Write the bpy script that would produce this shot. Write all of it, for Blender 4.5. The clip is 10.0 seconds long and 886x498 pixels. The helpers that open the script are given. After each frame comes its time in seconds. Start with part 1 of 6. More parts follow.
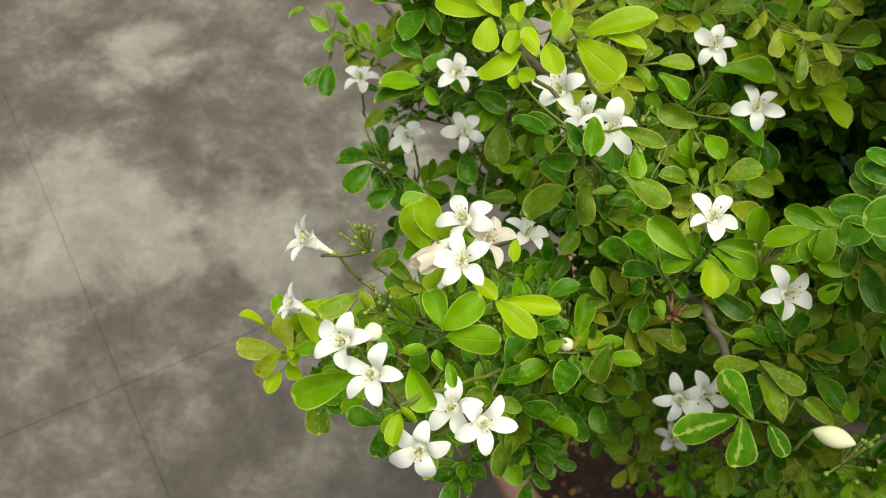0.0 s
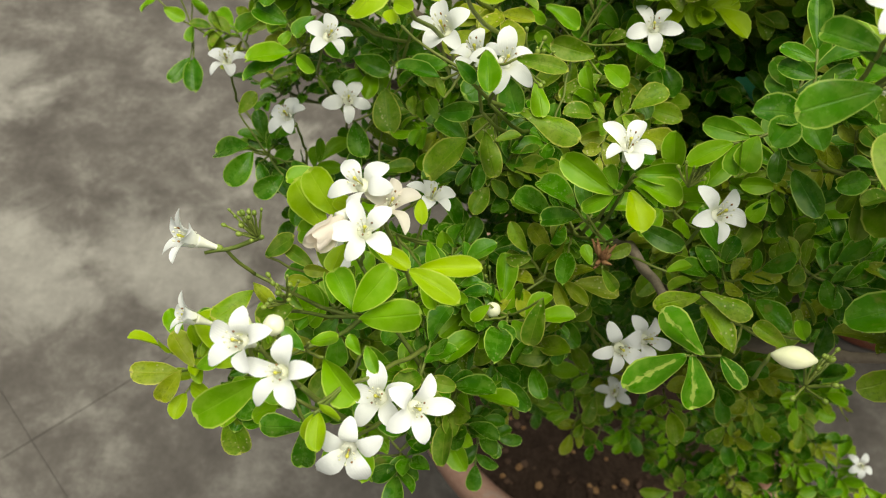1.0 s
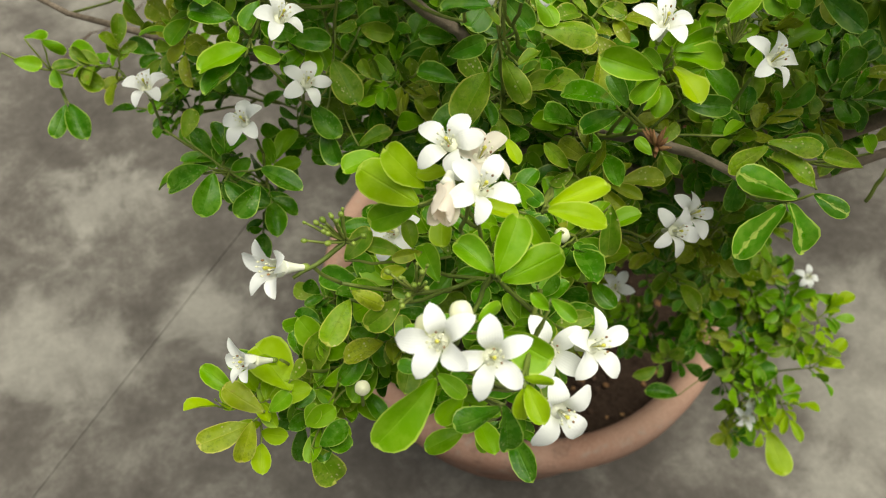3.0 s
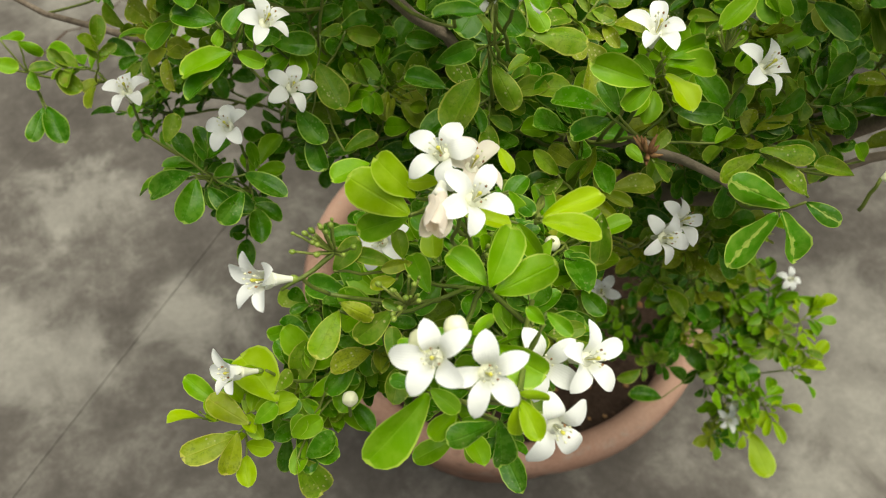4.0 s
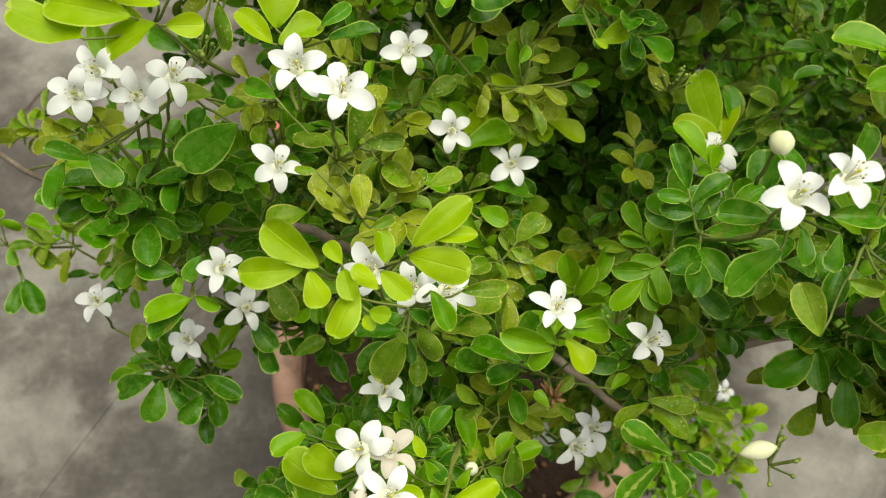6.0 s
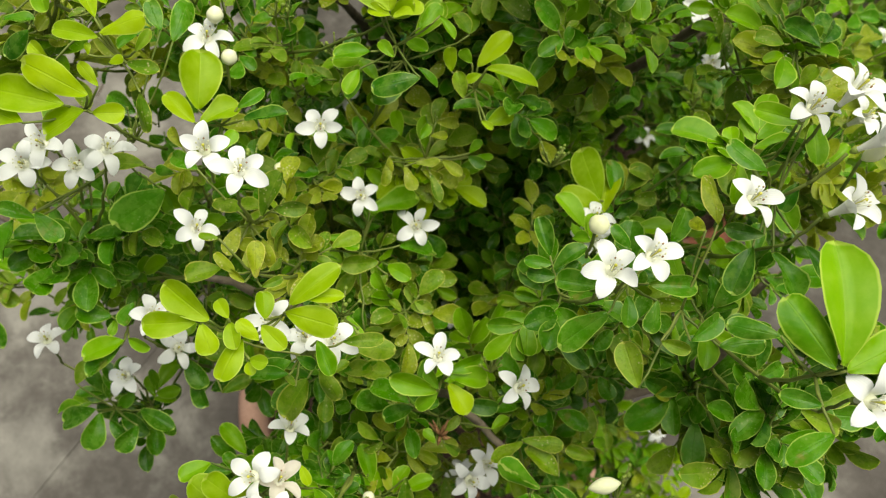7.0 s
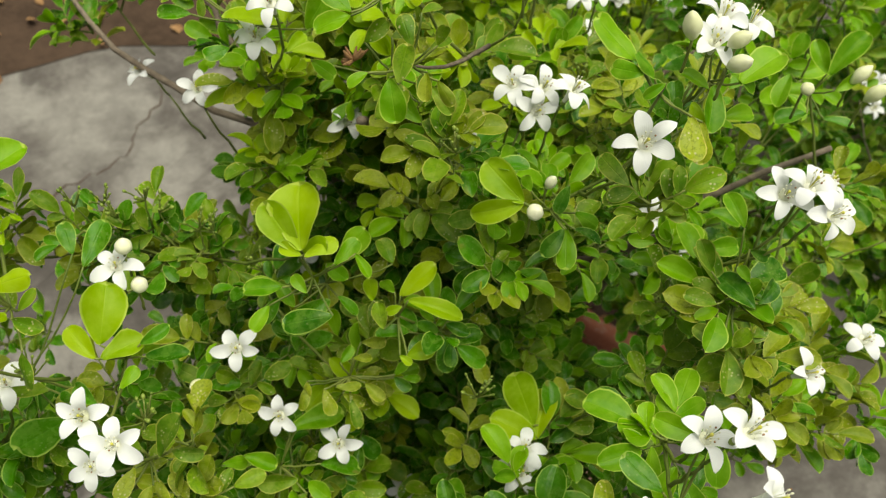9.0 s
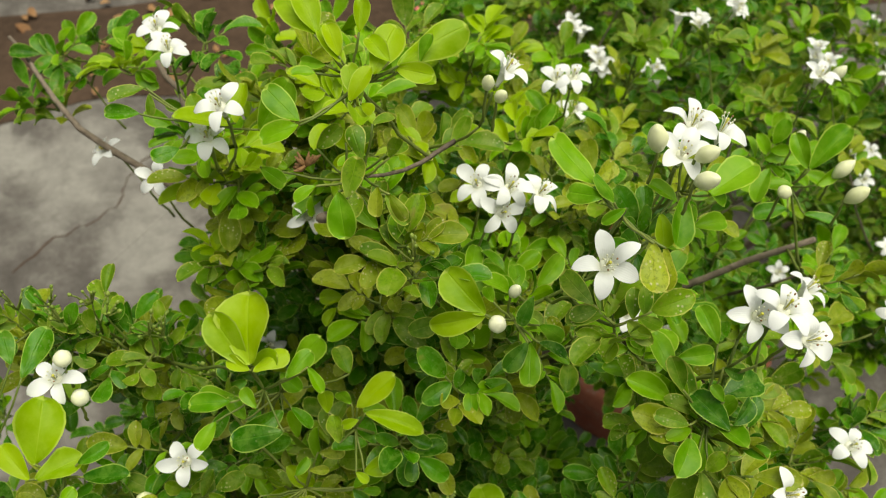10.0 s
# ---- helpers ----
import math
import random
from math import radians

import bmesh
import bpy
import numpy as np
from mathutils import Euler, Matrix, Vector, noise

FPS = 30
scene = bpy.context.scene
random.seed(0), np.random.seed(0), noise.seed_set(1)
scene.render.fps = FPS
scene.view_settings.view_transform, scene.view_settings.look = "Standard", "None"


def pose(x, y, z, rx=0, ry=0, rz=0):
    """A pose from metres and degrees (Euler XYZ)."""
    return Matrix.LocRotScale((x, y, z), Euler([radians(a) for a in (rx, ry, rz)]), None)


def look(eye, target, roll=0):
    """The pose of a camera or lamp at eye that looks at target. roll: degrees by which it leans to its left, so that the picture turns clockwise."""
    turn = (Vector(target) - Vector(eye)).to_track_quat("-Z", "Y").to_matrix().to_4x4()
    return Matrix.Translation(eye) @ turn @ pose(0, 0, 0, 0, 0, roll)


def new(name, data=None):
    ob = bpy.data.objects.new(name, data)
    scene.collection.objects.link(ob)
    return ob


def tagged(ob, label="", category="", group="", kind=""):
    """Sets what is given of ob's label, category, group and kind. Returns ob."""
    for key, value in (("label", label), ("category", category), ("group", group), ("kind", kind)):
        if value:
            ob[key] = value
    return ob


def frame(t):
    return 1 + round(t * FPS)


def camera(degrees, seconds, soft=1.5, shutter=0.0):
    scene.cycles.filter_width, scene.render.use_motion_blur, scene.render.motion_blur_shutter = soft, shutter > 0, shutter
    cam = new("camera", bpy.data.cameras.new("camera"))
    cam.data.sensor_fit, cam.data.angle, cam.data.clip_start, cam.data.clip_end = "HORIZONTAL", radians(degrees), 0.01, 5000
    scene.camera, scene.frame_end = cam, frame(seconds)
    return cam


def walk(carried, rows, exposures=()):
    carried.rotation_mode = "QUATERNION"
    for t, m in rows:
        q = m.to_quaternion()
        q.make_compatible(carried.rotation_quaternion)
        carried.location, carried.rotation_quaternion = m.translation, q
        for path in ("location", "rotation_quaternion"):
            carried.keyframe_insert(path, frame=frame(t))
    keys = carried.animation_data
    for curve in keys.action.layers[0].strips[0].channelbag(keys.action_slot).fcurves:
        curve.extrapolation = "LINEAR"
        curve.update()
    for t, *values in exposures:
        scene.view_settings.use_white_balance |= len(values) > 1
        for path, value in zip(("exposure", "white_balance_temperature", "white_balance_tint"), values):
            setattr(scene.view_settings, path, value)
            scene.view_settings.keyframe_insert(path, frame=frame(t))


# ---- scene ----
cam = camera(52.7, 10.0, soft=1.1, shutter=0.1)
PATH = [
    (0, (0.285, 0.311, 1.444), (0.135, 1.488, -0.166), 7.2),
    (0.5, (0.265, 0.315, 1.422), (0.25, 1.507, -0.184), 6.0),
    (1, (0.287, 0.329, 1.401), (0.338, 1.523, -0.203), 6.2),
    (1.5, (0.266, 0.362, 1.395), (0.343, 1.527, -0.229), 5.3),
    (2, (0.205, 0.377, 1.388), (0.493, 1.487, -0.25), 3.8),
    (2.5, (0.184, 0.361, 1.373), (0.6, 1.432, -0.264), 3.2),
    (2.7, (0.176, 0.359, 1.373), (0.612, 1.425, -0.262), 2.6),
    (4, (0.173, 0.368, 1.37), (0.667, 1.409, -0.265), 4.6),
    (4.5, (0.167, 0.378, 1.379), (0.661, 1.417, -0.258), 5.1),
    (5, (0.159, 0.392, 1.393), (0.661, 1.427, -0.243), 5.5),
    (5.5, (0.184, 0.413, 1.421), (0.687, 1.448, -0.214), 5.6),
    (5.8, (0.21, 0.421, 1.469), (0.73, 1.44, -0.172), 7.1),
    (6, (0.214, 0.419, 1.487), (0.751, 1.451, -0.14), 6.8),
    (6.2, (0.218, 0.417, 1.506), (0.761, 1.451, -0.118), 7.5),
    (7.3, (0.258, 0.366, 1.559), (0.814, 1.469, -0.014), 7.7),
    (7.5, (0.255, 0.37, 1.565), (0.802, 1.476, -0.01), 7.8),
    (8, (0.264, 0.39, 1.574), (0.761, 1.509, -0.008), 7.5),
    (8.5, (0.316, 0.431, 1.59), (0.77, 1.558, 0.001), 6.3),
    (9, (0.356, 0.455, 1.612), (0.819, 1.622, 0.055), 6.0),
    (9.5, (0.391, 0.472, 1.612), (0.86, 1.667, 0.077), 5.8),
    (10, (0.39, 0.492, 1.619), (0.866, 1.722, 0.115), 5.8),
]
EXPOSURES = [(0.0, 0.33, 7200.0, 0.0), (6.2, 0.33, 7200.0, 0.0), (8.0, 0.27, 7200.0, 0.0), (10.0, 0.16, 7200.0, 0.0)]
walk(cam, [(t, look(eye, target, roll)) for t, eye, target, roll in PATH], EXPOSURES)
# the phone's small aperture, focused on the front flowers
cam.data.dof.use_dof = True
cam.data.dof.focus_distance = 0.40
cam.data.dof.aperture_fstop = 18.0

# ---- light: bright overcast sky with a very soft sun ----
SUN_UP, SUN_ROUND = 80.0, 120.0
world = bpy.data.worlds.new("overcast_sky")
scene.world = world
world.use_nodes = True
wn = world.node_tree.nodes
sky = wn.new("ShaderNodeTexSky")
sky.sky_type, sky.sun_disc = "NISHITA", False
sky.sun_elevation, sky.sun_rotation = radians(SUN_UP), radians(SUN_ROUND)
sky.air_density, sky.dust_density, sky.ozone_density = 1.0, 5.0, 0.6
cloud = wn.new("ShaderNodeHueSaturation")
cloud.inputs["Saturation"].default_value = 0.45
world.node_tree.links.new(sky.outputs[0], cloud.inputs["Color"])
world.node_tree.links.new(cloud.outputs[0], wn["Background"].inputs["Color"])
wn["Background"].inputs["Strength"].default_value = 0.080
sun = bpy.data.lights.new("sun", "SUN")
sun.energy, sun.angle, sun.color = 2.9, radians(60.0), (1.0, 0.97, 0.92)
sun_lamp = new("sun", sun)
sun_dir = Vector((math.sin(radians(SUN_ROUND)) * math.cos(radians(SUN_UP)), math.cos(radians(SUN_ROUND)) * math.cos(radians(SUN_UP)), math.sin(radians(SUN_UP))))
sun_lamp.matrix_world = look((sun_dir * 20)[:], (0, 0, 0))

# ---- materials ----
class Nodes:
    """Short hand for one node material."""

    def __init__(self, name):
        self.mat = bpy.data.materials.new(name)
        self.mat.use_nodes = True
        self.tree = self.mat.node_tree
        self.bsdf = self.tree.nodes["Principled BSDF"]
        self.out = self.tree.nodes["Material Output"]

    def add(self, kind, **inputs):
        node = self.tree.nodes.new("ShaderNode" + kind)
        for key, value in inputs.items():
            self.put(node.inputs[key.replace("_", " ")], value)
        return node

    def put(self, socket, value):
        if isinstance(value, bpy.types.NodeSocket):
            self.tree.links.new(value, socket)
        else:
            socket.default_value = value

    def math(self, op, a, b=0.0, c=0.0, clamp=False):
        node = self.tree.nodes.new("ShaderNodeMath")
        node.operation, node.use_clamp = op, clamp
        for n, v in enumerate((a, b, c)):
            self.put(node.inputs[n], v)
        return node.outputs[0]

    def mix(self, f, a, b, blend="MIX"):
        node = self.tree.nodes.new("ShaderNodeMix")
        node.data_type, node.blend_type = "RGBA", blend
        self.put(node.inputs[0], f), self.put(node.inputs[6], a), self.put(node.inputs[7], b)
        return node.outputs[2]

    def noise(self, scale, detail=3.0, rough=0.55, vector=None, distort=0.0):
        node = self.add("TexNoise", Scale=scale, Detail=detail, Roughness=rough, Distortion=distort)
        if vector is not None:
            self.put(node.inputs["Vector"], vector)
        return node.outputs[0]

    def step(self, value, low, high):
        node = self.tree.nodes.new("ShaderNodeMapRange")
        node.interpolation_type = "SMOOTHSTEP"
        for key, v in (("Value", value), ("From Min", low), ("From Max", high)):
            self.put(node.inputs[key], v)
        return node.outputs[0]

    def place(self):
        return self.add("NewGeometry").outputs["Position"]

    def local(self):
        return self.add("TexCoord").outputs["Object"]

    def any_random(self):
        """One random number per object and per loose piece of a joined mesh."""
        a, b = self.add("ObjectInfo").outputs["Random"], self.add("NewGeometry").outputs["Random Per Island"]
        return self.math("FRACT", self.math("ADD", a, self.math("MULTIPLY", b, 7.31)))

    def bump(self, height, strength, distance):
        node = self.add("Bump", Strength=strength, Distance=distance, Height=height)
        self.put(self.bsdf.inputs["Normal"], node.outputs[0])

    def finish(self, color, rough, spec=0.5):
        self.put(self.bsdf.inputs["Base Color"], color)
        self.put(self.bsdf.inputs["Roughness"], rough)
        self.put(self.bsdf.inputs["Specular IOR Level"], spec)
        return self.mat


def rgb(r, g, b):
    return (r, g, b, 1.0)


def leaf_material(name, dark, light, rim, vein, rough, thin, spots, splash=False):
    """Leaf blade: colour by leaf, paler midrib, paler margin with edge light painted in, mottling and pale specks;
    light shines through.
    """
    n = Nodes(name)
    uv = n.add("TexCoord").outputs["UV"]
    sep = n.add("SeparateXYZ", Vector=uv)
    across, along = n.math("ABSOLUTE", n.math("SUBTRACT", sep.outputs[0], 0.5)), sep.outputs[1]
    pick = n.any_random()
    where = n.place()
    mottle = n.noise(160.0, 4.0, 0.6, where)
    broad = n.noise(45.0, 2.0, 0.5, where)
    tone = n.math("ADD", n.math("MULTIPLY", pick, 0.75), n.math("MULTIPLY", n.math("SUBTRACT", broad, 0.4), 0.9), clamp=True)
    col = n.mix(tone, dark, light)
    col = n.mix(n.math("MULTIPLY", n.step(mottle, 0.35, 0.75), 0.30), col, n.mix(0.5, light, rim))
    # side veins slanting from the midrib
    slant = n.math("SUBTRACT", along, n.math("MULTIPLY", across, 0.55))
    wave = n.math("SINE", n.math("ADD", n.math("MULTIPLY", slant, 58.0), n.math("MULTIPLY", mottle, 5.0)))
    col = n.mix(n.math("MULTIPLY", n.step(wave, 0.6, 1.0), 0.03), col, vein)
    col = n.mix(n.math("MULTIPLY", n.step(across, 0.020, 0.008), 0.40), col, vein)
    # margin colour also carries the bright highlight along the blade's edge
    edge = n.math("MAXIMUM", n.step(across, 0.440, 0.474), n.math("MAXIMUM", n.step(along, 0.962, 0.984), n.step(along, 0.03, 0.004)))
    col = n.mix(n.math("MULTIPLY", edge, n.math("ADD", 0.30, n.math("MULTIPLY", broad, 0.75)), clamp=True), col, rim)
    if spots:
        dots = n.add("TexVoronoi", Scale=420.0, Vector=where)
        patch = n.math("MULTIPLY", n.step(dots.outputs["Distance"], 0.30, 0.16), n.step(n.noise(55.0, 2.0, 0.5, where), 0.50, 0.62))
        col = n.mix(n.math("MULTIPLY", patch, spots), col, rgb(0.55, 0.52, 0.26))
        pale = n.step(n.noise(120.0, 3.0, 0.6, where), 0.46, 0.68)
        col = n.mix(n.math("MULTIPLY", pale, spots * 0.45), col, rgb(0.32, 0.37, 0.08))
        grain = n.math("MULTIPLY", n.step(n.noise(620.0, 4.0, 0.7, where), 0.50, 0.62), n.step(broad, 0.30, 0.60))
        col = n.mix(n.math("MULTIPLY", grain, spots * 0.55), col, n.mix(0.55, dark, rgb(0.030, 0.050, 0.004)))
        burn = n.math("MULTIPLY", n.step(n.noise(75.0, 3.0, 0.6, where), 0.60, 0.72), n.step(pick, 0.45, 0.9))
        col = n.mix(n.math("MULTIPLY", burn, 0.5), col, rgb(0.26, 0.19, 0.05))
    if splash:
        ragged = n.math("ADD", across, n.math("MULTIPLY", n.math("SUBTRACT", n.noise(260.0, 3.0, 0.6, where), 0.5), 0.34))
        streak = n.math("MULTIPLY", n.step(ragged, 0.085, 0.045), n.step(n.noise(150.0, 2.0, 0.5, where), 0.40, 0.52))
        col = n.mix(n.math("MULTIPLY", streak, 0.62), col, rgb(0.50, 0.60, 0.13))
    gloss = n.math("ADD", rough, n.math("MULTIPLY", mottle, 0.20))
    n.finish(col, gloss, 0.19)
    n.bump(n.math("ADD", n.math("MULTIPLY", mottle, 0.5), n.math("ADD", n.math("MULTIPLY", wave, 0.035), n.math("MULTIPLY", n.step(across, 0.0, 0.05), 0.9))), 0.34, 0.0006)
    glow = n.add("BsdfTranslucent", Color=n.mix(0.5, col, light))
    blend = n.add("MixShader", Fac=thin)
    n.tree.links.new(n.bsdf.outputs[0], blend.inputs[1])
    n.tree.links.new(glow.outputs[0], blend.inputs[2])
    n.tree.links.new(blend.outputs[0], n.out.inputs[0])
    return n.mat


LEAF = {
    "young": leaf_material("leaf_young", rgb(0.215, 0.39, 0.003), rgb(0.41, 0.58, 0.006), rgb(0.54, 0.66, 0.11), rgb(0.42, 0.60, 0.04), 0.28, 0.34, 0.0),
    "fresh": leaf_material("leaf_fresh", rgb(0.068, 0.225, 0.001), rgb(0.205, 0.42, 0.003), rgb(0.50, 0.64, 0.10), rgb(0.25, 0.45, 0.03), 0.24, 0.22, 0.0),
    "mature": leaf_material("leaf_mature", rgb(0.014, 0.090, 0.0007), rgb(0.066, 0.235, 0.001), rgb(0.40, 0.55, 0.10), rgb(0.10, 0.26, 0.02), 0.17, 0.11, 0.15),
    "old": leaf_material("leaf_old", rgb(0.042, 0.140, 0.002), rgb(0.175, 0.312, 0.004), rgb(0.52, 0.52, 0.10), rgb(0.26, 0.34, 0.04), 0.32, 0.18, 0.7),
    "splashed": leaf_material("leaf_splashed", rgb(0.030, 0.150, 0.001), rgb(0.085, 0.270, 0.002), rgb(0.48, 0.60, 0.12), rgb(0.20, 0.36, 0.03), 0.20, 0.12, 0.1, True),
    "yellow": leaf_material("leaf_yellow", rgb(0.125, 0.205, 0.003), rgb(0.300, 0.375, 0.010), rgb(0.58, 0.53, 0.12), rgb(0.40, 0.40, 0.05), 0.34, 0.20, 0.9),
}
KINDS = list(LEAF)


def petal_material(name, limb, throat, thin):
    n = Nodes(name)
    sep = n.add("SeparateXYZ", Vector=n.add("TexCoord").outputs["UV"])
    base = n.step(sep.outputs[1], 0.30, 0.0)
    veins = n.math("SINE", n.math("MULTIPLY", sep.outputs[0], 55.0))
    col = n.mix(n.math("MULTIPLY", base, 0.45), limb, throat)
    col = n.mix(n.math("MULTIPLY", n.step(n.noise(260.0, 3.0, 0.6, n.place()), 0.62, 0.75), 0.12), col, rgb(0.72, 0.66, 0.52))
    n.finish(col, 0.55, 0.25)
    n.bump(veins, 0.12, 0.0003)
    glow = n.add("BsdfTranslucent", Color=n.mix(0.1, limb, throat))
    blend = n.add("MixShader", Fac=thin)
    n.tree.links.new(n.bsdf.outputs[0], blend.inputs[1])
    n.tree.links.new(glow.outputs[0], blend.inputs[2])
    n.tree.links.new(blend.outputs[0], n.out.inputs[0])
    return n.mat


def plain_material(name, a, b, scale, rough, spec=0.4, bump=0.3, depth=0.001):
    n = Nodes(name)
    where = n.place()
    fine, broad = n.noise(scale, 4.0, 0.6, where), n.noise(scale * 0.18, 2.0, 0.5, where)
    tone = n.math("ADD", n.math("MULTIPLY", fine, 0.6), n.math("MULTIPLY", n.any_random(), 0.4))
    n.finish(n.mix(n.step(n.math("ADD", tone, n.math("MULTIPLY", broad, 0.4)), 0.3, 1.0), a, b), rough, spec)
    n.bump(fine, bump, depth)
    return n.mat


PETAL = petal_material("white_petal", rgb(0.89, 0.90, 0.90), rgb(0.80, 0.82, 0.52), 0.22)
WILTED = petal_material("wilted_petal", rgb(0.92, 0.85, 0.77), rgb(0.86, 0.74, 0.62), 0.45)
STAMEN = plain_material("cream_stamen", rgb(0.70, 0.68, 0.42), rgb(0.80, 0.80, 0.62), 400.0, 0.5)
STIGMA = plain_material("yellow_stigma", rgb(0.50, 0.50, 0.06), rgb(0.66, 0.62, 0.12), 500.0, 0.5)
TUBE = plain_material("cream_tube", rgb(0.70, 0.72, 0.50), rgb(0.84, 0.84, 0.74), 260.0, 0.5, 0.3, 0.15, 0.0004)
BUD = plain_material("cream_bud", rgb(0.75, 0.78, 0.40), rgb(0.88, 0.88, 0.64), 190.0, 0.45, 0.4, 0.25, 0.0005)
GREEN_BUD = plain_material("green_bud", rgb(0.10, 0.17, 0.015), rgb(0.26, 0.34, 0.06), 300.0, 0.4)
TWIG = plain_material("green_twig", rgb(0.08, 0.13, 0.015), rgb(0.20, 0.24, 0.05), 180.0, 0.5)
BARK = plain_material("brown_bark", rgb(0.085, 0.062, 0.045), rgb(0.29, 0.235, 0.180), 170.0, 0.85, 0.2, 0.8, 0.002)
DRY = plain_material("dry_brown", rgb(0.16, 0.075, 0.035), rgb(0.38, 0.22, 0.10), 200.0, 0.8, 0.2, 0.5, 0.001)
PINK = plain_material("pink_bract", rgb(0.50, 0.08, 0.10), rgb(0.66, 0.18, 0.18), 150.0, 0.6)


def terracotta(name, a, b):
    n = Nodes(name)
    where = n.place()
    fine, broad, mid = n.noise(220.0, 4.0, 0.65, where), n.noise(7.0, 3.0, 0.55, where), n.noise(40.0, 4.0, 0.6, where)
    col = n.mix(n.step(n.math("ADD", n.math("MULTIPLY", broad, 0.7), n.math("MULTIPLY", fine, 0.3)), 0.3, 0.7), a, b)
    col = n.mix(n.math("MULTIPLY", n.step(mid, 0.55, 0.72), 0.45), col, rgb(0.42, 0.37, 0.32))
    col = n.mix(n.math("MULTIPLY", n.step(n.noise(13.0, 4.0, 0.7, where), 0.56, 0.70), 0.5), col, rgb(0.10, 0.075, 0.06))
    n.finish(col, 0.88, 0.2)
    n.bump(n.math("ADD", fine, n.math("MULTIPLY", mid, 1.5)), 0.5, 0.0015)
    return n.mat


CLAY = terracotta("terracotta", rgb(0.36, 0.19, 0.135), rgb(0.55, 0.345, 0.265))
RED_CLAY = terracotta("red_terracotta", rgb(0.32, 0.10, 0.055), rgb(0.46, 0.18, 0.11))
GREEN_PLASTIC = plain_material("green_plastic", rgb(0.004, 0.075, 0.028), rgb(0.010, 0.14, 0.055), 30.0, 0.45, 0.4, 0.1, 0.0005)
TEAL_PLASTIC = plain_material("teal_plastic", rgb(0.01, 0.26, 0.13), rgb(0.02, 0.36, 0.20), 30.0, 0.4, 0.4, 0.1, 0.0005)
SOIL = plain_material("dark_soil", rgb(0.022, 0.014, 0.010), rgb(0.085, 0.055, 0.040), 150.0, 0.95, 0.1, 1.0, 0.006)
CLOD = plain_material("soil_clod", rgb(0.035, 0.022, 0.016), rgb(0.130, 0.080, 0.056), 120.0, 0.95, 0.1, 0.8, 0.003)
LITTER = plain_material("leaf_litter", rgb(0.016, 0.011, 0.008), rgb(0.085, 0.055, 0.038), 34.0, 0.95, 0.1, 1.0, 0.006)
PLASTER = plain_material("grey_plaster", rgb(0.20, 0.19, 0.18), rgb(0.34, 0.33, 0.31), 14.0, 0.9, 0.2, 0.4, 0.003)


def concrete():
    """Weathered terrace concrete: dark algae film with worn pale blotches, one large pale patch, pits and specks."""
    n = Nodes("weathered_concrete")
    where = n.place()
    broad = n.noise(3.2, 4.0, 0.62, where, 0.6)
    mid = n.noise(9.0, 5.0, 0.66, where, 0.3)
    fine = n.noise(70.0, 5.0, 0.7, where)
    grit = n.noise(420.0, 3.0, 0.7, where)
    blot = n.math("ADD", n.math("MULTIPLY", broad, 0.42), n.math("ADD", n.math("MULTIPLY", mid, 0.52), n.math("MULTIPLY", fine, 0.20)))
    ragged = n.math("MULTIPLY", n.math("SUBTRACT", n.noise(7.0, 5.0, 0.65, where, 0.4), 0.5), 0.42)
    worn = 0.0
    for x, y, r, soft in WORN:
        away = n.add("VectorMath", **{})
        away.operation = "DISTANCE"
        n.put(away.inputs[0], where)
        away.inputs[1].default_value = (x, y, 0.0)
        near = n.step(n.math("ADD", away.outputs["Value"], ragged), r * (1.0 + soft), r * (1.0 - soft))
        worn = n.math("MAXIMUM", worn, near)
    pale = n.math("MAXIMUM", n.math("MULTIPLY", n.step(blot, 0.54, 0.76), 0.55), worn)
    col = n.mix(n.step(blot, 0.34, 0.72), rgb(0.062, 0.054, 0.049), rgb(0.131, 0.118, 0.108))
    col = n.mix(n.math("MULTIPLY", pale, 0.90), col, n.mix(n.step(n.math("ADD", n.math("MULTIPLY", fine, 0.35), n.math("MULTIPLY", mid, 0.75)), 0.35, 0.80), rgb(0.205, 0.192, 0.176), rgb(0.315, 0.300, 0.272)))
    col = n.mix(n.math("MULTIPLY", n.step(grit, 0.60, 0.80), 0.16), col, rgb(0.06, 0.055, 0.05))
    col = n.mix(n.math("MULTIPLY", n.step(n.noise(24.0, 4.0, 0.7, where), 0.60, 0.74), 0.15), col, rgb(0.075, 0.068, 0.062))
    n.finish(col, 0.92, 0.2)
    n.bump(n.math("ADD", n.math("MULTIPLY", fine, 0.7), n.math("MULTIPLY", grit, 0.3)), 0.5, 0.003)
    return n.mat


WORN = [(0.30, 2.05, 0.10, 0.7), (0.12, 2.32, 0.12, 0.7), (0.44, 2.30, 0.09, 0.7), (-0.57, 1.24, 0.17, 0.42), (-0.41, 1.24, 0.11, 0.5), (-0.64, 1.71, 0.09, 0.6), (-0.20, 1.33, 0.11, 0.7), (-0.15, 1.27, 0.10, 0.6), (0.12, 1.24, 0.08, 0.7), (-0.02, 1.57, 0.08, 0.7), (0.06, 2.22, 0.12, 0.7), (0.22, 1.98, 0.11, 0.7), (-0.10, 2.35, 0.10, 0.7), (1.14, 0.70, 0.12, 0.7), (1.24, 0.80, 0.10, 0.7), (0.98, 0.61, 0.09, 0.7)]
CONCRETE = concrete()


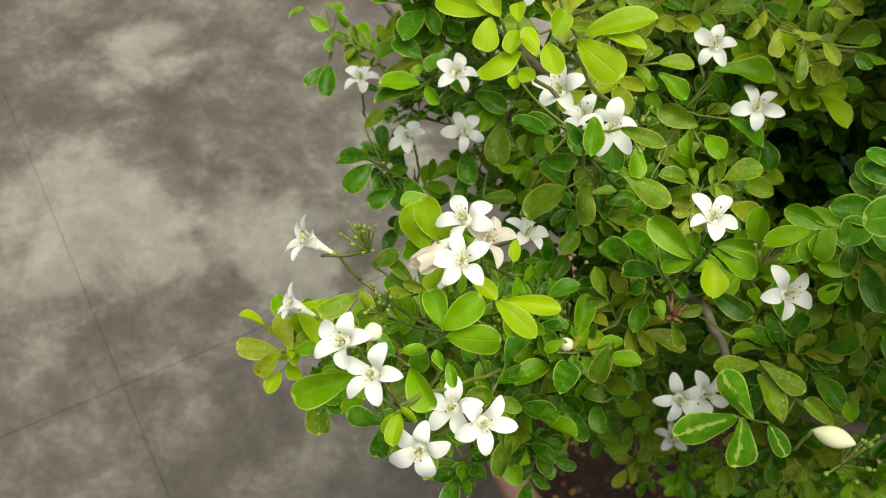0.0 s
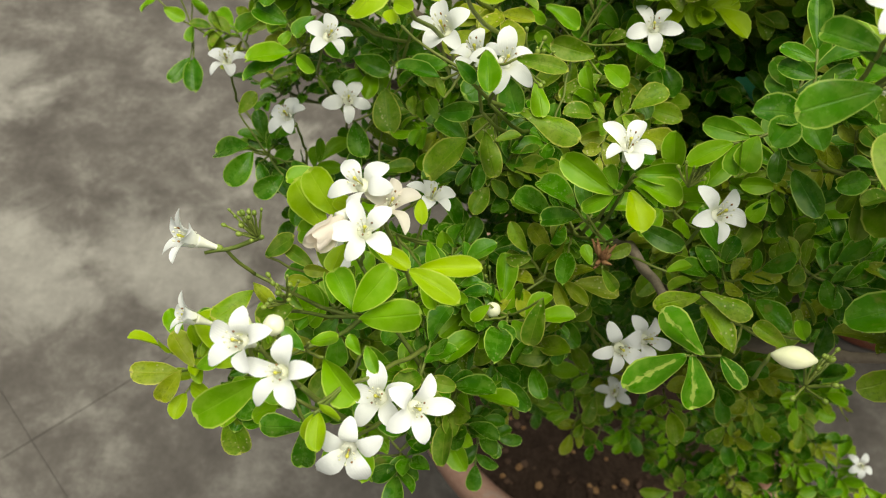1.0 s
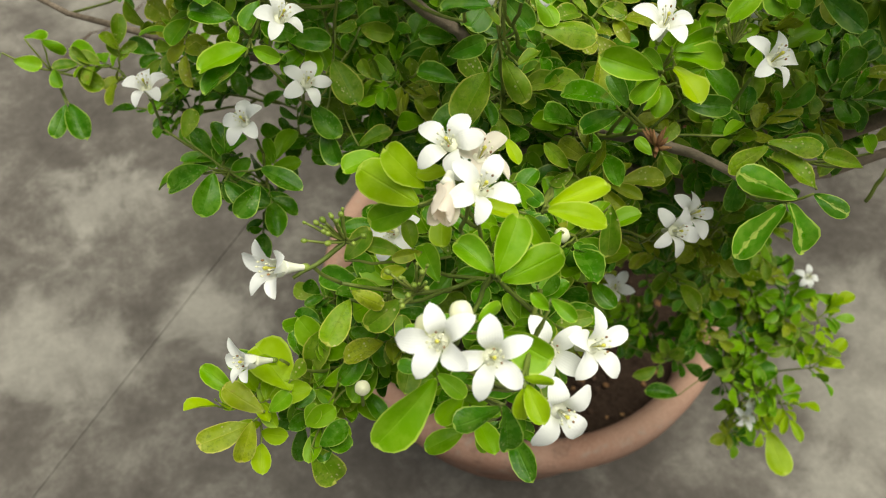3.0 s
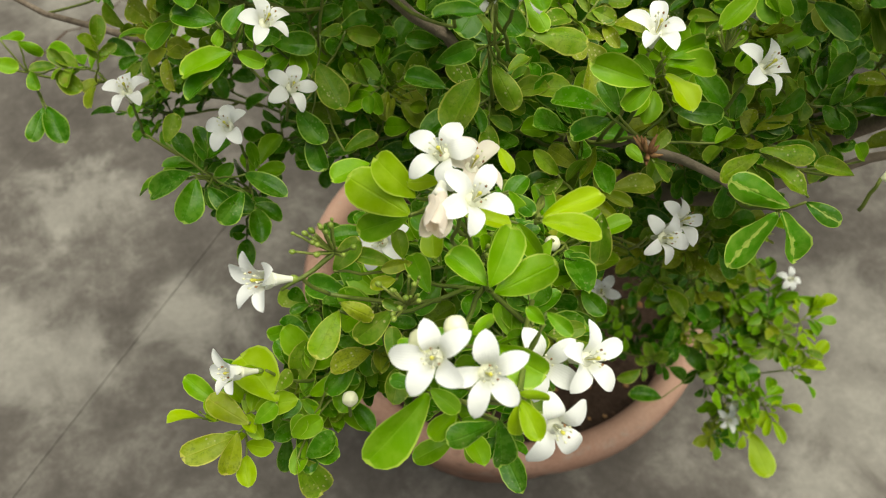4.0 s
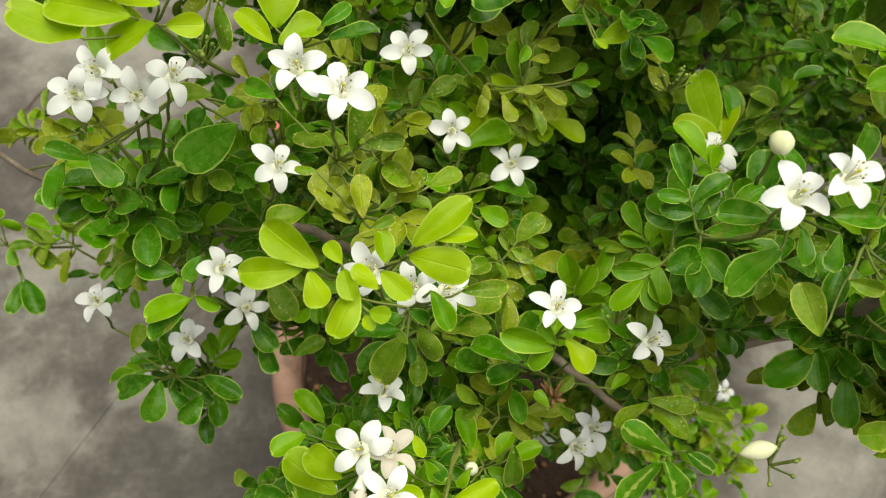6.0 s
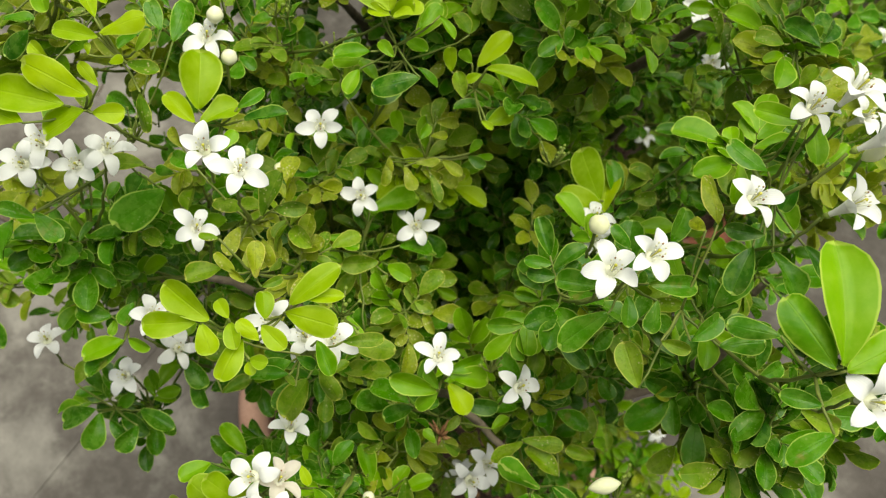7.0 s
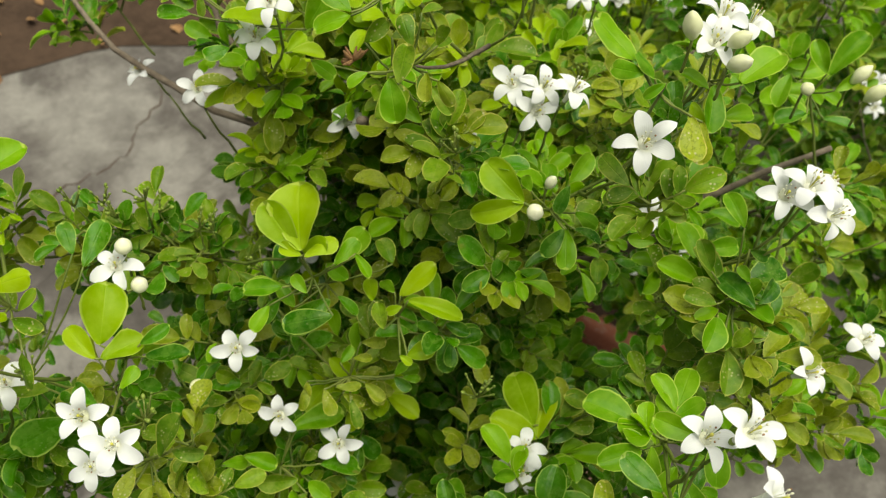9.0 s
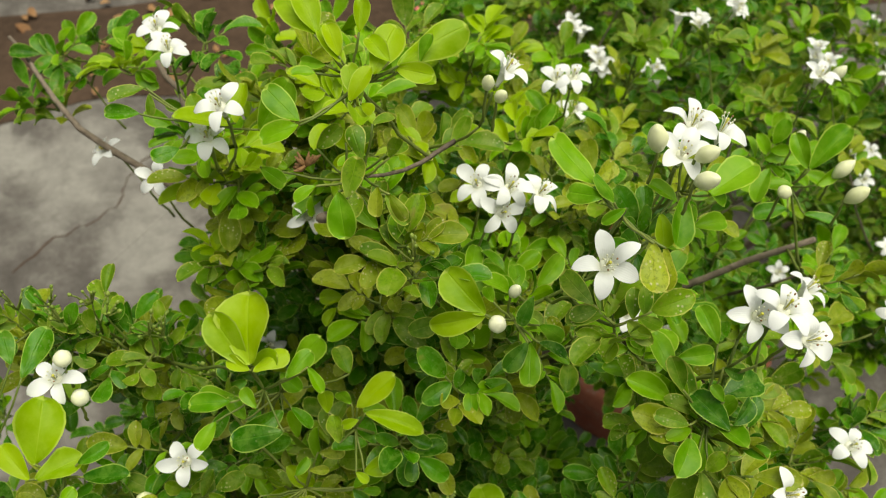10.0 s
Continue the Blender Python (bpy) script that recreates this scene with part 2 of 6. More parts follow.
# ---- mesh helpers ----
def mesh_of(name, verts, faces, mats, uvs=None, picks=None, smooth=True):
    me = bpy.data.meshes.new(name)
    me.from_pydata([tuple(v) for v in verts], [], [tuple(f) for f in faces])
    for m in mats:
        me.materials.append(m)
    if uvs is not None:
        layer = me.uv_layers.new(name="UVMap")
        loops = np.empty(len(me.loops), dtype=np.int32)
        me.loops.foreach_get("vertex_index", loops)
        layer.data.foreach_set("uv", np.asarray(uvs, np.float32)[loops].ravel())
    if picks is not None:
        me.polygons.foreach_set("material_index", np.asarray(picks, np.int32))
    if smooth:
        me.polygons.foreach_set("use_smooth", np.ones(len(me.polygons), dtype=bool))
    me.update()
    return me


def bm_mesh(name, bm, mat, smooth=True):
    me = bpy.data.meshes.new(name)
    bm.to_mesh(me)
    bm.free()
    me.materials.append(mat)
    if smooth:
        me.polygons.foreach_set("use_smooth", np.ones(len(me.polygons), dtype=bool))
    return me


def part(name, data, parent, label="", m=None, kind=""):
    ob = new(name, data)
    ob.parent = parent
    if m is not None:
        ob.matrix_local = m
    return tagged(ob, label, kind=kind)


def thing(name, label, category, at=(0, 0, 0), group="", kind=""):
    ob = new(name)
    ob.location = at
    ob.empty_display_size = 0.05
    return tagged(ob, label, category, group, kind)


def lathe(name, profile, mat, seg=64, wobble=0.0):
    """Turn a closed profile of (radius, height) about z."""
    verts, faces, k = [], [], len(profile)
    for i in range(seg):
        a = 2 * math.pi * i / seg
        for r, z in profile:
            q = 1 + wobble * noise.noise(Vector((math.cos(a) * 2.1, math.sin(a) * 2.1, z * 9)))
            verts.append((r * q * math.cos(a), r * q * math.sin(a), z + wobble * 0.15 * noise.noise(Vector((math.cos(a) * 3, math.sin(a) * 3, 4.0)))))
    for i in range(seg):
        for j in range(k):
            a, b = i * k, ((i + 1) % seg) * k
            j2 = (j + 1) % k
            faces.append((a + j, b + j, b + j2, a + j2))
    return mesh_of(name, verts, faces, [mat])


def tube_points(pts, radii, sides=6):
    """Verts and faces of a bent, tapered tube along pts, closed at both ends."""
    pts = [Vector(p) for p in pts]
    verts, faces = [], []
    ref = Vector((0.31, 0.17, 0.93))
    for i, p in enumerate(pts):
        d = (pts[min(i + 1, len(pts) - 1)] - pts[max(i - 1, 0)]).normalized()
        u = d.cross(ref)
        u = u.normalized() if u.length > 1e-4 else Vector((1, 0, 0))
        v = d.cross(u)
        for s in range(sides):
            a = 2 * math.pi * s / sides
            verts.append(p + (u * math.cos(a) + v * math.sin(a)) * radii[i])
    for i in range(len(pts) - 1):
        for s in range(sides):
            a, b = i * sides + s, i * sides + (s + 1) % sides
            faces.append((a, b, b + sides, a + sides))
    faces.append(tuple(range(sides - 1, -1, -1)))
    faces.append(tuple(range(len(verts) - sides, len(verts))))
    return verts, faces


def bend(a, b, lift, n, rng, rough=0.0):
    """n points from a to b, bowed by lift, with small kinks."""
    a, b = Vector(a), Vector(b)
    out = []
    for i in range(n):
        t = i / (n - 1)
        p = a.lerp(b, t) + Vector(lift) * (4 * t * (1 - t))
        if 0 < i < n - 1 and rough:
            p += Vector((rng.uniform(-1, 1), rng.uniform(-1, 1), rng.uniform(-1, 1))) * rough
        out.append(p)
    return out


class Pile:
    """Gathers many small pieces into one joined mesh."""

    def __init__(self):
        self.verts, self.faces, self.uvs, self.picks, self.count = [], [], [], [], 0

    def add(self, verts, faces, pick=0, uvs=None):
        self.verts.append(np.asarray([tuple(v) for v in verts], float))
        self.faces += [tuple(i + self.count for i in f) for f in faces]
        self.picks += [pick] * len(faces)
        self.uvs.append(np.zeros((len(verts), 2)) if uvs is None else np.asarray(uvs))
        self.count += len(verts)

    def mesh(self, name, mats, smooth=True):
        return mesh_of(name, np.concatenate(self.verts), self.faces, mats, np.concatenate(self.uvs), self.picks, smooth)


# ---- leaf, petal, bud shapes: unit length along +y, face up +z ----
def blade(ratio, rows, cols, fold, droop, notch, curl=0.0, twist=0.0, ripple=0.03):
    """An obovate blade with a rounded, slightly notched tip, folded on its midrib and cupped or twisted."""
    verts, uvs, faces = [], [], []
    for i in range(rows + 1):
        v = (1 - math.cos(math.pi * i / rows)) / 2
        half = 0.5 * ratio * 1.26 * math.sqrt(max(v * (1 - v), 0)) * 2 * (0.24 + 0.76 * v ** 0.85) ** 0.80
        for j in range(cols + 1):
            u = 2 * j / cols - 1
            x = half * u
            y = v - notch * (1 - abs(u)) * max(0.0, v - 0.8) * 5
            z = fold * abs(x) - droop * v * v + curl * x * x - ripple * math.sin(v * 9 + 2 * u) * abs(u) * ratio + twist * x * (v - 0.3)
            verts.append((x, y, z))
            uvs.append((0.5 + 0.5 * u, v))
    for i in range(rows):
        for j in range(cols):
            a = i * (cols + 1) + j
            faces.append((a, a + 1, a + cols + 2, a + cols + 1))
    return np.array(verts), faces, np.array(uvs)


FINE = [blade(r, 10, 6, f, d, k, c, w, q) for r, f, d, k, c, w, q in ((0.64, 0.24, 0.10, 0.05, 0.5, 0.3, 0.05), (0.57, 0.42, 0.20, 0.03, 0.2, -0.4, 0.04), (0.61, 0.16, -0.14, 0.06, -0.7, 0.2, 0.06), (0.54, 0.55, 0.28, 0.02, -0.4, 0.5, 0.03), (0.68, 0.12, 0.18, 0.05, 1.1, -0.3, 0.07), (0.60, 0.30, 0.05, 0.04, 0.9, 0.6, 0.05), (0.58, -0.10, 0.24, 0.03, -0.9, -0.5, 0.06))]
ROUGH = [blade(r, 8, 4, f, d, 0.02, c, w) for r, f, d, c, w in ((0.62, 0.38, 0.22, 0.4, 0.3), (0.55, 0.55, 0.34, 0.0, -0.4), (0.60, 0.18, -0.18, -0.8, 0.5), (0.66, 0.40, 0.44, 0.6, -0.2), (0.52, 0.75, 0.14, 0.0, 0.4), (0.60, 0.05, 0.30, 1.2, -0.6))]
LEAF_MESH = {(k, s): mesh_of("leaf", *FINE[s][:2], [LEAF[k]], FINE[s][2]) for k in KINDS for s in range(len(FINE))}


def frame_of(base, along, face, length, wide=1.0):
    """Pose and size of a blade: it starts at base, runs along `along` and shows its face to `face`."""
    y = Vector(along).normalized()
    z = Vector(face) - y * Vector(face).dot(y)
    z = z.normalized() if z.length > 1e-4 else y.orthogonal().normalized()
    x = y.cross(z)
    m = Matrix((x * wide, y, z)).transposed().to_4x4()
    return Matrix.Translation(base) @ m @ Matrix.Scale(length, 4)


# ---- flowers ----
def petal_mesh(name, length, width, back, cup, mat):
    """A petal: narrow claw in the throat, broad rounded limb that arches outwards. Runs along +y, throat axis +z."""
    verts, uvs, faces, rows, cols = [], [], [], 9, 4
    for i in range(rows + 1):
        v = math.sin(math.pi / 2 * i / rows)
        claw = 0.42 + 0.58 * math.sin(math.pi / 2 * min(1.0, v / 0.52))
        cap = math.sqrt(max(0.0, 1 - max(0.0, (v - 0.50) / 0.50) ** 1.9))
        half = max(width * claw * cap, width * 0.05)
        for j in range(cols + 1):
            u = 2 * j / cols - 1
            y = 0.0012 + length * v * (1 - 0.10 * back * v)
            z = 0.0046 * math.sin(min(1.0, v * 2.0) * math.pi / 2) - back * length * v * v * v * 0.62 + cup * half * u * u - 0.0042
            verts.append((half * u, y - 0.10 * length * abs(u) ** 2 * max(0, v - 0.75), z))
            uvs.append((0.5 + 0.5 * u, v))
    for i in range(rows):
        for j in range(cols):
            a = i * (cols + 1) + j
            faces.append((a, a + 1, a + cols + 2, a + cols + 1))
    return mesh_of(name, verts, faces, [mat], uvs)


PETALS = [petal_mesh("petal", 0.0147, 0.0044, b, c, PETAL) for b, c in ((0.50, 0.25), (0.80, -0.15), (0.30, 0.45), (0.95, -0.3), (0.40, 0.30))]
DROOPED = petal_mesh("petal", 0.0142, 0.0050, -0.75, 0.9, WILTED)
FADED = petal_mesh("petal", 0.0142, 0.0042, 0.35, 0.6, WILTED)


def stamen_mesh():
    pile, rng = Pile(), random.Random(5)
    for i in range(8):
        a = 2 * math.pi * (i + 0.3 * rng.random()) / 8
        h = rng.uniform(0.0045, 0.0075)
        tip = Vector((math.cos(a) * 0.0032, math.sin(a) * 0.0032, h))
        v, f = tube_points([(math.cos(a) * 0.0008, math.sin(a) * 0.0008, -0.002), tip * 0.6, tip], [0.00025, 0.00022, 0.00018], 4)
        pile.add(v, f, 0)
        v, f = tube_points([tip - Vector((0, 0, 0.0004)), tip + Vector((0, 0, 0.0003)), tip + Vector((0, 0, 0.0010))], [0.0003, 0.00055, 0.0003], 5)
        pile.add(v, f, 1 if i % 5 else 2)
    return pile.mesh("stamen_ring", [PETAL, STAMEN, DRY])


def pistil_mesh():
    pile = Pile()
    v, f = tube_points([(0, 0, -0.003), (0, 0, 0.003), (0, 0, 0.0045), (0, 0, 0.0058), (0, 0, 0.0066)], [0.0004, 0.0004, 0.0007, 0.0009, 0.0004], 7)
    pile.add(v, f)
    return pile.mesh("pistil", [STIGMA])


def tube_mesh():
    pile = Pile()
    v, f = tube_points([(0, 0, -0.0150), (0, 0, -0.0140), (0, 0, -0.0110), (0, 0, -0.0070), (0, 0, -0.0042), (0, 0, -0.0026)], [0.0006, 0.0012, 0.0014, 0.0021, 0.0028, 0.0033], 12)
    pile.add(v, f, 0)
    v, f = tube_points([(0, 0, -0.0165), (0, 0, -0.0150), (0, 0, -0.0128)], [0.0006, 0.0016, 0.0017], 7)
    pile.add(v, f, 1)
    return pile.mesh("flower", [TUBE, GREEN_BUD])


STAMENS, PISTIL, FLOWER_TUBE = stamen_mesh(), pistil_mesh(), tube_mesh()


def bud_mesh(name, mat, long):
    verts, faces, seg, rows = [], [], 15, 9
    for i in range(rows + 1):
        v = i / rows
        r = 0.5 * math.sin(math.pi * min(0.985, max(0.03, v ** 0.85))) ** 0.75 * (0.62 + 0.38 * v)
        for s in range(seg):
            a = 2 * math.pi * s / seg
            q = 1 + 0.09 * abs(math.cos(2.5 * a + 2.2 * v)) - 0.05
            verts.append((r * q * math.cos(a) / long, r * q * math.sin(a) / long, v))
    for i in range(rows):
        for s in range(seg):
            a, b = i * seg + s, i * seg + (s + 1) % seg
            faces.append((a, b, b + seg, a + seg))
    faces.append(tuple(range(seg - 1, -1, -1)))
    faces.append(tuple(range(rows * seg, rows * seg + seg)))
    return mesh_of(name, verts, faces, [mat])


BUD_MESH = {"round": bud_mesh("bud", BUD, 0.95), "long": bud_mesh("bud", BUD, 1.55)}

# main way from the shrub towards the camera; leaves and flowers turn to it
CAMERA_SIDE = Vector((-0.22, -0.46, 0.86))


def axis_pose(at, axis, spin=0.0, size=1.0):
    """Pose with +z along axis."""
    q = Vector((0, 0, 1)).rotation_difference(Vector(axis).normalized())
    return Matrix.Translation(at) @ q.to_matrix().to_4x4() @ Matrix.Rotation(radians(spin), 4, "Z") @ Matrix.Scale(size, 4)


# capsules on camera sight lines, shoot-free so pots, ground and dark inner wood show
SIGHT_GAPS_A = [
    (Vector((0.570, 0.576, 1.015)), Vector((1.359, 0.924, -0.000)), 0.038),
    (Vector((0.498, 0.536, 1.000)), Vector((1.102, 0.786, 0.000)), 0.045),
    (Vector((0.604, 0.577, 1.028)), Vector((1.504, 0.945, -0.000)), 0.035),
    (Vector((0.532, 0.852, 0.926)), Vector((0.963, 1.798, 0.05)), 0.034),
    (Vector((0.466, 0.697, 1.097)), Vector((1.038, 1.918, 0.05)), 0.018),
    (Vector((0.085, 0.870, 0.91)), Vector((-0.09, 1.870, 0.0)), 0.050),
    (Vector((0.311, 0.885, 1.20)), Vector((0.293, 2.288, 0.0)), 0.062),
    (Vector((0.349, 0.890, 1.20)), Vector((0.455, 2.300, 0.0)), 0.050),
    (Vector((0.275, 0.905, 1.20)), Vector((0.160, 2.385, 0.0)), 0.060),
]
SIGHT_GAPS_B = [
    (Vector((0.305, 1.12, 1.00)), Vector((0.293, 2.288, 0.0)), 0.110),
    (Vector((0.370, 1.12, 0.98)), Vector((0.455, 2.300, 0.0)), 0.085),
    (Vector((0.476, 0.524, 0.99)), Vector((1.29, 0.93, 0.0)), 0.085),
    (Vector((0.641, 0.860, 0.99)), Vector((0.936, 1.288, 0.25)), 0.042),
    (Vector((0.656, 0.804, 0.99)), Vector((0.970, 1.168, 0.25)), 0.046),
    (Vector((0.477, 0.758, 1.064)), Vector((0.718, 1.245, 0.28)), 0.016),
    (Vector((0.504, 0.740, 1.064)), Vector((0.785, 1.200, 0.28)), 0.020),
    (Vector((0.575, 0.71, 1.18)), Vector((0.80, 0.97, 0.66)), 0.032),
    (Vector((0.80, 0.97, 0.66)), Vector((0.97, 1.17, 0.25)), 0.045),
    (Vector((0.465, 0.71, 1.14)), Vector((0.64, 1.04, 0.62)), 0.026),
    (Vector((0.62, 1.05, 0.88)), Vector((0.98, 1.70, 0.25)), 0.080),
    (Vector((0.62, 1.06, 0.75)), Vector((0.96, 1.52, 0.27)), 0.070),
]
SIGHT_GAPS = SIGHT_GAPS_A + SIGHT_GAPS_B


class Shrub:
    """A mock-orange shrub: limbs, twigs, compound leaves, flowers and buds."""

    def __init__(self, label, base, heart, seed, group="potted shrubs"):
        self.root = thing("mock_orange_shrub", label, "shrub", base, group)
        self.base, self.heart, self.rng = Vector(base), Vector(heart), random.Random(seed)
        self.limbs, self.tips, self.flowers, self.leaves, self.crowd, self.outer = [], [], [], 0, {}, []
        self.foliage, self.twigs, self.beads = Pile(), Pile(), Pile()
        self.pending, self.seen = [], [0, None, 0, None]

    def local(self, p):
        return Vector(p) - self.base

    def limb(self, pts, r0, r1):
        """A woody limb through pts, tapering from r0 to r1."""
        pts = [Vector(p) for p in pts]
        path = []
        for i in range(len(pts) - 1):
            a, b = pts[max(i - 1, 0)], pts[min(i + 2, len(pts) - 1)]
            for s in range(5):
                t = s / 5
                p, q = pts[i], pts[i + 1]
                w = 0.5 * ((2 * p) + (q - a) * t + (2 * a - 5 * p + 4 * q - b) * t * t + (3 * p - a - 3 * q + b) * t ** 3)
                path.append(w + Vector([self.rng.uniform(-1, 1) for _ in range(3)]) * 0.003)
        path.append(pts[-1])
        k = len(path) - 1
        radii = [(r0 + (r1 - r0) * i / k) * self.rng.uniform(0.9, 1.12) for i in range(k + 1)]
        v, f = tube_points([self.local(p) for p in path], radii, 8)
        part("branch", mesh_of("branch", v, f, [BARK]), self.root)
        self.limbs += path

    def twig(self, a, b, r0=0.0016, r1=0.0010, woody=False):
        a, b = Vector(a), Vector(b)
        lift = Vector((0, 0, -0.06 * (b - a).length))
        pts = bend(self.local(a), self.local(b), lift, 6, self.rng, min(0.0012, 0.02 * (b - a).length))
        v, f = tube_points(pts, [r0 + (r1 - r0) * i / 5 for i in range(6)], 5)
        self.twigs.add(v, f, 1 if woody else 0)

    def hook(self, p):
        """Join a shoot tip to a near, lower and not yet crowded limb place, behind it from the camera, by a twig."""
        limbs = np.array(self.limbs)
        d = np.array(p) - limbs
        dist = np.linalg.norm(d, axis=1)
        level = np.hypot(d[:, 0], d[:, 1])
        cost = dist + 3.0 * np.maximum(0, 0.03 - d @ np.array(CAMERA_SIDE)) + 1.5 * np.maximum(0, 0.5 * level - d[:, 2])
        order = np.argsort(cost)[:14]
        way = lambda q, t: q.lerp(p, t) - Vector((0, 0, 0.06 * (p - q).length * 4 * t * (1 - t)))
        open_way = lambda q: all(self.clear(way(q, t), 0.017) for t in (0.0, 0.3, 0.5, 0.7))
        best = next((self.limbs[k] for k in order if open_way(self.limbs[k])), None)
        if best is None or (p - best).length > 0.15:
            best = p.lerp(self.heart, 0.10) - Vector((0, 0, 0.015))
        size = (p - best).length
        self.twig(best, p, 0.0017 if size > 0.10 else 0.0012, 0.0008, size > 0.10)
        self.limbs += [way(best, t) for t in (0.3, 0.6, 0.85)]

    def put_leaf(self, base, along, face, length, kind, wide=1.0, single=False):
        m = frame_of(self.local(base), along, face, length, wide)
        if single and self.leaves < 300:
            self.leaves += 1
            part("leaf", LEAF_MESH[kind, self.rng.randrange(len(FINE))], self.root, m=m)
        else:
            v, f, uv = (FINE if single else ROUGH)[self.rng.randrange(len(FINE if single else ROUGH))]
            a = np.array(m)
            self.foliage.add(v @ a[:3, :3].T + a[:3, 3], f, KINDS.index(kind), uv)

    def leaf(self, base, tip, kind="mature", wide=1.0, turn=0.0):
        """A single blade from base to tip."""
        base, tip = Vector(base), Vector(tip)
        face = Matrix.Rotation(radians(turn), 3, (tip - base).normalized()) @ CAMERA_SIDE
        self.put_leaf(base, tip - base, face, (tip - base).length, kind, 0.20 + 0.82 * wide, True)
        self.twig(self.tips[-1], base, 0.0007, 0.0006)
        self.outer.append(base.lerp(tip, 0.55))

    def tip(self, at, hook=True):
        """The end of a shoot, to which leaves are joined."""
        self.tips.append(Vector(at))
        if hook:
            self.pending.append(Vector(at))
        return Vector(at)

    def rosette(self, at, kinds, count=5, size=0.020, axis=None, single=False, reach=0.017, hook=True):
        """Compound leaves round a shoot tip."""
        rng = self.rng
        at = self.tip(at, hook)
        if axis is None:
            axis = Vector((0, 0, 0.75)) + (at - self.heart).normalized() * 0.35 + Vector([rng.uniform(-0.3, 0.3) for _ in range(3)]) + CAMERA_SIDE * 0.3
        axis = Vector(axis).normalized()
        side = axis.orthogonal().normalized()
        start = rng.uniform(0, 6.28)
        for i in range(count):
            a = start + 2.4 * i
            out = (Matrix.Rotation(a, 3, axis) @ side)
            rise = rng.uniform(0.05, 0.75) if i < count - 1 else 1.3
            stem = (out + axis * rise).normalized()
            normal = (axis - stem * axis.dot(stem) * 0.6 + out * rng.uniform(-0.2, 0.5) + Vector([rng.uniform(-0.4, 0.4) for _ in range(3)])).normalized()
            length = reach * rng.uniform(0.7, 1.35)
            p0 = at + axis * rng.uniform(-0.010, 0.004)
            end = p0 + stem * length
            self.twig(p0, end, 0.0008, 0.0006)
            kind = rng.choice(kinds)
            n = rng.choice((2, 3, 4, 4))
            for k in range(n):
                s = 1 if k % 2 else -1
                t = 0.35 + 0.60 * k / max(1, n)
                way = (Matrix.Rotation(s * radians(rng.uniform(42, 70)), 3, normal) @ stem) + Vector([rng.uniform(-0.15, 0.15) for _ in range(3)])
                self.put_leaf(p0.lerp(end, t), way, normal + Vector([rng.uniform(-0.45, 0.45) for _ in range(3)]), size * rng.uniform(0.6, 0.98), kind, rng.uniform(0.85, 1.15), single)
            self.put_leaf(end, stem, normal, size * rng.uniform(0.85, 1.25), kind, rng.uniform(0.85, 1.1), single)

    def flower(self, at, face=None, spin=None, size=1.0, form=None, wilted=False, faded=False):
        """An open five-petalled flower whose throat lies at `at`."""
        rng = self.rng
        face = Vector(face) if face is not None else CAMERA_SIDE + Vector([rng.uniform(-0.35, 0.35) for _ in range(3)])
        spin = rng.uniform(0, 72) if spin is None else spin
        form = rng.choice((0, 0, 1)) if form is None else form
        face.normalize()
        m = axis_pose(self.local(at), face, spin, size * 0.92)
        bloom = part("flower", FLOWER_TUBE, self.root, "waxy white five-petalled flower", m)
        for i in range(5):
            turn = Matrix.Rotation(radians(72 * i + rng.uniform(-10, 10)), 4, "Z") @ Matrix.Rotation(radians(rng.uniform(45, 58) if wilted else (42 if form == 4 else 15) + rng.uniform(-14, 13)), 4, "X") @ Matrix.Rotation(radians(rng.uniform(-22, 22)), 4, "Y")
            part("petal", DROOPED if wilted else FADED if faded else PETALS[form], bloom, m=turn @ Matrix.Diagonal((rng.uniform(0.84, 1.10), rng.uniform(0.86, 1.10), 1, 1)))
        if not wilted:
            part("stamen_ring", STAMENS, bloom)
            part("pistil", PISTIL, bloom)
        self.flowers.append((Vector(at), face))
        foot = Vector(at) - face * 0.0165 * size
        stalk = foot - face * 0.012 - Vector((0, 0, 0.012))
        self.twig(stalk, foot, 0.0009, 0.0008)
        self.pending.append(stalk)

    def bud(self, at, axis=(0, 0, 1), size=0.010, shape="round"):
        part("bud", BUD_MESH[shape], self.root, "cream flower bud", axis_pose(self.local(at), axis, 0, size))
        self.twig(Vector(at) - Vector((0, 0, 0.02)), at, 0.0009, 0.0008)

    def spray(self, at, axis=(0, 0, 1), reach=0.018, count=14):
        """A head of tiny green buds on forked stalks."""
        rng = self.rng
        for _ in range(count):
            way = (Vector(axis).normalized() + Vector([rng.uniform(-0.75, 0.75) for _ in range(3)])).normalized()
            end = Vector(at) + way * reach * rng.uniform(0.5, 1.1)
            self.twig(at, end, 0.0006, 0.0005)
            r = rng.uniform(0.0006, 0.0013)
            e = self.local(end)
            v, f = tube_points([e, e + way * r, e + way * r * 2, e + way * r * 2.6], [r * 0.5, r, r * 0.95, r * 0.3], 6)
            self.beads.add(v, f)

    def dried(self, at, reach=0.008):
        """The dry brown remains of a flower head."""
        pile, rng = Pile(), self.rng
        for _ in range(14):
            way = (Vector((0, 0, 0.4)) + Vector([rng.uniform(-1, 1) for _ in range(3)])).normalized()
            a = self.local(at)
            v, f = tube_points([a, a + way * reach * 0.5, a + way * reach * rng.uniform(0.7, 1.2) + Vector((0, 0, 0.002))], [0.0010, 0.0012, 0.0004], 5)
            pile.add(v, f)
        part("dried_flower_head", pile.mesh("dried_flower_head", [DRY]), self.root, "dry brown flower head")

